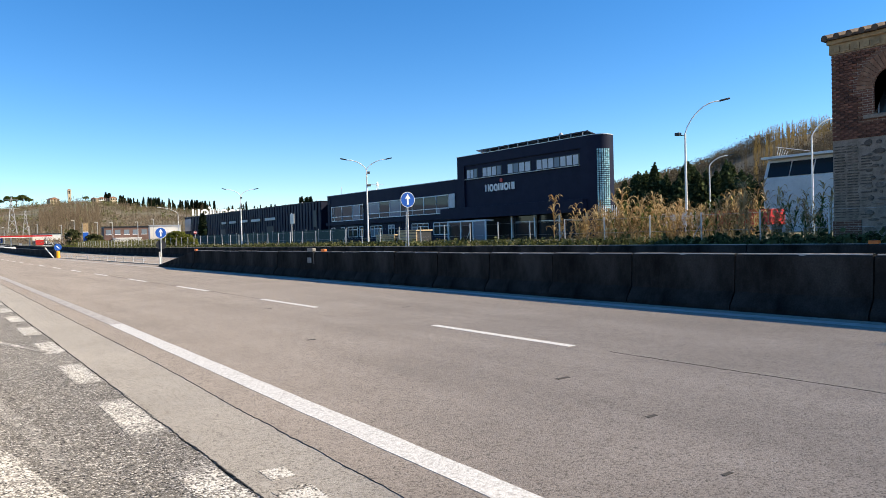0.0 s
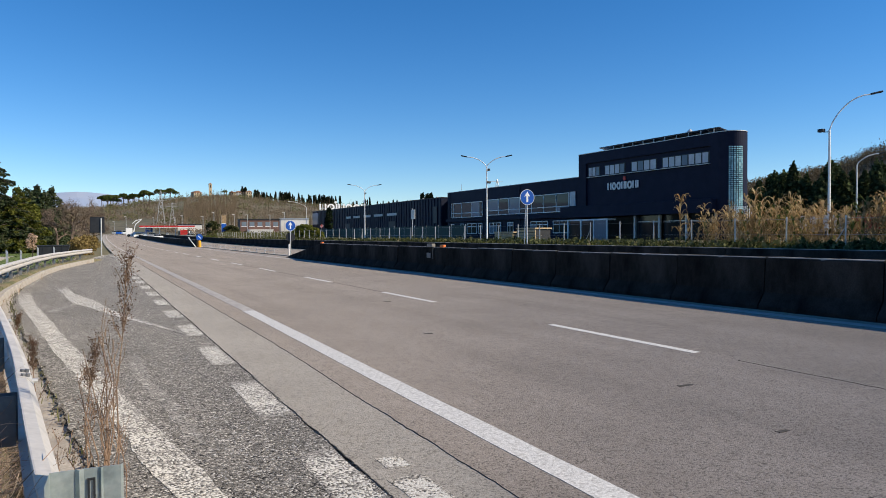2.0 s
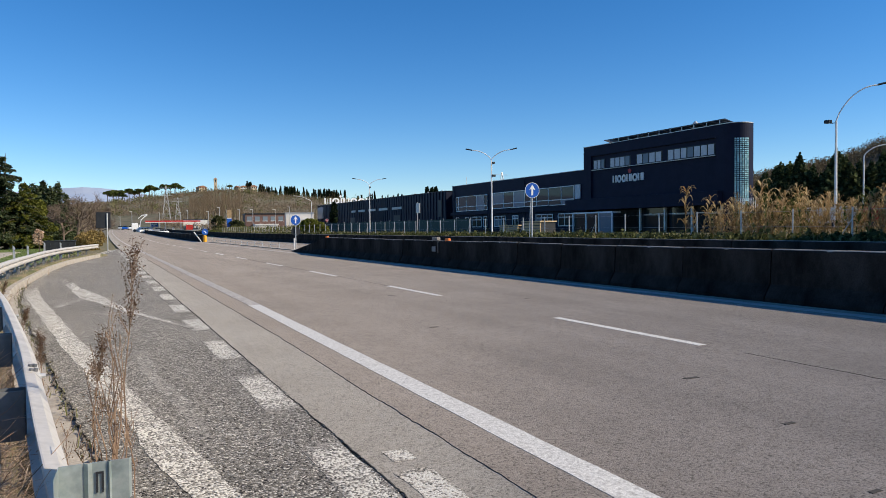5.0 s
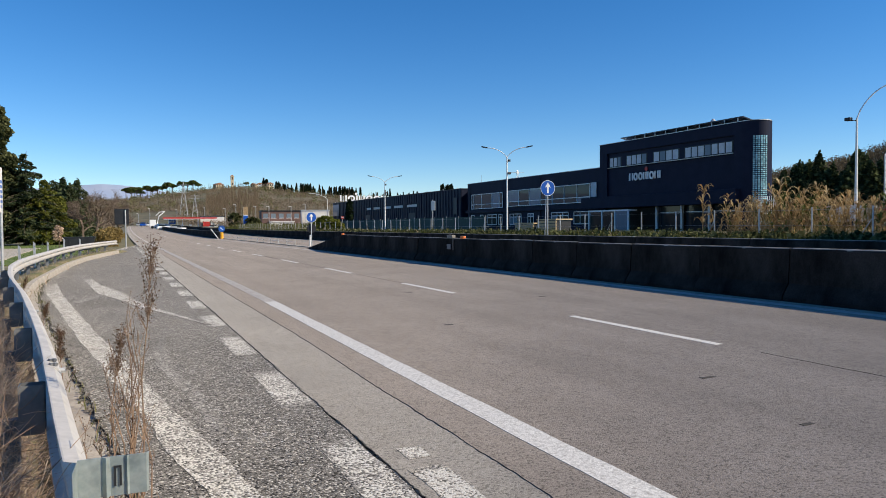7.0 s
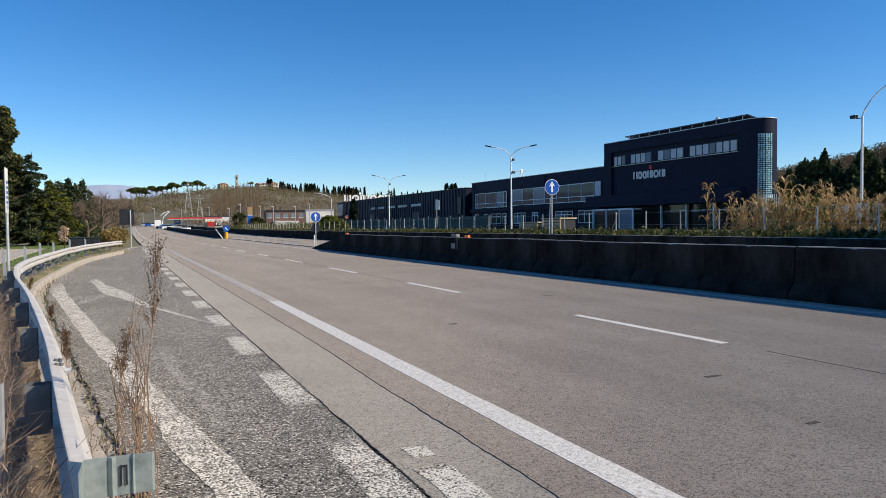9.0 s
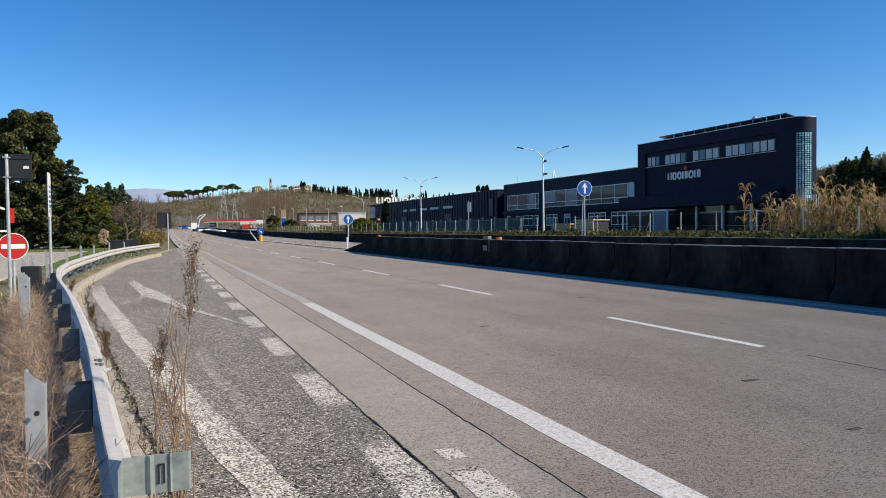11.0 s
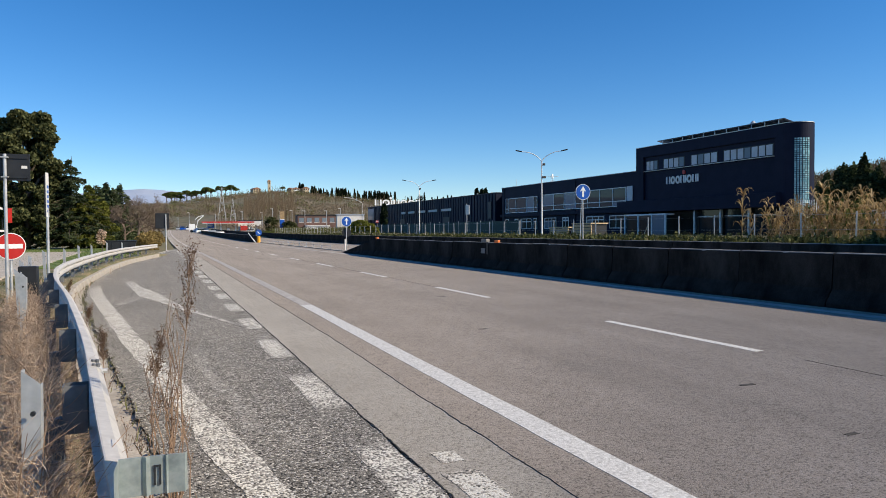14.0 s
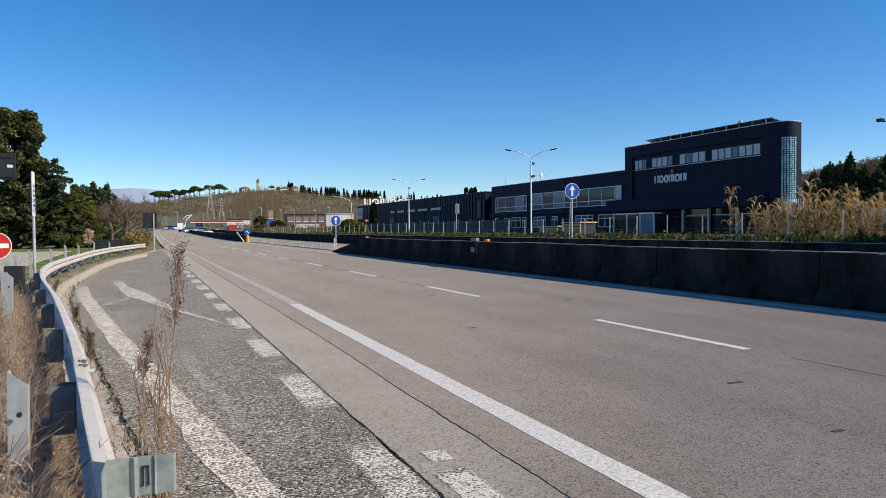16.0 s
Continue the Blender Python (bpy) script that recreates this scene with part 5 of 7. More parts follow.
# ---- street lamps ----
def street_lamp(m, h, arms, label, arm=2.2, rise=1.1, extra=True):
    """arms: the yaw, in degrees, of each arm."""
    t = thing("street_lamp", m, label, "street lamp")
    part("pole", T([(0, 0, -0.4), (0, 0, h * 0.5), (0, 0, h)], [0.11, 0.085, 0.065], 10), M_WHITE, t)
    for a in arms:
        c, s = math.cos(radians(a)), math.sin(radians(a))
        pts = []
        for k in range(9):
            f = k / 8
            pts.append((arm * f ** 1.25 * c, arm * f ** 1.25 * s, h + rise * math.sin(f * math.pi / 2) ** 0.9))
        b = part("arm", T(pts, 0.045, 8), M_WHITE, t)
        hd = bmesh.new()
        box(hd, 0, 0.75, -0.14, 0.14, -0.05, 0.07, bevel=0.04)
        lamp = part("lamp_head", hd, M_DARK, b)
        lamp.matrix_basis = Matrix.Translation(pts[-1]) @ Matrix.Rotation(radians(a), 4, "Z") @ Matrix.Rotation(radians(-12), 4, "Y")
    if extra and len(arms) > 1:
        cm = part("camera_arm", T([(0, 0, h - 0.6), (-0.1, -0.5, h - 0.35)], 0.03, 6), M_DARK, t)
        part("floodlight", B(-0.18, 0.05, -0.75, -0.45, h - 0.5, h - 0.25, bevel=0.02), M_DARK, cm)
        part("floodlight", B(0.05, 0.45, -0.2, 0.12, h - 1.9, h - 1.65, bevel=0.02), M_DARK, cm)
    elif extra:
        cm = part("camera_arm", T([(0, 0, h - 0.12), (-0.2, 0.3, h - 0.12)], 0.03, 6), M_DARK, t)
        part("floodlight", B(-0.42, -0.12, 0.2, 0.6, h - 0.12, h + 0.1, bevel=0.03), M_DARK, cm)
    return t


street_lamp(pose(40.6, 70.6, SITE), 8.45, (150, -30), "white double-armed street lamp with floodlights", 2.2, 1.15)
street_lamp(pose(43.4, 119, SITE), 8.45, (162, -18), "white double-armed street lamp in the yard", 2.3, 1.1)
street_lamp(pose(44.4, 31.1, SITE), 7.6, (-35,), "white single-armed street lamp with curved arm", 2.55, 2.3)
street_lamp(pose(74.4, 48.9, SITE), 8.0, (-35,), "white single-armed street lamp behind the cane", 2.2, 1.2, False)
street_lamp(pose(59.2, 29.4, SITE), 8.0, (-30,), "white single-armed street lamp with curved arm", 1.9, 1.5, False)
street_lamp(pose(24.4, -5.6, SITE), 8.3, (180,), "white single-armed street lamp behind the far barrier", 1.9, 1.0, False)
street_lamp(pose(53, 192, 0.5), 8.6, (168,), "white single-armed street lamp by the far yard", 5.0, 1.6, False)

# ---- verge beyond the road: fence, grass, cane ----
for i in range(64):
    y = 8.8 + 2.35 * i
    fp = thing("fence_post", pose(23.5 + bend(y), y, 0.45), "slim grey steel fence post with top cap", "fence post", "verge fence posts")
    part("post", T([(0, 0, -0.3), (0.02 * math.sin(i * 2.1), 0.02 * math.cos(i), 1.62)], 0.03, 6), M_GALV, fp)
    if i % 3 == 0:
        part("brace", T([(0, 0, 1.2), (0.0, 0.9, -0.1)], 0.018, 5), M_GALV, fp)
for zz in (0.9, 1.4, 1.98):
    solid("fence_wire", T([(23.5, 8.8, zz), (23.5, 155, zz)], 0.004, 4), M_GALV, Matrix(), "taut steel wire between fence posts", "wire", "verge fence wires")

rg = np.random.default_rng(31)
ys = np.concatenate([rg.uniform(4, 60, 26000), rg.uniform(60, 190, 14000)])
xs = 20.8 + rg.random(len(ys)) * 4.4
zz = np.array([land(x, y) for x, y in zip(xs, ys)]) - 0.03
blades("verge_grass", np.stack([xs, ys, zz], 1), rg, L_GRASS, 0.12, 0.62, 0.6, 0.012, "uneven green and yellowed grass on the far verge", "grass")
ys = rg.uniform(4, 150, 3000)
xs = 21.2 + rg.random(len(ys)) * 3.6
zz = np.array([land(x, y) for x, y in zip(xs, ys)])
blades("dry_grass", np.stack([xs, ys, zz], 1), rg, L_DRY, 0.2, 0.65, 0.5, 0.006, "dry straw stalks standing in the far verge", "dry grass")
pts = []
for k in range(800):
    y = 5 + 105 * rg.random() ** 1.6
    x = 20.9 + rg.random() * 2.6
    z = land(x, y)
    c = rg.normal(size=(34, 3)) * np.array([0.3, 0.5, 0.14]) + np.array([x, y, z + 0.16])
    pts.append(c)
pts = np.concatenate(pts)
me = cards("bramble", pts, 0.05 + 0.06 * rg.random(len(pts)), L_OAK, rg)
tagged(new("bramble", me), "dark green bramble spilling over the far barrier", "bramble", kind="stuff")


def cane_mesh(seed, green):
    """One stalk of giant cane with drooping strap leaves."""
    rnd = random.Random(seed)
    h = rnd.uniform(2.2, 3.3)
    lean = Vector((rnd.gauss(0, 0.08), rnd.gauss(0, 0.13), 0)) * h
    line = [lean * (k / 6) ** 1.5 + Vector((0, 0, h * k / 6)) for k in range(7)]
    bm = bmesh.new()
    tube(bm, line, [0.018, 0.017, 0.015, 0.013, 0.011, 0.009, 0.005], 5)
    leaves = bmesh.new()
    for k in range(30):
        f = rnd.uniform(0.06, 1.0) ** 0.8
        i = min(5, int(f * 6))
        p = line[i].lerp(line[i + 1], f * 6 - i)
        a = rnd.uniform(0, 6.28)
        L = rnd.uniform(0.3, 0.55)
        d = Vector((math.cos(a), math.sin(a), 0))
        s = Vector((-d.y, d.x, 0)) * rnd.uniform(0.024, 0.042)
        up = rnd.uniform(0.7, 1.9)
        dr = rnd.uniform(0.1, 0.9)
        tw = Vector((0, 0, rnd.uniform(-0.02, 0.02)))
        prof = [(0, 0, 0.5), (0.28, up * 0.34, 1.0), (0.55, up * 0.55 - dr * 0.08, 0.95), (0.8, up * 0.6 - dr * 0.3, 0.6), (0.95, up * 0.5 - dr * 0.65, 0.06)]
        prev = None
        for r_, z_, w_ in prof:
            c = p + d * r_ * L + Vector((0, 0, z_ * L))
            cur = (leaves.verts.new(c - s * w_ + tw * r_), leaves.verts.new(c + s * w_ - tw * r_))
            if prev:
                leaves.faces.new((prev[0], prev[1], cur[1], cur[0]))
            prev = cur
    return mesh_of("stalk", bm, M_CANESTEM), mesh_of("leaves", leaves, L_CANEG if green else L_CANE)


M_CANESTEM = mat("dry_cane_stem", (0.30, 0.20, 0.09), (0.50, 0.37, 0.18), 5, 0.7)
canes = [cane_mesh(100 + k, k >= 7) for k in range(10)]
rnd = random.Random(77)
for k in range(330):
    y = 11.6 + 12.4 * rnd.random() ** 0.9
    if (y < 15.5 and rnd.random() < 0.35):
        continue
    x = 24.2 + rnd.random() * 3.0
    z = land(x, y) - 0.05
    st, lv = canes[rnd.randrange(10)] if (y < 14.5 or rnd.random() < 0.5) else canes[rnd.randrange(7)]
    c = thing("giant_cane", Matrix.Translation((x, y, z)) @ Matrix.Rotation(rnd.uniform(0, 6.28), 4, "Z") @ Matrix.Diagonal((1, 1, 1, 1)).to_4x4(), "tall dry giant cane with drooping straw-coloured leaves" if y > 14.5 else "tall giant cane with green and straw-coloured leaves", "cane", "giant cane thicket")
    sc = rnd.uniform(0.40, 0.82) * (0.9 + 0.12 * math.sin(y * 1.3))
    c.scale = (sc, sc, sc)
    add_mesh("stalk", st, c)
    add_mesh("leaves", lv, c)
c = thing("giant_cane", Matrix.Translation((24.6, 24.7, 0.7)), "lone leaning giant cane at the thicket's edge", "cane", "giant cane thicket")
add_mesh("stalk", canes[2][0], c)
add_mesh("leaves", canes[2][1], c)


# ---- brick and stone house ----
def brick_mat():
    m = bpy.data.materials.new("old_brick")
    m.use_nodes = True
    n, ln = m.node_tree.nodes, m.node_tree.links
    bs = n["Principled BSDF"]
    bs.inputs["Roughness"].default_value = 0.92
    tc, mp, br, no, mx = n.new("ShaderNodeTexCoord"), n.new("ShaderNodeMapping"), n.new("ShaderNodeTexBrick"), n.new("ShaderNodeTexNoise"), n.new("ShaderNodeMix")
    mp.inputs["Rotation"].default_value = (radians(90), 0, radians(90))
    sep, cmb = n.new("ShaderNodeSeparateXYZ"), n.new("ShaderNodeCombineXYZ")
    ln.new(tc.outputs["Object"], sep.inputs[0])
    ad = n.new("ShaderNodeMath")
    ln.new(sep.outputs[0], ad.inputs[0])
    ln.new(sep.outputs[1], ad.inputs[1])
    ln.new(ad.outputs[0], cmb.inputs[0])
    ln.new(sep.outputs[2], cmb.inputs[1])
    ln.new(cmb.outputs[0], br.inputs["Vector"])
    br.inputs["Scale"].default_value = 1.0
    br.inputs["Brick Width"].default_value, br.inputs["Row Height"].default_value, br.inputs["Mortar Size"].default_value = 0.28, 0.075, 0.008
    br.inputs["Color1"].default_value, br.inputs["Color2"].default_value, br.inputs["Mortar"].default_value = (0.13, 0.045, 0.028, 1), (0.20, 0.085, 0.05, 1), (0.34, 0.26, 0.19, 1)
    no.inputs["Scale"].default_value = 1.3
    ln.new(tc.outputs["Object"], no.inputs["Vector"])
    mx.data_type = "RGBA"
    mx.inputs[7].default_value = (0.16, 0.09, 0.06, 1)
    mr = n.new("ShaderNodeMapRange")
    mr.inputs[1].default_value, mr.inputs[2].default_value, mr.inputs[4].default_value = 0.5, 0.75, 0.8
    ln.new(no.outputs["Fac"], mr.inputs[0])
    ln.new(mr.outputs[0], mx.inputs[0])
    ln.new(br.outputs["Color"], mx.inputs[6])
    ln.new(mx.outputs[2], bs.inputs["Base Color"])
    bp = n.new("ShaderNodeBump")
    bp.inputs["Strength"].default_value, bp.inputs["Distance"].default_value = 0.7, 0.02
    bp.invert = True
    ln.new(br.outputs["Fac"], bp.inputs["Height"])
    ln.new(bp.outputs[0], bs.inputs["Normal"])
    return m


M_BRICK = brick_mat()
M_MORTAR = mat("rough_mortar", (0.20, 0.155, 0.12), (0.34, 0.27, 0.215), 2.5, 0.95, 0, 1.0, 20, 0.2, 25)
M_STONE = mat("rubble_stone", (0.09, 0.07, 0.058), (0.21, 0.165, 0.13), 5, 0.92, 0, 0.9, 20, 0.3, 18, rnd=0.45)
M_OLDB = mat("dark_old_brick", (0.085, 0.033, 0.022), (0.20, 0.085, 0.052), 3, 0.92, 0, 0.8, 25, 0.25, 20, rnd=0.45)
M_TRIM = mat("yellowed_cornice", (0.26, 0.175, 0.09), (0.38, 0.27, 0.15), 3, 0.9, 0, 0.4, 15, 0.2, 9)
M_ARCH = mat("arch_brick", (0.20, 0.09, 0.05), (0.32, 0.17, 0.10), 4, 0.9, 0, 0.4, 20, 0.2, 9, rnd=0.2)
M_TILE = mat("roof_tile", (0.06, 0.045, 0.035), (0.13, 0.09, 0.065), 3, 0.9, 0, 0.3, 15, 0.2, 9, rnd=0.2)
house = thing("brick_house", pose(0, 0, 0), "old two-storey house of red brick over rubble stone", "house")
HX, HY, WC, WR = 24.0, 11.24, 9.36, 0.60
bm = bmesh.new()
# brick front with a round-headed window opening
arc = [(WC + WR * math.cos(radians(a)), 5.72 + WR * math.sin(radians(a))) for a in range(0, 181, 15)]
hole = [(WC + WR, 4.92)] + arc + [(WC - WR, 4.92)]
outer = [(HY, 4.2), (HY, 7.0), (3.0, 7.0), (3.0, 4.2)]
ov = [bm.verts.new((HX, y, z)) for y, z in outer]
hv = [bm.verts.new((HX, y, z)) for y, z in hole]
hb = [bm.verts.new((HX + 0.3, y, z)) for y, z in hole]
mid = len(hv) // 2
bm.faces.new([ov[0], ov[1]] + hv[mid::-1])
bm.faces.new([ov[1], ov[2], hv[mid]])
bm.faces.new([ov[2], ov[3]] + hv[:mid - 1:-1])
bm.faces.new([ov[3], ov[0], hv[0], hv[-1]])
for i in range(len(hv)):
    bm.faces.new((hv[i], hv[(i + 1) % len(hv)], hb[(i + 1) % len(hv)], hb[i]))
bmesh.ops.triangulate(bm, faces=[f for f in bm.faces if len(f.verts) > 4])
box(bm, HX + 0.35, HX + 7, 3.0, HY - 0.002, 4.2, 7.0)
box(bm, HX + 0.002, HX + 0.35, HY - 0.3, HY - 0.002, 4.2, 7.0)
part("brick_wall", bm, M_BRICK, house)
base = part("stone_wall", B(HX + 0.004, HX + 7, 3.0, HY, 0.1, 4.2), M_MORTAR, house)
part("corner_pier", B(HX - 0.035, HX + 0.2, HY - 0.85, HY + 0.012, 0.2, 1.6), M_BRICK, house, "brick corner pier")
w = part("window", B(HX + 0.22, HX + 0.26, WC - WR, WC + WR, 4.92, 6.4), M_GLASS, house, "round-headed dark window with pale bars")
for y in (WC - 0.32, WC, WC + 0.32, WC + 0.56):
    part("bar", B(HX + 0.18, HX + 0.215, y - 0.02, y + 0.02, 4.95, 6.2), M_BLIND, w)
part("window_sill", B(HX - 0.09, HX + 0.1, WC - 0.9, WC + 0.9, 4.78, 4.91, bevel=0.01), M_MORTAR, house)
for i in range(22):
    a0, a1 = radians(180 / 22 * i + 0.7), radians(180 / 22 * (i + 1) - 0.7)
    bm = bmesh.new()
    q = []
    for xx in (HX - 0.03, HX + 0.1):
        for rr, aa in ((WR + 0.02, a0), (WR + 0.52, a0), (WR + 0.52, a1), (WR + 0.02, a1)):
            q.append(bm.verts.new((xx, WC + rr * math.cos(aa), 5.72 + rr * math.sin(aa))))
    bm.faces.new(q[:4])
    for j in range(4):
        bm.faces.new((q[j], q[(j + 1) % 4], q[4 + (j + 1) % 4], q[4 + j]))
    part("arch_brick", bm, M_ARCH, house)
part("frieze", B(HX - 0.05, HX + 7, 3.0, HY + 0.05, 7.0, 7.32), M_TRIM, house, "yellowed patterned frieze")
for i in range(26):
    y = HY - 0.12 - 0.3 * i
    part("frieze_tooth", B(HX - 0.09, HX - 0.052, y - 0.17, y, 7.05, 7.22), M_TRIM, house)
part("cornice", B(HX - 0.14, HX + 7, 3.0, HY + 0.1, 7.32, 7.46, bevel=0.03), M_TRIM, house)
roof = part("roof", B(HX - 0.26, HX + 7, 3.0, HY + 0.2, 7.46, 7.52), M_TILE, house)
for i in range(22):
    y = HY + 0.08 - 0.38 * i
    part("roof_tile", T([(HX - 0.30, y, 7.53), (HX + 3, y, 8.35)], [0.1, 0.1], 10), M_TILE, roof)
srnd = random.Random(5)
placed = []
for k in range(2600):
    y, z = srnd.uniform(3.3, HY - 0.15), srnd.uniform(0.5, 4.05)
    a, b = srnd.uniform(0.07, 0.22) * (1 if k < 900 else 0.6), srnd.uniform(0.045, 0.11) * (1 if k < 900 else 0.7)
    if (y > HY - 1.0 and z < 1.75) or (y > HY - 1.05 and z < 4.05) or any(abs(y - p[0]) < a + p[2] + 0.004 and abs(z - p[1]) < b + p[3] + 0.004 for p in placed):
        continue
    placed.append((y, z, a, b))
    bm = bmesh.new()
    n = 7
    ring = [(a * srnd.uniform(0.85, 1.25) * math.cos(6.283 * i / n), b * srnd.uniform(0.85, 1.25) * math.sin(6.283 * i / n)) for i in range(n)]
    v0 = [bm.verts.new((HX + 0.02, y + p, z + q)) for p, q in ring]
    v1 = [bm.verts.new((HX - 0.025 - srnd.random() * 0.025, y + p * 0.85, z + q * 0.85)) for p, q in ring]
    for i in range(n):
        bm.faces.new((v0[i], v0[(i + 1) % n], v1[(i + 1) % n], v1[i]))
    bm.faces.new(v1)
    part("stone", bm, M_STONE, base)


# single bricks of the upper wall near the corner, and thin courses among the stones
brnd = random.Random(12)
brick_mesh = mesh_of("brick", B(-0.03, 0.03, -0.125, 0.125, -0.031, 0.031, bevel=0.006), M_OLDB)
for r_ in range(36):
    z = 4.25 + 0.0765 * r_
    for c_ in range(9):
        y = HY - 0.135 - 0.262 * c_ - (0.131 if r_ % 2 else 0.0)
        if math.hypot(y - WC, z - 5.72) < WR + 0.68 and z > 5.6 or (abs(y - WC) < 1.08 and 4.7 < z < 5.75):
            continue
        ob = new("brick", brick_mesh)
        ob.parent = house
        ob.matrix_basis = Matrix.Translation((HX - 0.012 + brnd.uniform(-0.006, 0.006), y, z)) @ Matrix.Rotation(brnd.uniform(-0.012, 0.012), 4, "X")
thin_mesh = mesh_of("thin_brick", B(-0.03, 0.03, -0.19, 0.19, -0.019, 0.019, bevel=0.005), M_STONE)
for r_ in range(27):
    for c_ in range(2 + brnd.randrange(2)):
        ob = new("thin_brick", thin_mesh)
        ob.parent = base
        ob.matrix_basis = Matrix.Translation((HX - 0.004, HY - 0.21 - 0.40 * c_ + brnd.uniform(-0.02, 0.02), 1.70 + 0.088 * r_ + brnd.uniform(-0.008, 0.008))) @ Matrix.Diagonal((1, brnd.uniform(0.7, 1.02), 1, 1))

L_TAWNY = leaf_mat("tawny_poplar_twigs", (0.16, 0.11, 0.04), (0.36, 0.27, 0.11), 0.3, 0.1)

# ---- trees beyond the lay-by ----
broad_tree(at(-8.5, 76), 12.7, 7.2, L_OAK, 1, "tall dark evergreen oak behind the road signs", 0.12, 330, "evergreen_oak", 0.3, 0.05, 95)
broad_tree(at(-7.35, 79), 8.0, 5.0, L_OAK, 12, "dark evergreen oak beside a taller one", 0.12, 330, "evergreen_oak", 0.25, 0.04, 70)
cedar(at(-5.8, 76), 8.7, 7.4, L_CEDAR, 2, "dark green cedar with drooping layered branches", 17)
cedar(at(-4.7, 76), 6.2, 6.2, L_YGREEN, 3, "yellow-green conifer with feathery branches", 14, "conifer")
cedar(at(-9.9, 80), 6.8, 5.2, L_CEDAR, 13, "dark cedar with thin layered branches beside the oak", 13)
broad_tree(at(-4.3, 78), 4.6, 4.2, L_YGREEN, 4, "olive-green shrubby tree on the lawn", 0.10, 260, "shrub", 0.12, 0.02)
for i, (az, d, h, w) in enumerate(((-4.1, 105, 7.8, 5), (-3.5, 112, 8.6, 5), (-3.1, 108, 7.6, 4.5), (-2.6, 118, 8.7, 5), (-4.6, 112, 8.0, 5), (-2.1, 130, 7.6, 5), (-3.8, 116, 7.9, 5))):
    conifer(at(az, d), h, w, L_CEDAR, 20 + i, "dark pointed conifer in a row of trees", 0.17, 1500, "conifer", 0.2, 0.03, 0.35)
bare_tree(at(-1.3, 80), 7.6, 31, "bare brown deciduous tree beside the road", 6, spread=0.6)
bare_tree(at(-0.3, 96), 7.4, 32, "bare brown deciduous tree beside the road", 6, spread=0.6)
bare_tree(at(-2.3, 90), 7.0, 33, "bare brown deciduous tree beside the road", 6, spread=0.65)
bare_tree(at(0.1, 125), 7.4, 34, "bare brown deciduous tree beside the road", 5, spread=0.65)
broad_tree(at(-0.75, 66), 1.3, 2.6, L_TAWNY, 35, "tawny dry shrub behind the crash rail", 0.06, 300, "shrub", 0.05, 0.02)
broad_tree(at(-0.35, 84), 1.5, 2.6, L_TAWNY, 36, "tawny dry shrub behind the crash rail", 0.06, 300, "shrub", 0.05, 0.02)
broad_tree(at(-3.85, 62), 1.7, 0.9, L_DRY, 37, "pale pampas grass plumes on the lawn", 0.05, 700, "pampas_grass", 0.04, 0.3)


def umbrella_pine(m, h, w, seed, label):
    rg = np.random.default_rng(seed)
    t = thing("umbrella_pine", m, label, "tree")
    segs = [([(0, 0, -1), (0.3, 0.1, h * 0.5), (0.1, 0.2, h * 0.8)], [0.035 * h, 0.026 * h, 0.016 * h])]
    blobs = []
    for k in range(13):
        a = k * 2.4 + rg.random()
        r = w * 0.40 * math.sqrt((k + 0.3) / 13)
        b = (r * math.cos(a), r * math.sin(a), h * (0.88 - 0.16 * (r / (w * 0.4)) ** 2 + 0.03 * rg.normal()), w * 0.15, w * 0.15, h * 0.075)
        blobs.append(b)
        segs.append(([(0.1, 0.2, h * 0.55), (b[0] * 0.5, b[1] * 0.5, h * 0.70), (b[0], b[1], b[2])], [0.016 * h, 0.011 * h, 0.004 * h]))
    part("trunk", limb_bm(segs, 5), M_BARK, t)
    pts = blob_points(blobs, 2600 / (w * w), rg)
    add_mesh("crown", cards("crown", pts, w * 0.03 * (0.6 + rg.random(len(pts))), L_PINE, rg, flat=0.3), t)
    return t


near_pine = umbrella_pine(at(-13.2, 70), 8.8, 5.6, 3, "umbrella pine with a rounded green crown")
up = umbrella_pine(on_land(1.15, 745), 13.5, 12, 5, "umbrella pine on the hill's crest")
up["group"] = "pines on the ridge"
rnd = random.Random(9)
for az, d, s in ((0.62, 735, 1.02), (0.95, 742, 0.95), (1.35, 740, 1.08), (1.6, 752, 0.8), (2.05, 745, 1.05), (2.4, 750, 0.9), (2.75, 740, 0.95), (3.1, 745, 1.0), (3.45, 742, 1.12), (3.8, 752, 1.1), (4.55, 745, 1.2), (4.9, 752, 1.0), (5.3, 745, 1.1), (5.65, 750, 0.8), (7.0, 752, 0.75), (9.2, 760, 0.6), (11.8, 770, 0.8), (12.5, 770, 0.7)):
    c = copy_thing(up, Matrix())
    c.matrix_basis = on_land(az, d, 0.3) @ Matrix.Rotation(rnd.uniform(0, 6.28), 4, "Z") @ Matrix.Diagonal((s * rnd.uniform(0.75, 1.1), s * rnd.uniform(0.75, 1.1), s * rnd.uniform(0.85, 1.0), 1))

# ---- cypresses along the crest ----
rgc = np.random.default_rng(8)


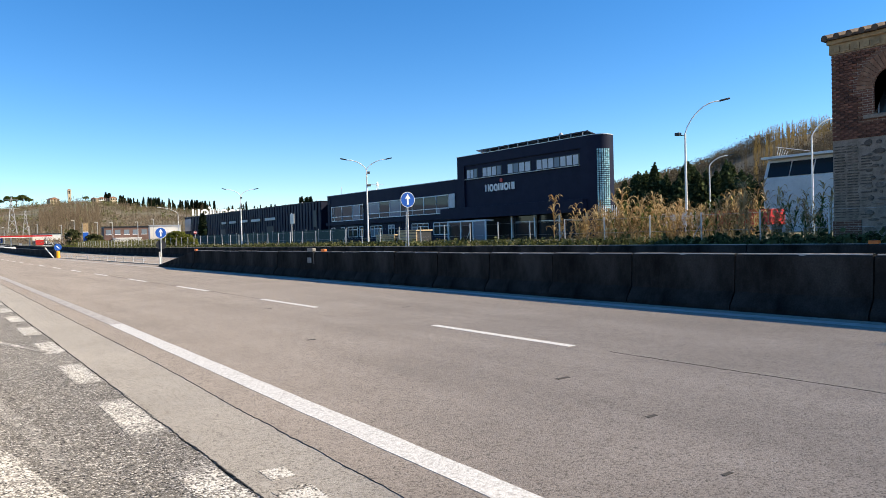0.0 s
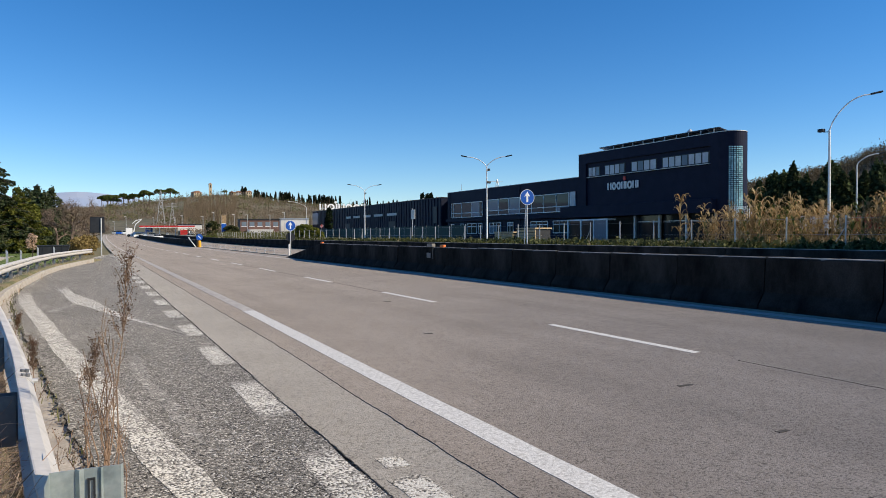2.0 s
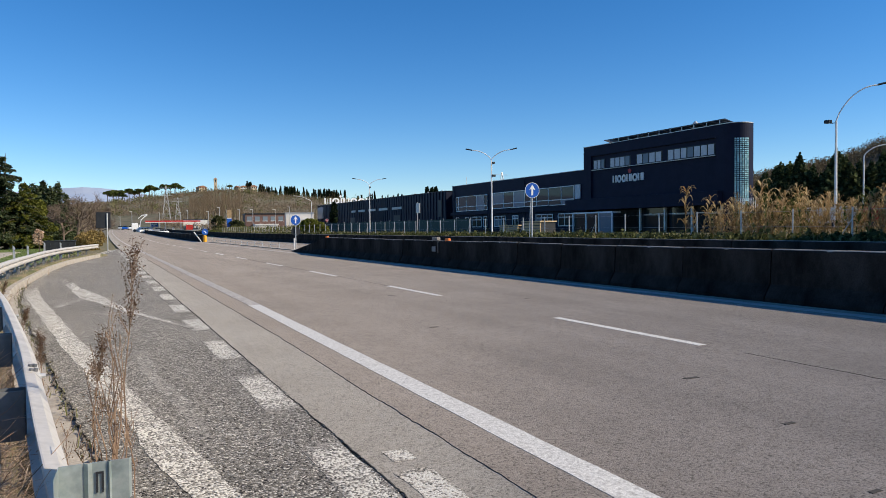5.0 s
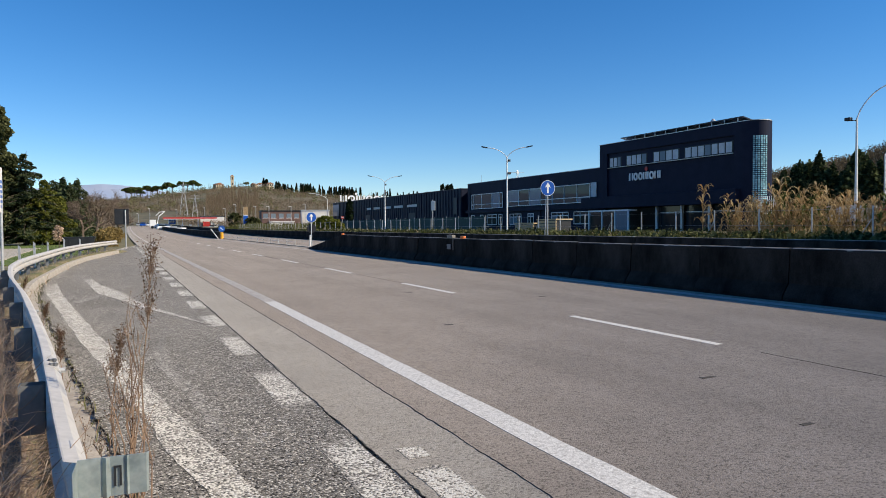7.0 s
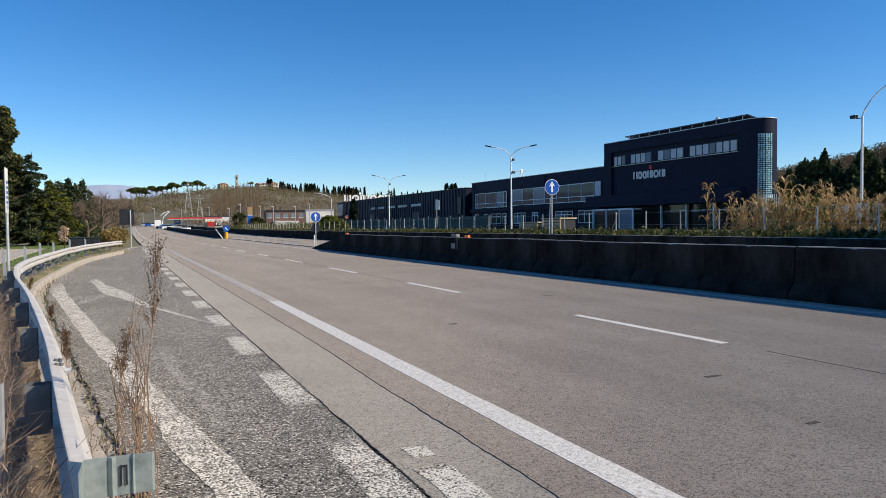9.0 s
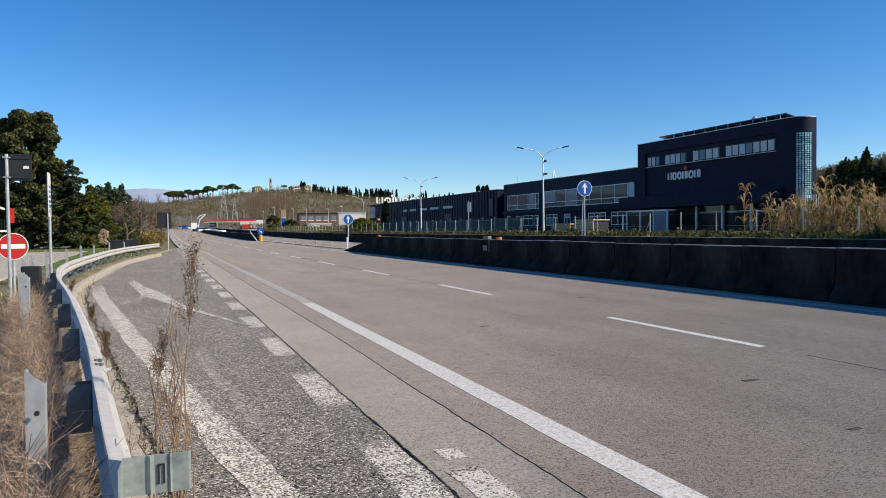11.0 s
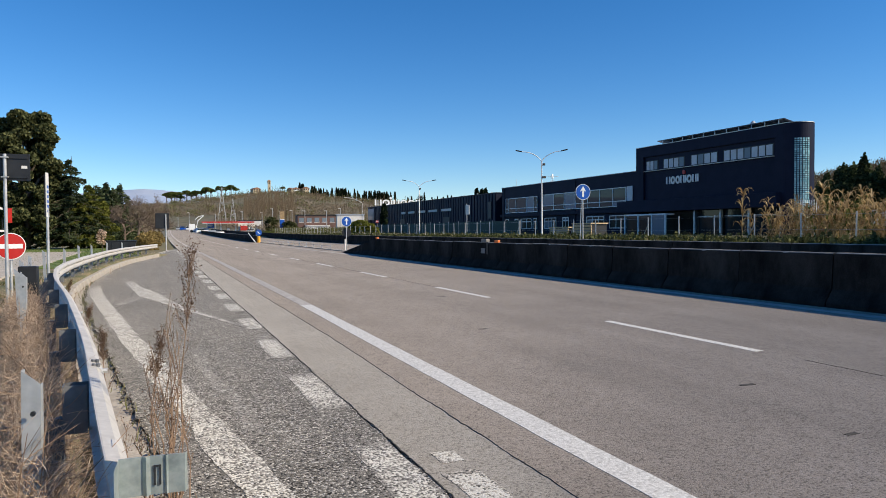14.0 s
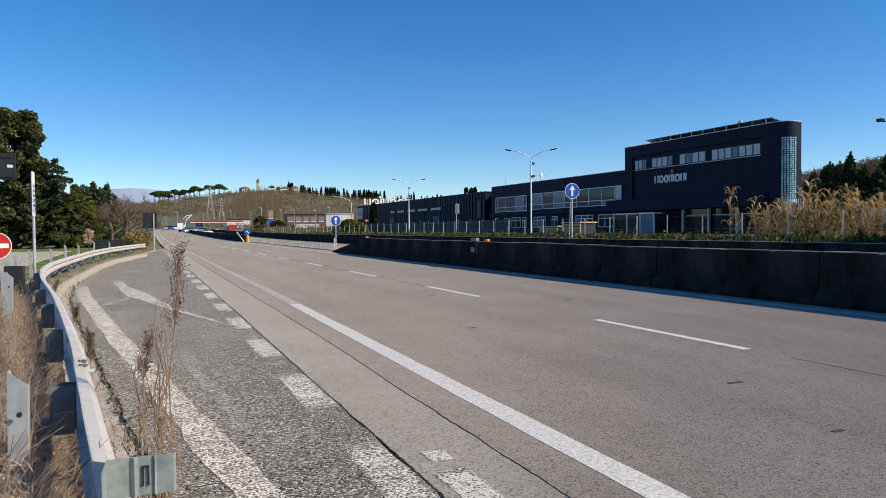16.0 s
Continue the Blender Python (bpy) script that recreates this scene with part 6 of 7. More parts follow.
def cypress(m, h, w, seed, label):
    rg = np.random.default_rng(seed)
    t = thing("cypress", m, label, "tree", "cypresses on the ridge")
    part("trunk", T([(0, 0, -0.5), (0, 0, h * 0.3)], 0.02 * h, 5), M_BARK, t)
    k = 340
    f = rg.random(k) ** 0.8
    a = rg.random(k) * 6.283
    r = w * 0.5 * np.sin(np.pi * np.clip(0.12 + 0.86 * f, 0, 1)) ** 0.8 * rg.uniform(0.5, 1.05, k)
    pts = np.stack([r * np.cos(a), r * np.sin(a), h * (0.04 + 0.96 * f)], 1)
    add_mesh("crown", cards("crown", pts, w * 0.2 * (0.5 + rg.random(k)), L_CYP, rg, tall=1.6), t)
    return t


cyp = cypress(on_land(11.5, 765), 12, 3.2, 4, "dark narrow cypress on the ridge")
for i in range(150):
    az = 10.3 + 7.5 * rgc.random() if i < 115 else 17.5 + 11 * rgc.random()
    d = 742 + 24 * rgc.random()
    c = copy_thing(cyp, Matrix())
    s = rgc.uniform(0.45, 1.0)
    c.matrix_basis = on_land(az, d, 0.4) @ Matrix.Rotation(rgc.random() * 6.28, 4, "Z") @ Matrix.Diagonal((s * rgc.uniform(0.5, 0.95), s * rgc.uniform(0.5, 0.95), s * 1.1, 1))
for az, d, s in ((17.2, 165, 0.55), (24.7, 300, 0.75), (25.1, 305, 0.85), (25.4, 300, 0.8)):
    c = copy_thing(cyp, Matrix())
    c.matrix_basis = on_land(az, d, 0.2) @ Matrix.Diagonal((s * 0.9, s * 0.9, s * 1.0, 1)) if d < 200 else at(az, d, 0) @ Matrix.Diagonal((0.9, 0.9, 1.5, 1))
    c["group"] = "cypresses by the warehouse"

# ---- scrub and woods on the hills ----
def hill_scrub(name, az0, az1, d0, d1, count, h0, h1, material, label, category, size, seed, per=16, wide=0.5):
    rg = np.random.default_rng(seed)
    pts, sz = [], []
    for k in range(count):
        az = rg.uniform(az0, az1)
        d = math.sqrt(rg.uniform(d0 * d0, d1 * d1))
        x, y = d * math.sin(radians(az)), d * math.cos(radians(az))
        if noise.noise((x * 0.02, y * 0.02, seed)) < -0.12 or (-4 < x - bend(y) < 26 and y < 470):
            continue
        h = rg.uniform(h0, h1)
        q = np.clip(rg.normal(size=(per, 3)), -1.5, 1.5) * np.array([h * wide * 0.5, h * wide * 0.5, h * 0.25]) + np.array([x, y, land(x, y) + h * 0.45])
        pts.append(q)
        sz.append(size * h * (0.5 + rg.random(per)))
    me = cards(name, np.concatenate(pts), np.concatenate(sz), material, rg, tall=1.2)
    return tagged(new(name, me), label, category, kind="stuff")


hill_scrub("hill_scrub", -3, 20, 330, 770, 9000, 1.2, 3.6, L_SCRUB, "bare brown winter scrub over the hillside", "scrub", 0.075, 3, 16, 1.1)
hill_scrub("hill_thicket", -2, 20, 340, 770, 420, 3, 6, L_SCRUBG, "dull green bushes dotted over the hillside", "bushes", 0.07, 4, 40, 0.8)


def poplars(az0, az1, d0, d1, count, h0, h1, material, label, seed, twigs=26):
    """Bare upright trees: a thin trunk and steep twigs, three-sided."""
    rg = np.random.default_rng(seed)
    V, F = [], []

    def spike(p, q, r):
        k = len(V)
        V.extend(((p[0] - r, p[1], p[2]), (p[0] + r, p[1], p[2]), (p[0], p[1] + r, p[2]), q))
        F.extend(((k, k + 1, k + 3), (k + 1, k + 2, k + 3), (k + 2, k, k + 3)))
    for k in range(count):
        az, d = rg.uniform(az0, az1), rg.uniform(d0, d1)
        x, y = d * math.sin(radians(az)), d * math.cos(radians(az))
        if noise.noise((x * 0.03, y * 0.03, seed)) < -0.25 or (-4 < x - bend(y) < 26 and y < 470):
            continue
        z, h = land(x, y) - 0.2, rg.uniform(h0, h1)
        spike((x, y, z), (x + rg.normal() * 0.03 * h, y, z + h), 0.013 * h)
        for j in range(twigs):
            f = rg.uniform(0.12, 0.9)
            L = h * rg.uniform(0.14, 0.34) * (1.1 - 0.6 * f)
            a = rg.random() * 6.283
            spike((x, y, z + f * h), (x + L * 0.42 * math.cos(a), y + L * 0.42 * math.sin(a), z + f * h + L), 0.0055 * h)
    me = bpy.data.meshes.new("poplar_stand")
    me.from_pydata(V, [], F)
    me.materials.append(material)
    return tagged(new("poplar_stand", me), label, "bare trees", kind="stuff")


poplars(6.2, 10.2, 400, 560, 300, 7, 14, L_SCRUB, "tall pale bare poplars on the slope", 5)
poplars(1.0, 20, 360, 720, 900, 4, 9, L_WOOD, "small bare brown trees over the hillside", 15, 22)
hill_scrub("hill_wood", 44, 78, 232, 345, 6000, 3, 6, L_WOOD, "bare brown woods on the nearer hill", "woods", 0.034, 6, 44, 1.0)
poplars(46, 76, 215, 338, 1500, 4, 6.5, L_WOOD, "bare grey-brown trees on the nearer hill", 16, 30)
poplars(59.8, 72, 232, 318, 700, 5, 7.5, L_TAWNY, "tawny leafless poplars below the wood", 7, 40)
hill_scrub("roadside_bushes", 8, 16.2, 130, 190, 420, 0.8, 1.6, L_SCRUBG, "low hedge bushes beyond the far barrier", "bushes", 0.06, 8, 60, 0.8)
hill_scrub("valley_scrub", -1, 9, 200, 330, 500, 1.2, 3.2, L_SCRUB, "bare shrubs on the valley floor", "scrub", 0.06, 9, 40, 0.8)
dark_pine = conifer(at(50.5, 150, 0.6), 11.0, 6.5, L_DPINE, 61, "dark pine in the wood behind the yard", 0.24, 2200, "pine", 0.15, 0.06, 0.45)
dark_pine["group"] = "pines behind the yard"
for i in range(84):
    az = 49.6 + 12.0 * rgc.random()
    d = rgc.uniform(118, 165)
    s = rgc.uniform(0.75, 1.15) * (0.9 + 0.016 * (az - 50))
    c = copy_thing(dark_pine, Matrix())
    c.matrix_basis = on_land(az, d, 0.4) @ Matrix.Rotation(rgc.random() * 6.28, 4, "Z") @ Matrix.Diagonal((s, s, s * rgc.uniform(0.85, 1.1), 1))
broad_tree(on_land(52.0, 120), 7.0, 6.0, L_OAK, 71, "dark spreading pine behind the cane", 0.14, 220, "pine", 0.25, 0.3)


L_LAWN = leaf_mat("lawn_blade", (0.05, 0.09, 0.012), (0.15, 0.22, 0.04), 0.4, 0.05)


M_LAWN = mat("mown_lawn", (0.075, 0.115, 0.018), (0.14, 0.18, 0.04), 0.5, 0.95, 0, 0.6, 9, 0.4, 14)


# ---- far buildings ----
def plain_building(name, az, d, w, dep, h, wall, label, yaw=0.0, z=None, rows=1, cols=4, wsize=(1.4, 1.2), roof=None, z0=1.6, glassm=None, pitched=0.0):
    """A small block with window panes in frames on the side that looks down the valley."""
    x, y = d * math.sin(radians(az)), d * math.cos(radians(az))
    zz = land(x, y) + 1.9 if z is None else z
    t = thing(name, pose(x, y, zz, 0, 0, -az + yaw), label, "building")
    part("wall", B(-w / 2, w / 2, 0, dep, -2.5, h), wall, t)
    bm = bmesh.new()
    if pitched:
        extrude_profile(bm, ((-w / 2 - 0.4, h), (w / 2 + 0.4, h), (0, h + pitched)), -0.4, dep + 0.4)
    else:
        box(bm, -w / 2 - 0.15, w / 2 + 0.15, -0.15, dep + 0.15, h, h + 0.3)
    part("roof", bm, roof or wall, t)
    for r in range(rows):
        for c in range(cols):
            cx = -w / 2 + w * (c + 0.5) / cols
            cz = z0 + r * (h - 0.4) / max(rows, 1)
            wd = part("window", B(cx - wsize[0] / 2, cx + wsize[0] / 2, -0.06, -0.01, cz, cz + wsize[1]), glassm or M_GLASSL, t)
            part("frame", B(cx - wsize[0] / 2 - 0.1, cx + wsize[0] / 2 + 0.1, -0.10, -0.061, cz - 0.12, cz), M_WHITE, wd)
    return t


M_TERRA = mat("terracotta_roof", (0.22, 0.10, 0.055), (0.32, 0.16, 0.09), 1, 0.9)
M_OCHRE = mat("ochre_render", (0.44, 0.35, 0.23), (0.54, 0.44, 0.30), 0.5, 0.9)
M_BROWN = mat("brown_cladding", (0.11, 0.062, 0.05), (0.17, 0.10, 0.08), 0.6, 0.8)

plain_building("brown_building", 11.83, 205, 10.8, 8, 5.2, M_BROWN, "two-storey brown building with white-framed windows", 6, 0.6, 1, 5, (1.3, 1.2), M_DARK, 3.4)
plain_building("white_annex", 11.9, 203, 6.6, 2, 2.2, M_OFFW, "low white annex before the brown building", 6, 0.6, 0, 0)
plain_building("white_warehouse", 14.5, 215, 8.2, 14, 5.6, M_OFFW, "pale warehouse with a flat grey roof", 4, 0.6, 0, 0, roof=M_GALV)
plain_building("grey_shed", 15.2, 208, 4.2, 6, 3.4, M_GALV, "grey metal shed beside the pale warehouse", 4, 0.6, 0, 0)
plain_building("station_shop", 6.65, 262, 8.0, 6, 4.6, M_OFFW, "white service station shop with a red corner", 0, 0.6, 1, 3, (1.6, 1.6), M_DARK, 1.0)
can = thing("station_canopy", at(5.05, 255, 0.8) @ Matrix.Rotation(radians(-5), 4, "Z"), "long red and white service station canopy", "canopy")
part("roof", B(-8.6, 8.6, 0, 6, 3.55, 3.7), M_WHITE, can)
part("fascia", B(-8.7, 8.7, -0.1, -0.002, 3.45, 4.1), M_RED, can, "red fascia")
part("fascia_line", B(-8.7, 8.7, -0.14, -0.102, 3.45, 3.62), M_WHITE, can)
for x in (-7, -2.5, 2.5, 7):
    part("column", B(x - 0.15, x + 0.15, 2, 2.3, -1, 3.55), M_WHITE, can)
for x in (-4.5, 0, 5.5):
    part("pump", B(x - 0.4, x + 0.4, 1.6, 2.4, -1, 1.7, bevel=0.05), M_RED if x > 0 else M_OFFW, can)
part("kiosk", B(4.0, 6.4, -1.2, 0.8, -1, 2.6), M_RED, can, "red kiosk")
tot = thing("price_totem", at(9.12, 200, 0.6), "tall service station totem in orange and blue", "sign")
part("post", B(-0.6, 0.6, 0, 0.4, -0.5, 6.3), M_WHITE, tot)
part("panel", B(-0.62, 0.62, -0.06, -0.002, 4.2, 6.3), M_TRIM, tot)
part("panel", B(-0.62, 0.62, -0.06, -0.002, 1.6, 4.0), M_BLUE, tot)
gs = thing("direction_sign", at(3.75, 260, 0.9), "blue motorway direction sign with white lines", "road sign")
for x in (-0.8, 0.8):
    part("post", T([(x, 0.1, -0.5), (x, 0.1, 3.6)], 0.06, 6), M_GALV, gs)
pl = part("board", B(-1.15, 1.15, 0, 0.05, 1.8, 3.7), M_BLUE, gs)
for z in (3.2, 2.7, 2.2):
    part("lettering_bar", B(-0.9, 0.7, -0.03, -0.002, z - 0.1, z + 0.12), M_WHITE, pl)
cr = thing("truck_crane", at(2.75, 262, 1.2), "white lorry with a folded crane arm", "truck")
part("cab", B(-2.6, -0.6, 0, 2.2, 0.4, 3.0, bevel=0.1), M_WHITE, cr)
part("bed", B(-0.5, 4.0, 0, 2.2, 0.6, 1.6, bevel=0.05), M_WHITE, cr)
part("boom", T([(-0.2, 1, 1.5), (0.4, 1, 4.2), (2.4, 1, 5.9)], [0.25, 0.2, 0.15], 6), M_WHITE, cr)
part("boom_arm", T([(2.4, 1, 5.9), (0.6, 1, 5.6), (-0.6, 1, 4.4)], [0.16, 0.14, 0.1], 6), M_WHITE, cr)
for x in (-1.8, 1.2, 2.6):
    part("wheel", T([(x, -0.05, 0.45), (x, 0.3, 0.45)], 0.48, 14), M_DARK, cr)


def parked_car(m, paint, label):
    t = thing("car", m, label, "car")
    bm = bmesh.new()
    extrude_profile(bm, ((-2.1, 0.3), (2.1, 0.3), (2.15, 0.75), (1.9, 0.95), (1.0, 1.0), (-1.9, 1.0), (-2.1, 0.8)), 0, 1.7)
    part("body", bm, paint, t)
    bm = bmesh.new()
    extrude_profile(bm, ((-1.8, 1.0), (1.0, 1.0), (0.3, 1.45), (-1.4, 1.45)), 0.1, 1.6)
    part("cabin", bm, M_GLASS, t)
    part("roof_panel", B(-1.35, 0.25, 0.12, 1.58, 1.45, 1.5, bevel=0.02), paint, t)
    for x in (-1.3, 1.35):
        for y in (0.0, 1.5):
            w_ = part("wheel", T([(x, y - 0.02, 0.3), (x, y + 0.2, 0.3)], 0.31, 14), M_DARK, t)
            part("rim", T([(x, y - 0.03, 0.3), (x, y - 0.021, 0.3)], 0.18, 10), M_GALV, w_)
    return t


parked_car(at(4.6, 225, 0.45) @ Matrix.Rotation(radians(70), 4, "Z"), M_WHITE, "white car parked by the service station")
parked_car(at(7.6, 232, 0.6) @ Matrix.Rotation(radians(20), 4, "Z"), M_GALV, "silver car parked by the service station")
parked_car(at(1.9, 290, 2.0) @ Matrix.Rotation(radians(80), 4, "Z"), M_BLUE, "blue car parked far along the road")
parked_car(at(2.3, 300, 2.0) @ Matrix.Rotation(radians(80), 4, "Z"), M_WHITE, "white car parked far along the road")
parked_car(at(6.95, 236, 0.7) @ Matrix.Rotation(radians(60), 4, "Z"), M_WHITE, "white car parked beyond the median barrier")
parked_car(at(4.2, 240, 0.9) @ Matrix.Rotation(radians(75), 4, "Z"), M_GALV, "silver car parked beyond the median barrier")
parked_car(at(3.2, 240, 0.9) @ Matrix.Rotation(radians(10), 4, "Z"), M_WHITE, "white van-like car near the service station")
parked_car(at(1.55, 330, 2.2) @ Matrix.Rotation(radians(85), 4, "Z"), M_GALV, "silver car far along the road")
for az, d, h in ((0.55, 300, 6.5), (1.4, 330, 7), (2.2, 280, 8), (4.1, 300, 8), (5.6, 290, 8), (6.1, 300, 9), (7.6, 240, 7), (8.4, 230, 8), (9.9, 215, 7), (10.9, 200, 6.5), (12.6, 200, 6.5), (13.7, 195, 7)):
    ym = thing("yard_pole", at(az, d, 0.5), "thin grey lamp pole far along the road", "pole", "thin far poles")
    part("pole", T([(0, 0, -0.5), (0, 0, h)], 0.075, 5), M_GALV, ym)
    part("lamp_head", B(-0.7, 0.1, -0.12, 0.12, h, h + 0.12), M_OFFW, ym)
broad_tree(at(8.3, 206, 0.5), 5.0, 4.4, L_OAK, 81, "dark evergreen tree beside the totem", 0.2, 120, "tree", 0.2, 0.1)
broad_tree(at(9.7, 200, 0.5), 3.4, 4.6, L_OAK, 82, "dark evergreen bush beside the brown building", 0.2, 120, "bush", 0.15, 0.05)
for k, (az, d, h, w) in enumerate(((15.3, 150, 2.9, 4.2), (16.1, 146, 2.3, 3.6), (14.7, 156, 2.2, 3.4))):
    broad_tree(at(az, d, 0.6), h, w, L_YGREEN, 84 + k, "olive-green bush before the pale warehouse", 0.12, 200, "bush", 0.1, 0.02)
plain_building("far_depot", 0.95, 470, 14, 10, 6, M_OCHRE, "low ochre depot where the road ends", 0, 2.6, 1, 3, (2, 1.6), M_TERRA, 2)

# villas and the bell tower on the crest
tw = thing("bell_tower", on_land(8.16, 745, 0.5) @ Matrix.Diagonal((0.62, 0.62, 0.86, 1)), "ochre brick bell tower on the ridge", "tower")
part("shaft", B(-2.1, 2.1, -2.1, 2.1, -3, 12.2), M_OCHRE, tw)
for x0, x1, y0, y1 in ((-2.3, -1.2, -2.3, -1.2), (1.2, 2.3, -2.3, -1.2), (-2.3, -1.2, 1.2, 2.3), (1.2, 2.3, 1.2, 2.3)):
    part("belfry_pier", B(x0, x1, y0, y1, 12.2, 15.6), M_OCHRE, tw)
part("belfry_core", B(-1.0, 1.0, 0.6, 1.0, 12.2, 15.6), M_DARK, tw)
part("cornice", B(-2.7, 2.7, -2.7, 2.7, 15.6, 16.3), M_OCHRE, tw)
rf = bmesh.new()
bmesh.ops.create_cone(rf, cap_ends=True, segments=4, radius1=3.6, radius2=0.1, depth=1.6, matrix=Matrix.Translation((0, 0, 17.1)) @ Matrix.Rotation(radians(45), 4, "Z"))
part("roof", rf, M_TERRA, tw)
part("window", B(-0.5, 0.5, -2.36, -2.305, 6, 8.4), M_GLASS, tw)
plain_building("villa", 7.25, 740, 8, 8, 4.4, M_OCHRE, "ochre villa with a tiled roof among trees", 20, None, 2, 3, (1.1, 1.4), M_TERRA, 1.2, M_GLASS, 2.0)
plain_building("villa", 9.7, 735, 5, 6, 3.4, M_OCHRE, "pale villa half hidden in scrub", -20, None, 2, 2, (1.1, 1.4), M_TERRA, 1.0, M_GLASS, 1.6)
plain_building("villa", 10.25, 742, 6.5, 6, 4.6, M_WHITE, "white villa with a tiled roof on the ridge", 15, None, 2, 4, (1.1, 1.4), M_TERRA, 1.2, M_GLASS, 1.6)
plain_building("villa", 11.05, 740, 6.5, 7, 6.2, M_OCHRE, "cream villa with a tiled roof on the ridge", 25, None, 2, 3, (1.2, 1.6), M_TERRA, 1.4, M_GLASS, 1.6)


def pylon(m, h, label):
    t = thing("lattice_pylon", m, label, "pylon")
    bm = bmesh.new()
    lv = [0, 0.25, 0.45, 0.62, 0.76, 0.88, 1.0]
    wd = [0.11, 0.085, 0.062, 0.045, 0.033, 0.022, 0.006]
    for (a, wa), (b, wb) in zip(zip(lv, wd), zip(lv[1:], wd[1:])):
        ca = [Vector((sx * wa * h, sy * wa * h, a * h)) for sx, sy in ((-1, -1), (1, -1), (1, 1), (-1, 1))]
        cb = [Vector((sx * wb * h, sy * wb * h, b * h)) for sx, sy in ((-1, -1), (1, -1), (1, 1), (-1, 1))]
        for i in range(4):
            tube(bm, (ca[i], cb[i]), 0.0035 * h, 3, False)
            tube(bm, (ca[i], cb[(i + 1) % 4]), 0.002 * h, 3, False)
            tube(bm, (ca[(i + 1) % 4], cb[i]), 0.002 * h, 3, False)
    part("lattice", bm, M_GALV, t)
    bm = bmesh.new()
    for z, L in ((0.72, 0.16), (0.84, 0.2), (0.95, 0.14)):
        tube(bm, ((-L * h, 0, z * h), (L * h, 0, z * h)), 0.003 * h, 4)
    part("cross_arms", bm, M_GALV, t)
    return t


pylon(on_land(4.6, 420), 20, "grey lattice power pylon before the hill")
pylon(on_land(5.4, 400), 14, "smaller grey lattice power pylon")
pylon(on_land(30.75, 420, 0) @ Matrix.Scale(0.9, 4), 34, "slim lattice mast behind the showroom")
solid("antenna", T([(0, 0, 0), (0, 0, 3.2)], 0.04, 5), M_GALV, pose(64, 121, 8.0), "thin antenna on the roof", "antenna")
vent = thing("roof_vent", pose(58.6, 57.4, 11.4), "small metal ventilator on the roof", "vent")
part("pipe", T([(0, 0, 0), (0, 0, 1.1)], 0.12, 8), M_GALV, vent)
part("cowl", T([(0, 0, 1.1), (0, 0, 1.15), (0, 0, 1.4)], [0.3, 0.32, 0.1], 10), M_GALV, vent)

# white works hall beyond the cane, and things behind the fence
hall = thing("works_hall", pose(88, 26, SITE, 0, 0, 0), "pale grey works hall with a dark sloping glass band", "building")
part("wall", B(0, 30, -12, 24.0, -0.5, 6.7), M_OFFW, hall)
part("roof", B(-0.2, 30, -12.2, 24.2, 9.4, 9.7), M_OFFW, hall)
bm = bmesh.new()
extrude_profile(bm, ((0.0, 6.7), (1.2, 9.4), (30, 9.4), (30, 6.7)), -12, 24.0)
part("upper_wall", bm, M_OFFW, hall)
for i in range(12):
    bm = bmesh.new()
    extrude_profile(bm, ((0.10, 7.05), (0.02, 7.09), (0.86, 8.95), (0.94, 8.91)), -11.7 + 2.95 * i, -11.7 + 2.95 * i + 2.75)
    part("roof_window", bm, M_GLASS, hall)
for i in range(5):
    part("stair_rail", T([(0.6, 22.5 - 0.3 * i, 9.7), (0.6, 22.2 - 0.3 * i, 10.9 - 0.16 * i)], 0.03, 5), M_WHITE, hall)
part("stair_handrail", T([(0.6, 22.6, 10.95), (0.6, 18, 9.9)], 0.035, 5), M_WHITE, hall)
wf = thing("railing_panel", pose(46, 38.7, SITE), "white upright-bar railing panel beside the glass-block corner", "railing")
part("rail", B(0, 0.05, 0, 1.7, 2.5, 2.56), M_WHITE, wf)
part("rail", B(0, 0.05, 0, 1.7, 0.2, 0.26), M_WHITE, wf)
for k in range(9):
    part("bar", B(0.01, 0.04, k * 0.2, k * 0.2 + 0.05, 0.0, 2.85), M_WHITE, wf)
tr = thing("red_trailer", pose(60, 36, SITE), "red and white lorry trailers parked in the yard", "trailer")
part("box", B(0, 2.5, -2.5, 4, 0.9, 2.3, bevel=0.03), M_RED, tr)
part("tarp", B(-0.02, 2.52, 4.2, 9, 0.8, 2.3, bevel=0.05), M_OFFW, tr)
for y in (-1.6, -0.4, 2.6, 6):
    part("wheel", T([(-0.05, y, 0.5), (0.35, y, 0.5)], 0.5, 12), M_DARK, tr)

# green windbreak netting and yard clutter before the warehouse
M_NET = mat("green_windbreak_net", (0.02, 0.05, 0.045), (0.035, 0.075, 0.065), 3, 0.8)
for i in range(16):
    p = thing("net_panel", pose(45, 84 + i * 4.2, SITE), "dark green windbreak netting panel on posts", "fence panel", "windbreak netting")
    part("net", B(-0.01, 0.01, 0.04, 4.16, 0.1, 1.95), M_NET, p)
    part("post", T([(0, 0, -0.3), (0, 0, 2.1)], 0.035, 6), M_GALV, p)
M_PLANK = mat("raw_timber", (0.42, 0.30, 0.16), (0.58, 0.44, 0.27), 3, 0.85, 0, 0.2, 20, 0.15, 15, (1, 0.2, 1))
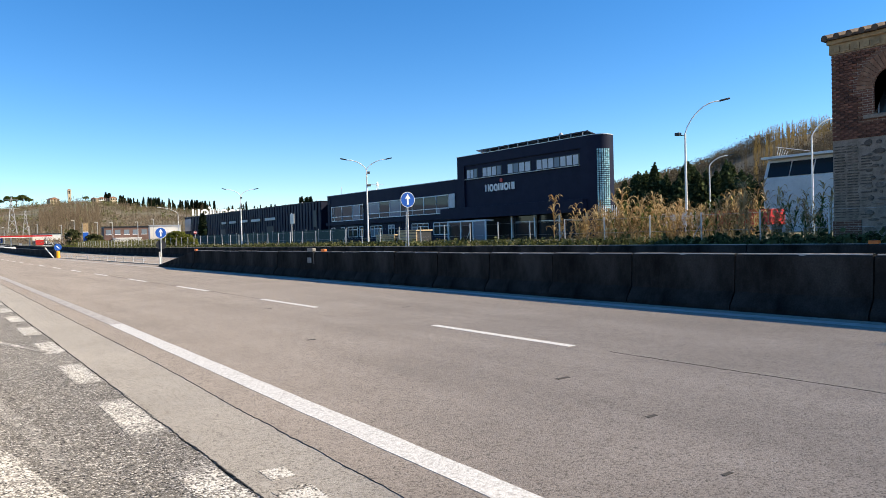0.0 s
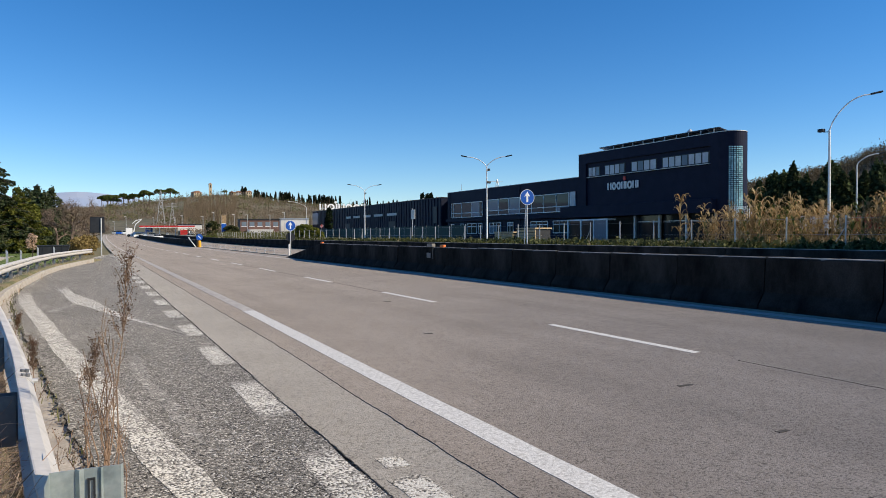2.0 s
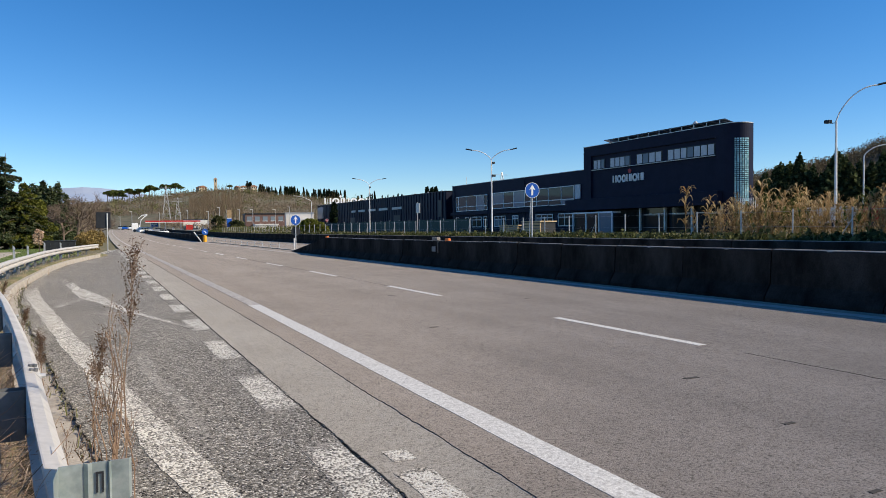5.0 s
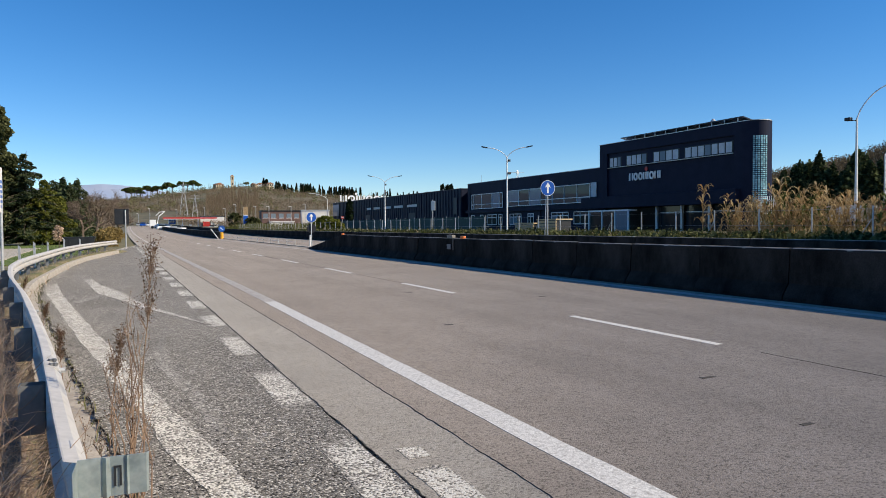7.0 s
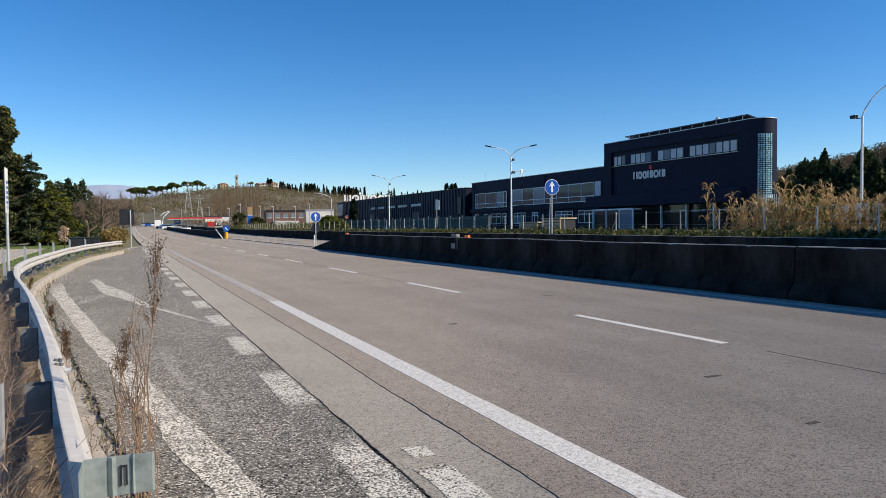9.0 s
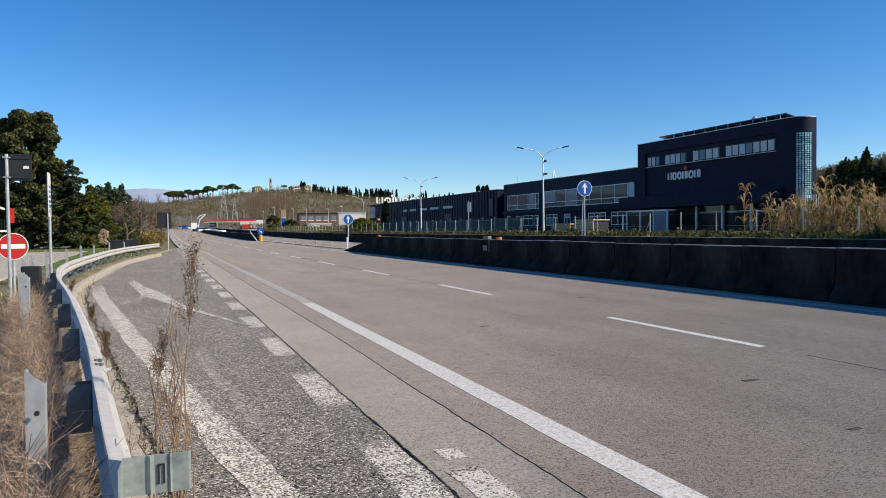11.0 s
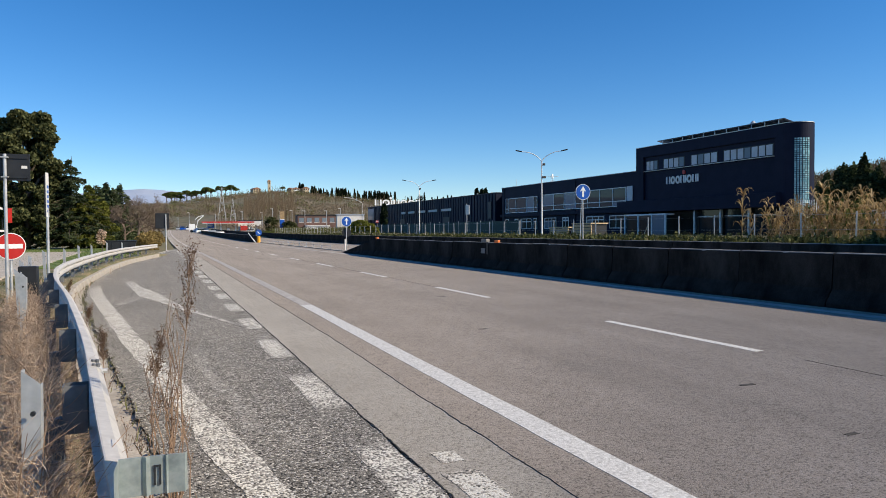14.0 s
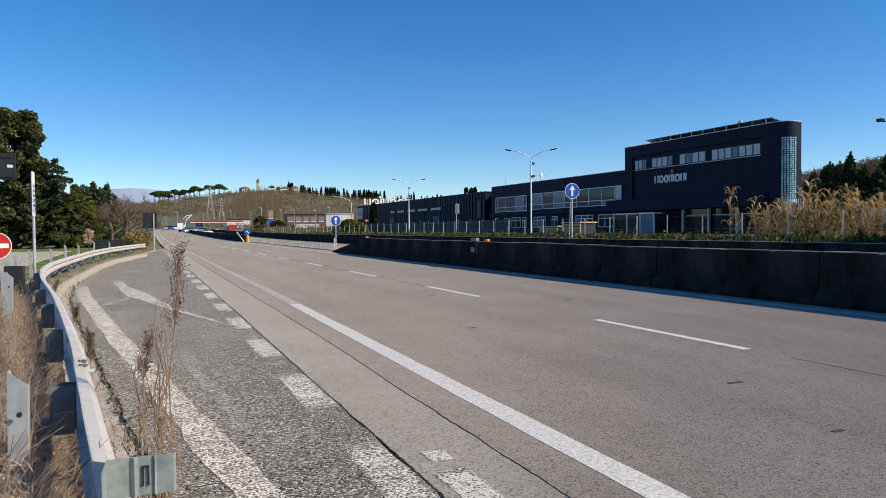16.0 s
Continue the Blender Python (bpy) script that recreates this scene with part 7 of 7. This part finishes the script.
for x, y, w_, h_ in ((37.5, 60.0, 3.5, 0.75), (37.5, 56.0, 3.2, 1.1)):
    cr = thing("timber_crate", pose(x, y, SITE), "pale timber crate on the yard behind the fence", "crate")
    for k in range(4):
        part("plank", B(0, 0.05, 0, w_, 0.08 + k * h_ / 4, 0.08 + (k + 0.8) * h_ / 4), M_PLANK, cr)
    for y_ in (0.0, w_ / 2, w_ - 0.1):
        part("batten", B(-0.05, -0.002, y_, y_ + 0.1, 0.0, h_ + 0.08), M_PLANK, cr)
    part("lid", B(-0.1, 1.8, -0.1, w_ + 0.1, h_ + 0.1, h_ + 0.22), M_PLANK, cr)
    part("core", B(0.06, 1.7, 0.02, w_ - 0.02, 0.0, h_ + 0.07), M_DARK, cr)
for x_, y, z_, ln_ in ((11.75, 23.6, 0.975, 0.28), (11.75, 39.2, 0.975, 0.3), (20.2, 8.3, 0.93, 0.28)):
    lamp = thing("warning_light", pose(x_, y, z_), "orange warning lamp box on the barrier", "warning lamp", "orange warning lamps")
    part("box", B(-0.06, 0.06, 0, ln_, 0.0, 0.11, bevel=0.02), M_ORANGE, lamp)
    part("bracket", B(-0.09, 0.09, ln_ * 0.4, ln_ * 0.6, 0.11, 0.13), M_DARK, lamp)
jb = thing("junction_box", pose(11.75, 24.55, 0.99), "pale grey box on the barrier beside an orange lamp", "box")
part("body", B(-0.08, 0.08, 0, 0.45, 0.0, 0.13, bevel=0.015), M_TOPC, jb)
part("cable_duct", B(-0.135, -0.105, -0.25, -0.15, -0.45, 0.02), M_DARK, jb)
part("marker_plate", B(-0.14, -0.12, 0.0, 0.34, -0.42, -0.22), M_GALVD, jb)
nb = round_sign(pose(43, 144, SITE, 0, 0, -16), 0.32, 2.6, "small red no-entry sign at the yard gate", M_RED, "bar", 0.03)
sp = thing("roadside_sign", pose(42.5, 96, SITE), "narrow sign board on a pole by the yard", "sign")
part("post", T([(0, 0, -0.3), (0, 0, 4.6)], 0.06, 8), M_GALV, sp)
part("board", B(-0.05, 0.05, -0.9, 0.35, 3.0, 4.4), M_GALV, sp)

# ---- beyond the lay-by: lane, lawn, house, skip ----
strip("driveway", lambda y: rail_x(min(y, 30)) - 6.5 - 0.05 * y, lambda y: rail_x(min(y, 30)) - 2.4 - 0.02 * y, 8, 62, -0.03, M_KERB, "pale dusty concrete drive behind the verge", "drive", 0.5, 0.12, 0.25, 61)
rg = np.random.default_rng(51)
strip("lawn", lambda y: -0.30 * y, lambda y: max(-0.055 * y, rail_x(min(y, 44)) - 1.3 - 0.03 * (y - 36)), 35, 76, -0.055, M_LAWN, "bright green mown lawn behind the drive", "lawn", 0.5, 0.08, 0.2, 62)
azs = np.radians(rg.uniform(-14, -1.2, 16000))
ds = rg.uniform(36, 74, 16000)
blades("lawn_grass", np.stack([ds * np.sin(azs), ds * np.cos(azs), np.full(len(ds), -0.11)], 1), rg, L_LAWN, 0.05, 0.13, 0.6, 0.012, "bright green lawn behind the drive", "grass")
sk = thing("skip_container", at(-2.55, 56), "dark open waste skip beside the drive", "skip")
bm = bmesh.new()
extrude_profile(bm, ((-0.95, -0.1), (0.8, -0.1), (0.98, 0.8), (-1.0, 0.8)), 0, 1.6)
part("body", bm, M_DARK, sk)
part("rim", B(-1.03, 1.02, -0.04, 1.64, 0.8, 0.86, bevel=0.01), M_DARK, sk)
for x in (-0.6, 0.0, 0.55):
    part("rib", B(x - 0.03, x + 0.03, -0.03, -0.002, 0.12, 0.8), M_DARK, sk)
rs = thing("sign_board", at(0.3, 62, 0), "dark back of a large road sign by the lay-by end", "road sign")
part("pole", T([(0.25, 0.05, -0.3), (0.25, 0.05, 2.9)], 0.05, 8), M_GALV, rs)
part("board", B(-0.55, 0.5, 0.1, 0.14, 1.75, 3.0, bevel=0.01), M_DARK, rs)
M_SHUT = mat("orange_wood_shutter", (0.42, 0.18, 0.07), (0.55, 0.27, 0.12), 3, 0.7, 0, 0.2, 20, 0.15, 15, (1, 1, 6))
lh = thing("stone_house", at(-12.15, 60, 0) @ Matrix.Rotation(radians(12), 4, "Z"), "stone-clad house with a tiled roof and balcony", "house")
part("wall", B(-4.2, 0.6, 0, 8, -0.3, 3.95), M_MORTAR, lh)
part("side_wall", B(0.602, 1.8, 1.5, 8, -0.3, 3.95), M_OCHRE, lh)
part("roof", B(-4.6, 1.9, -0.6, 8.4, 3.95, 4.1), M_TERRA, lh)
part("fascia", B(-4.62, 1.92, -0.66, -0.602, 3.9, 4.02), M_BROWN, lh)
bal = part("balcony", B(0.62, 2.5, 0.4, 1.48, 1.55, 1.7), M_OFFW, lh)
for k in range(9):
    part("baluster", B(0.65 + k * 0.2, 0.69 + k * 0.2, 0.42, 0.46, 1.7, 2.5), M_DARK, bal)
part("shutter", B(0.9, 1.6, 1.44, 1.49, 1.75, 3.4), M_SHUT, lh, "orange roller shutter")
aw = bmesh.new()
extrude_profile(aw, ((0.62, 3.9), (2.3, 3.3), (2.3, 3.15), (0.62, 3.8)), 0.3, 1.48)
part("awning", aw, M_OFFW, lh, "pale fabric awning")
part("downpipe", T([(0.5, -0.05, 0), (0.5, -0.05, 3.95)], 0.05, 6), M_OFFW, lh)
solid("pole", T([(0, 0, -0.2), (0, 0, 4.2)], 0.05, 6), M_GALV, at(-10.6, 50), "slim grey pole by the drive", "pole")
solid("red_banner", B(-0.22, 0.22, 0, 0.03, 2.3, 3.5), M_RED, at(-9.6, 68), "red banner hanging between the trees", "banner")
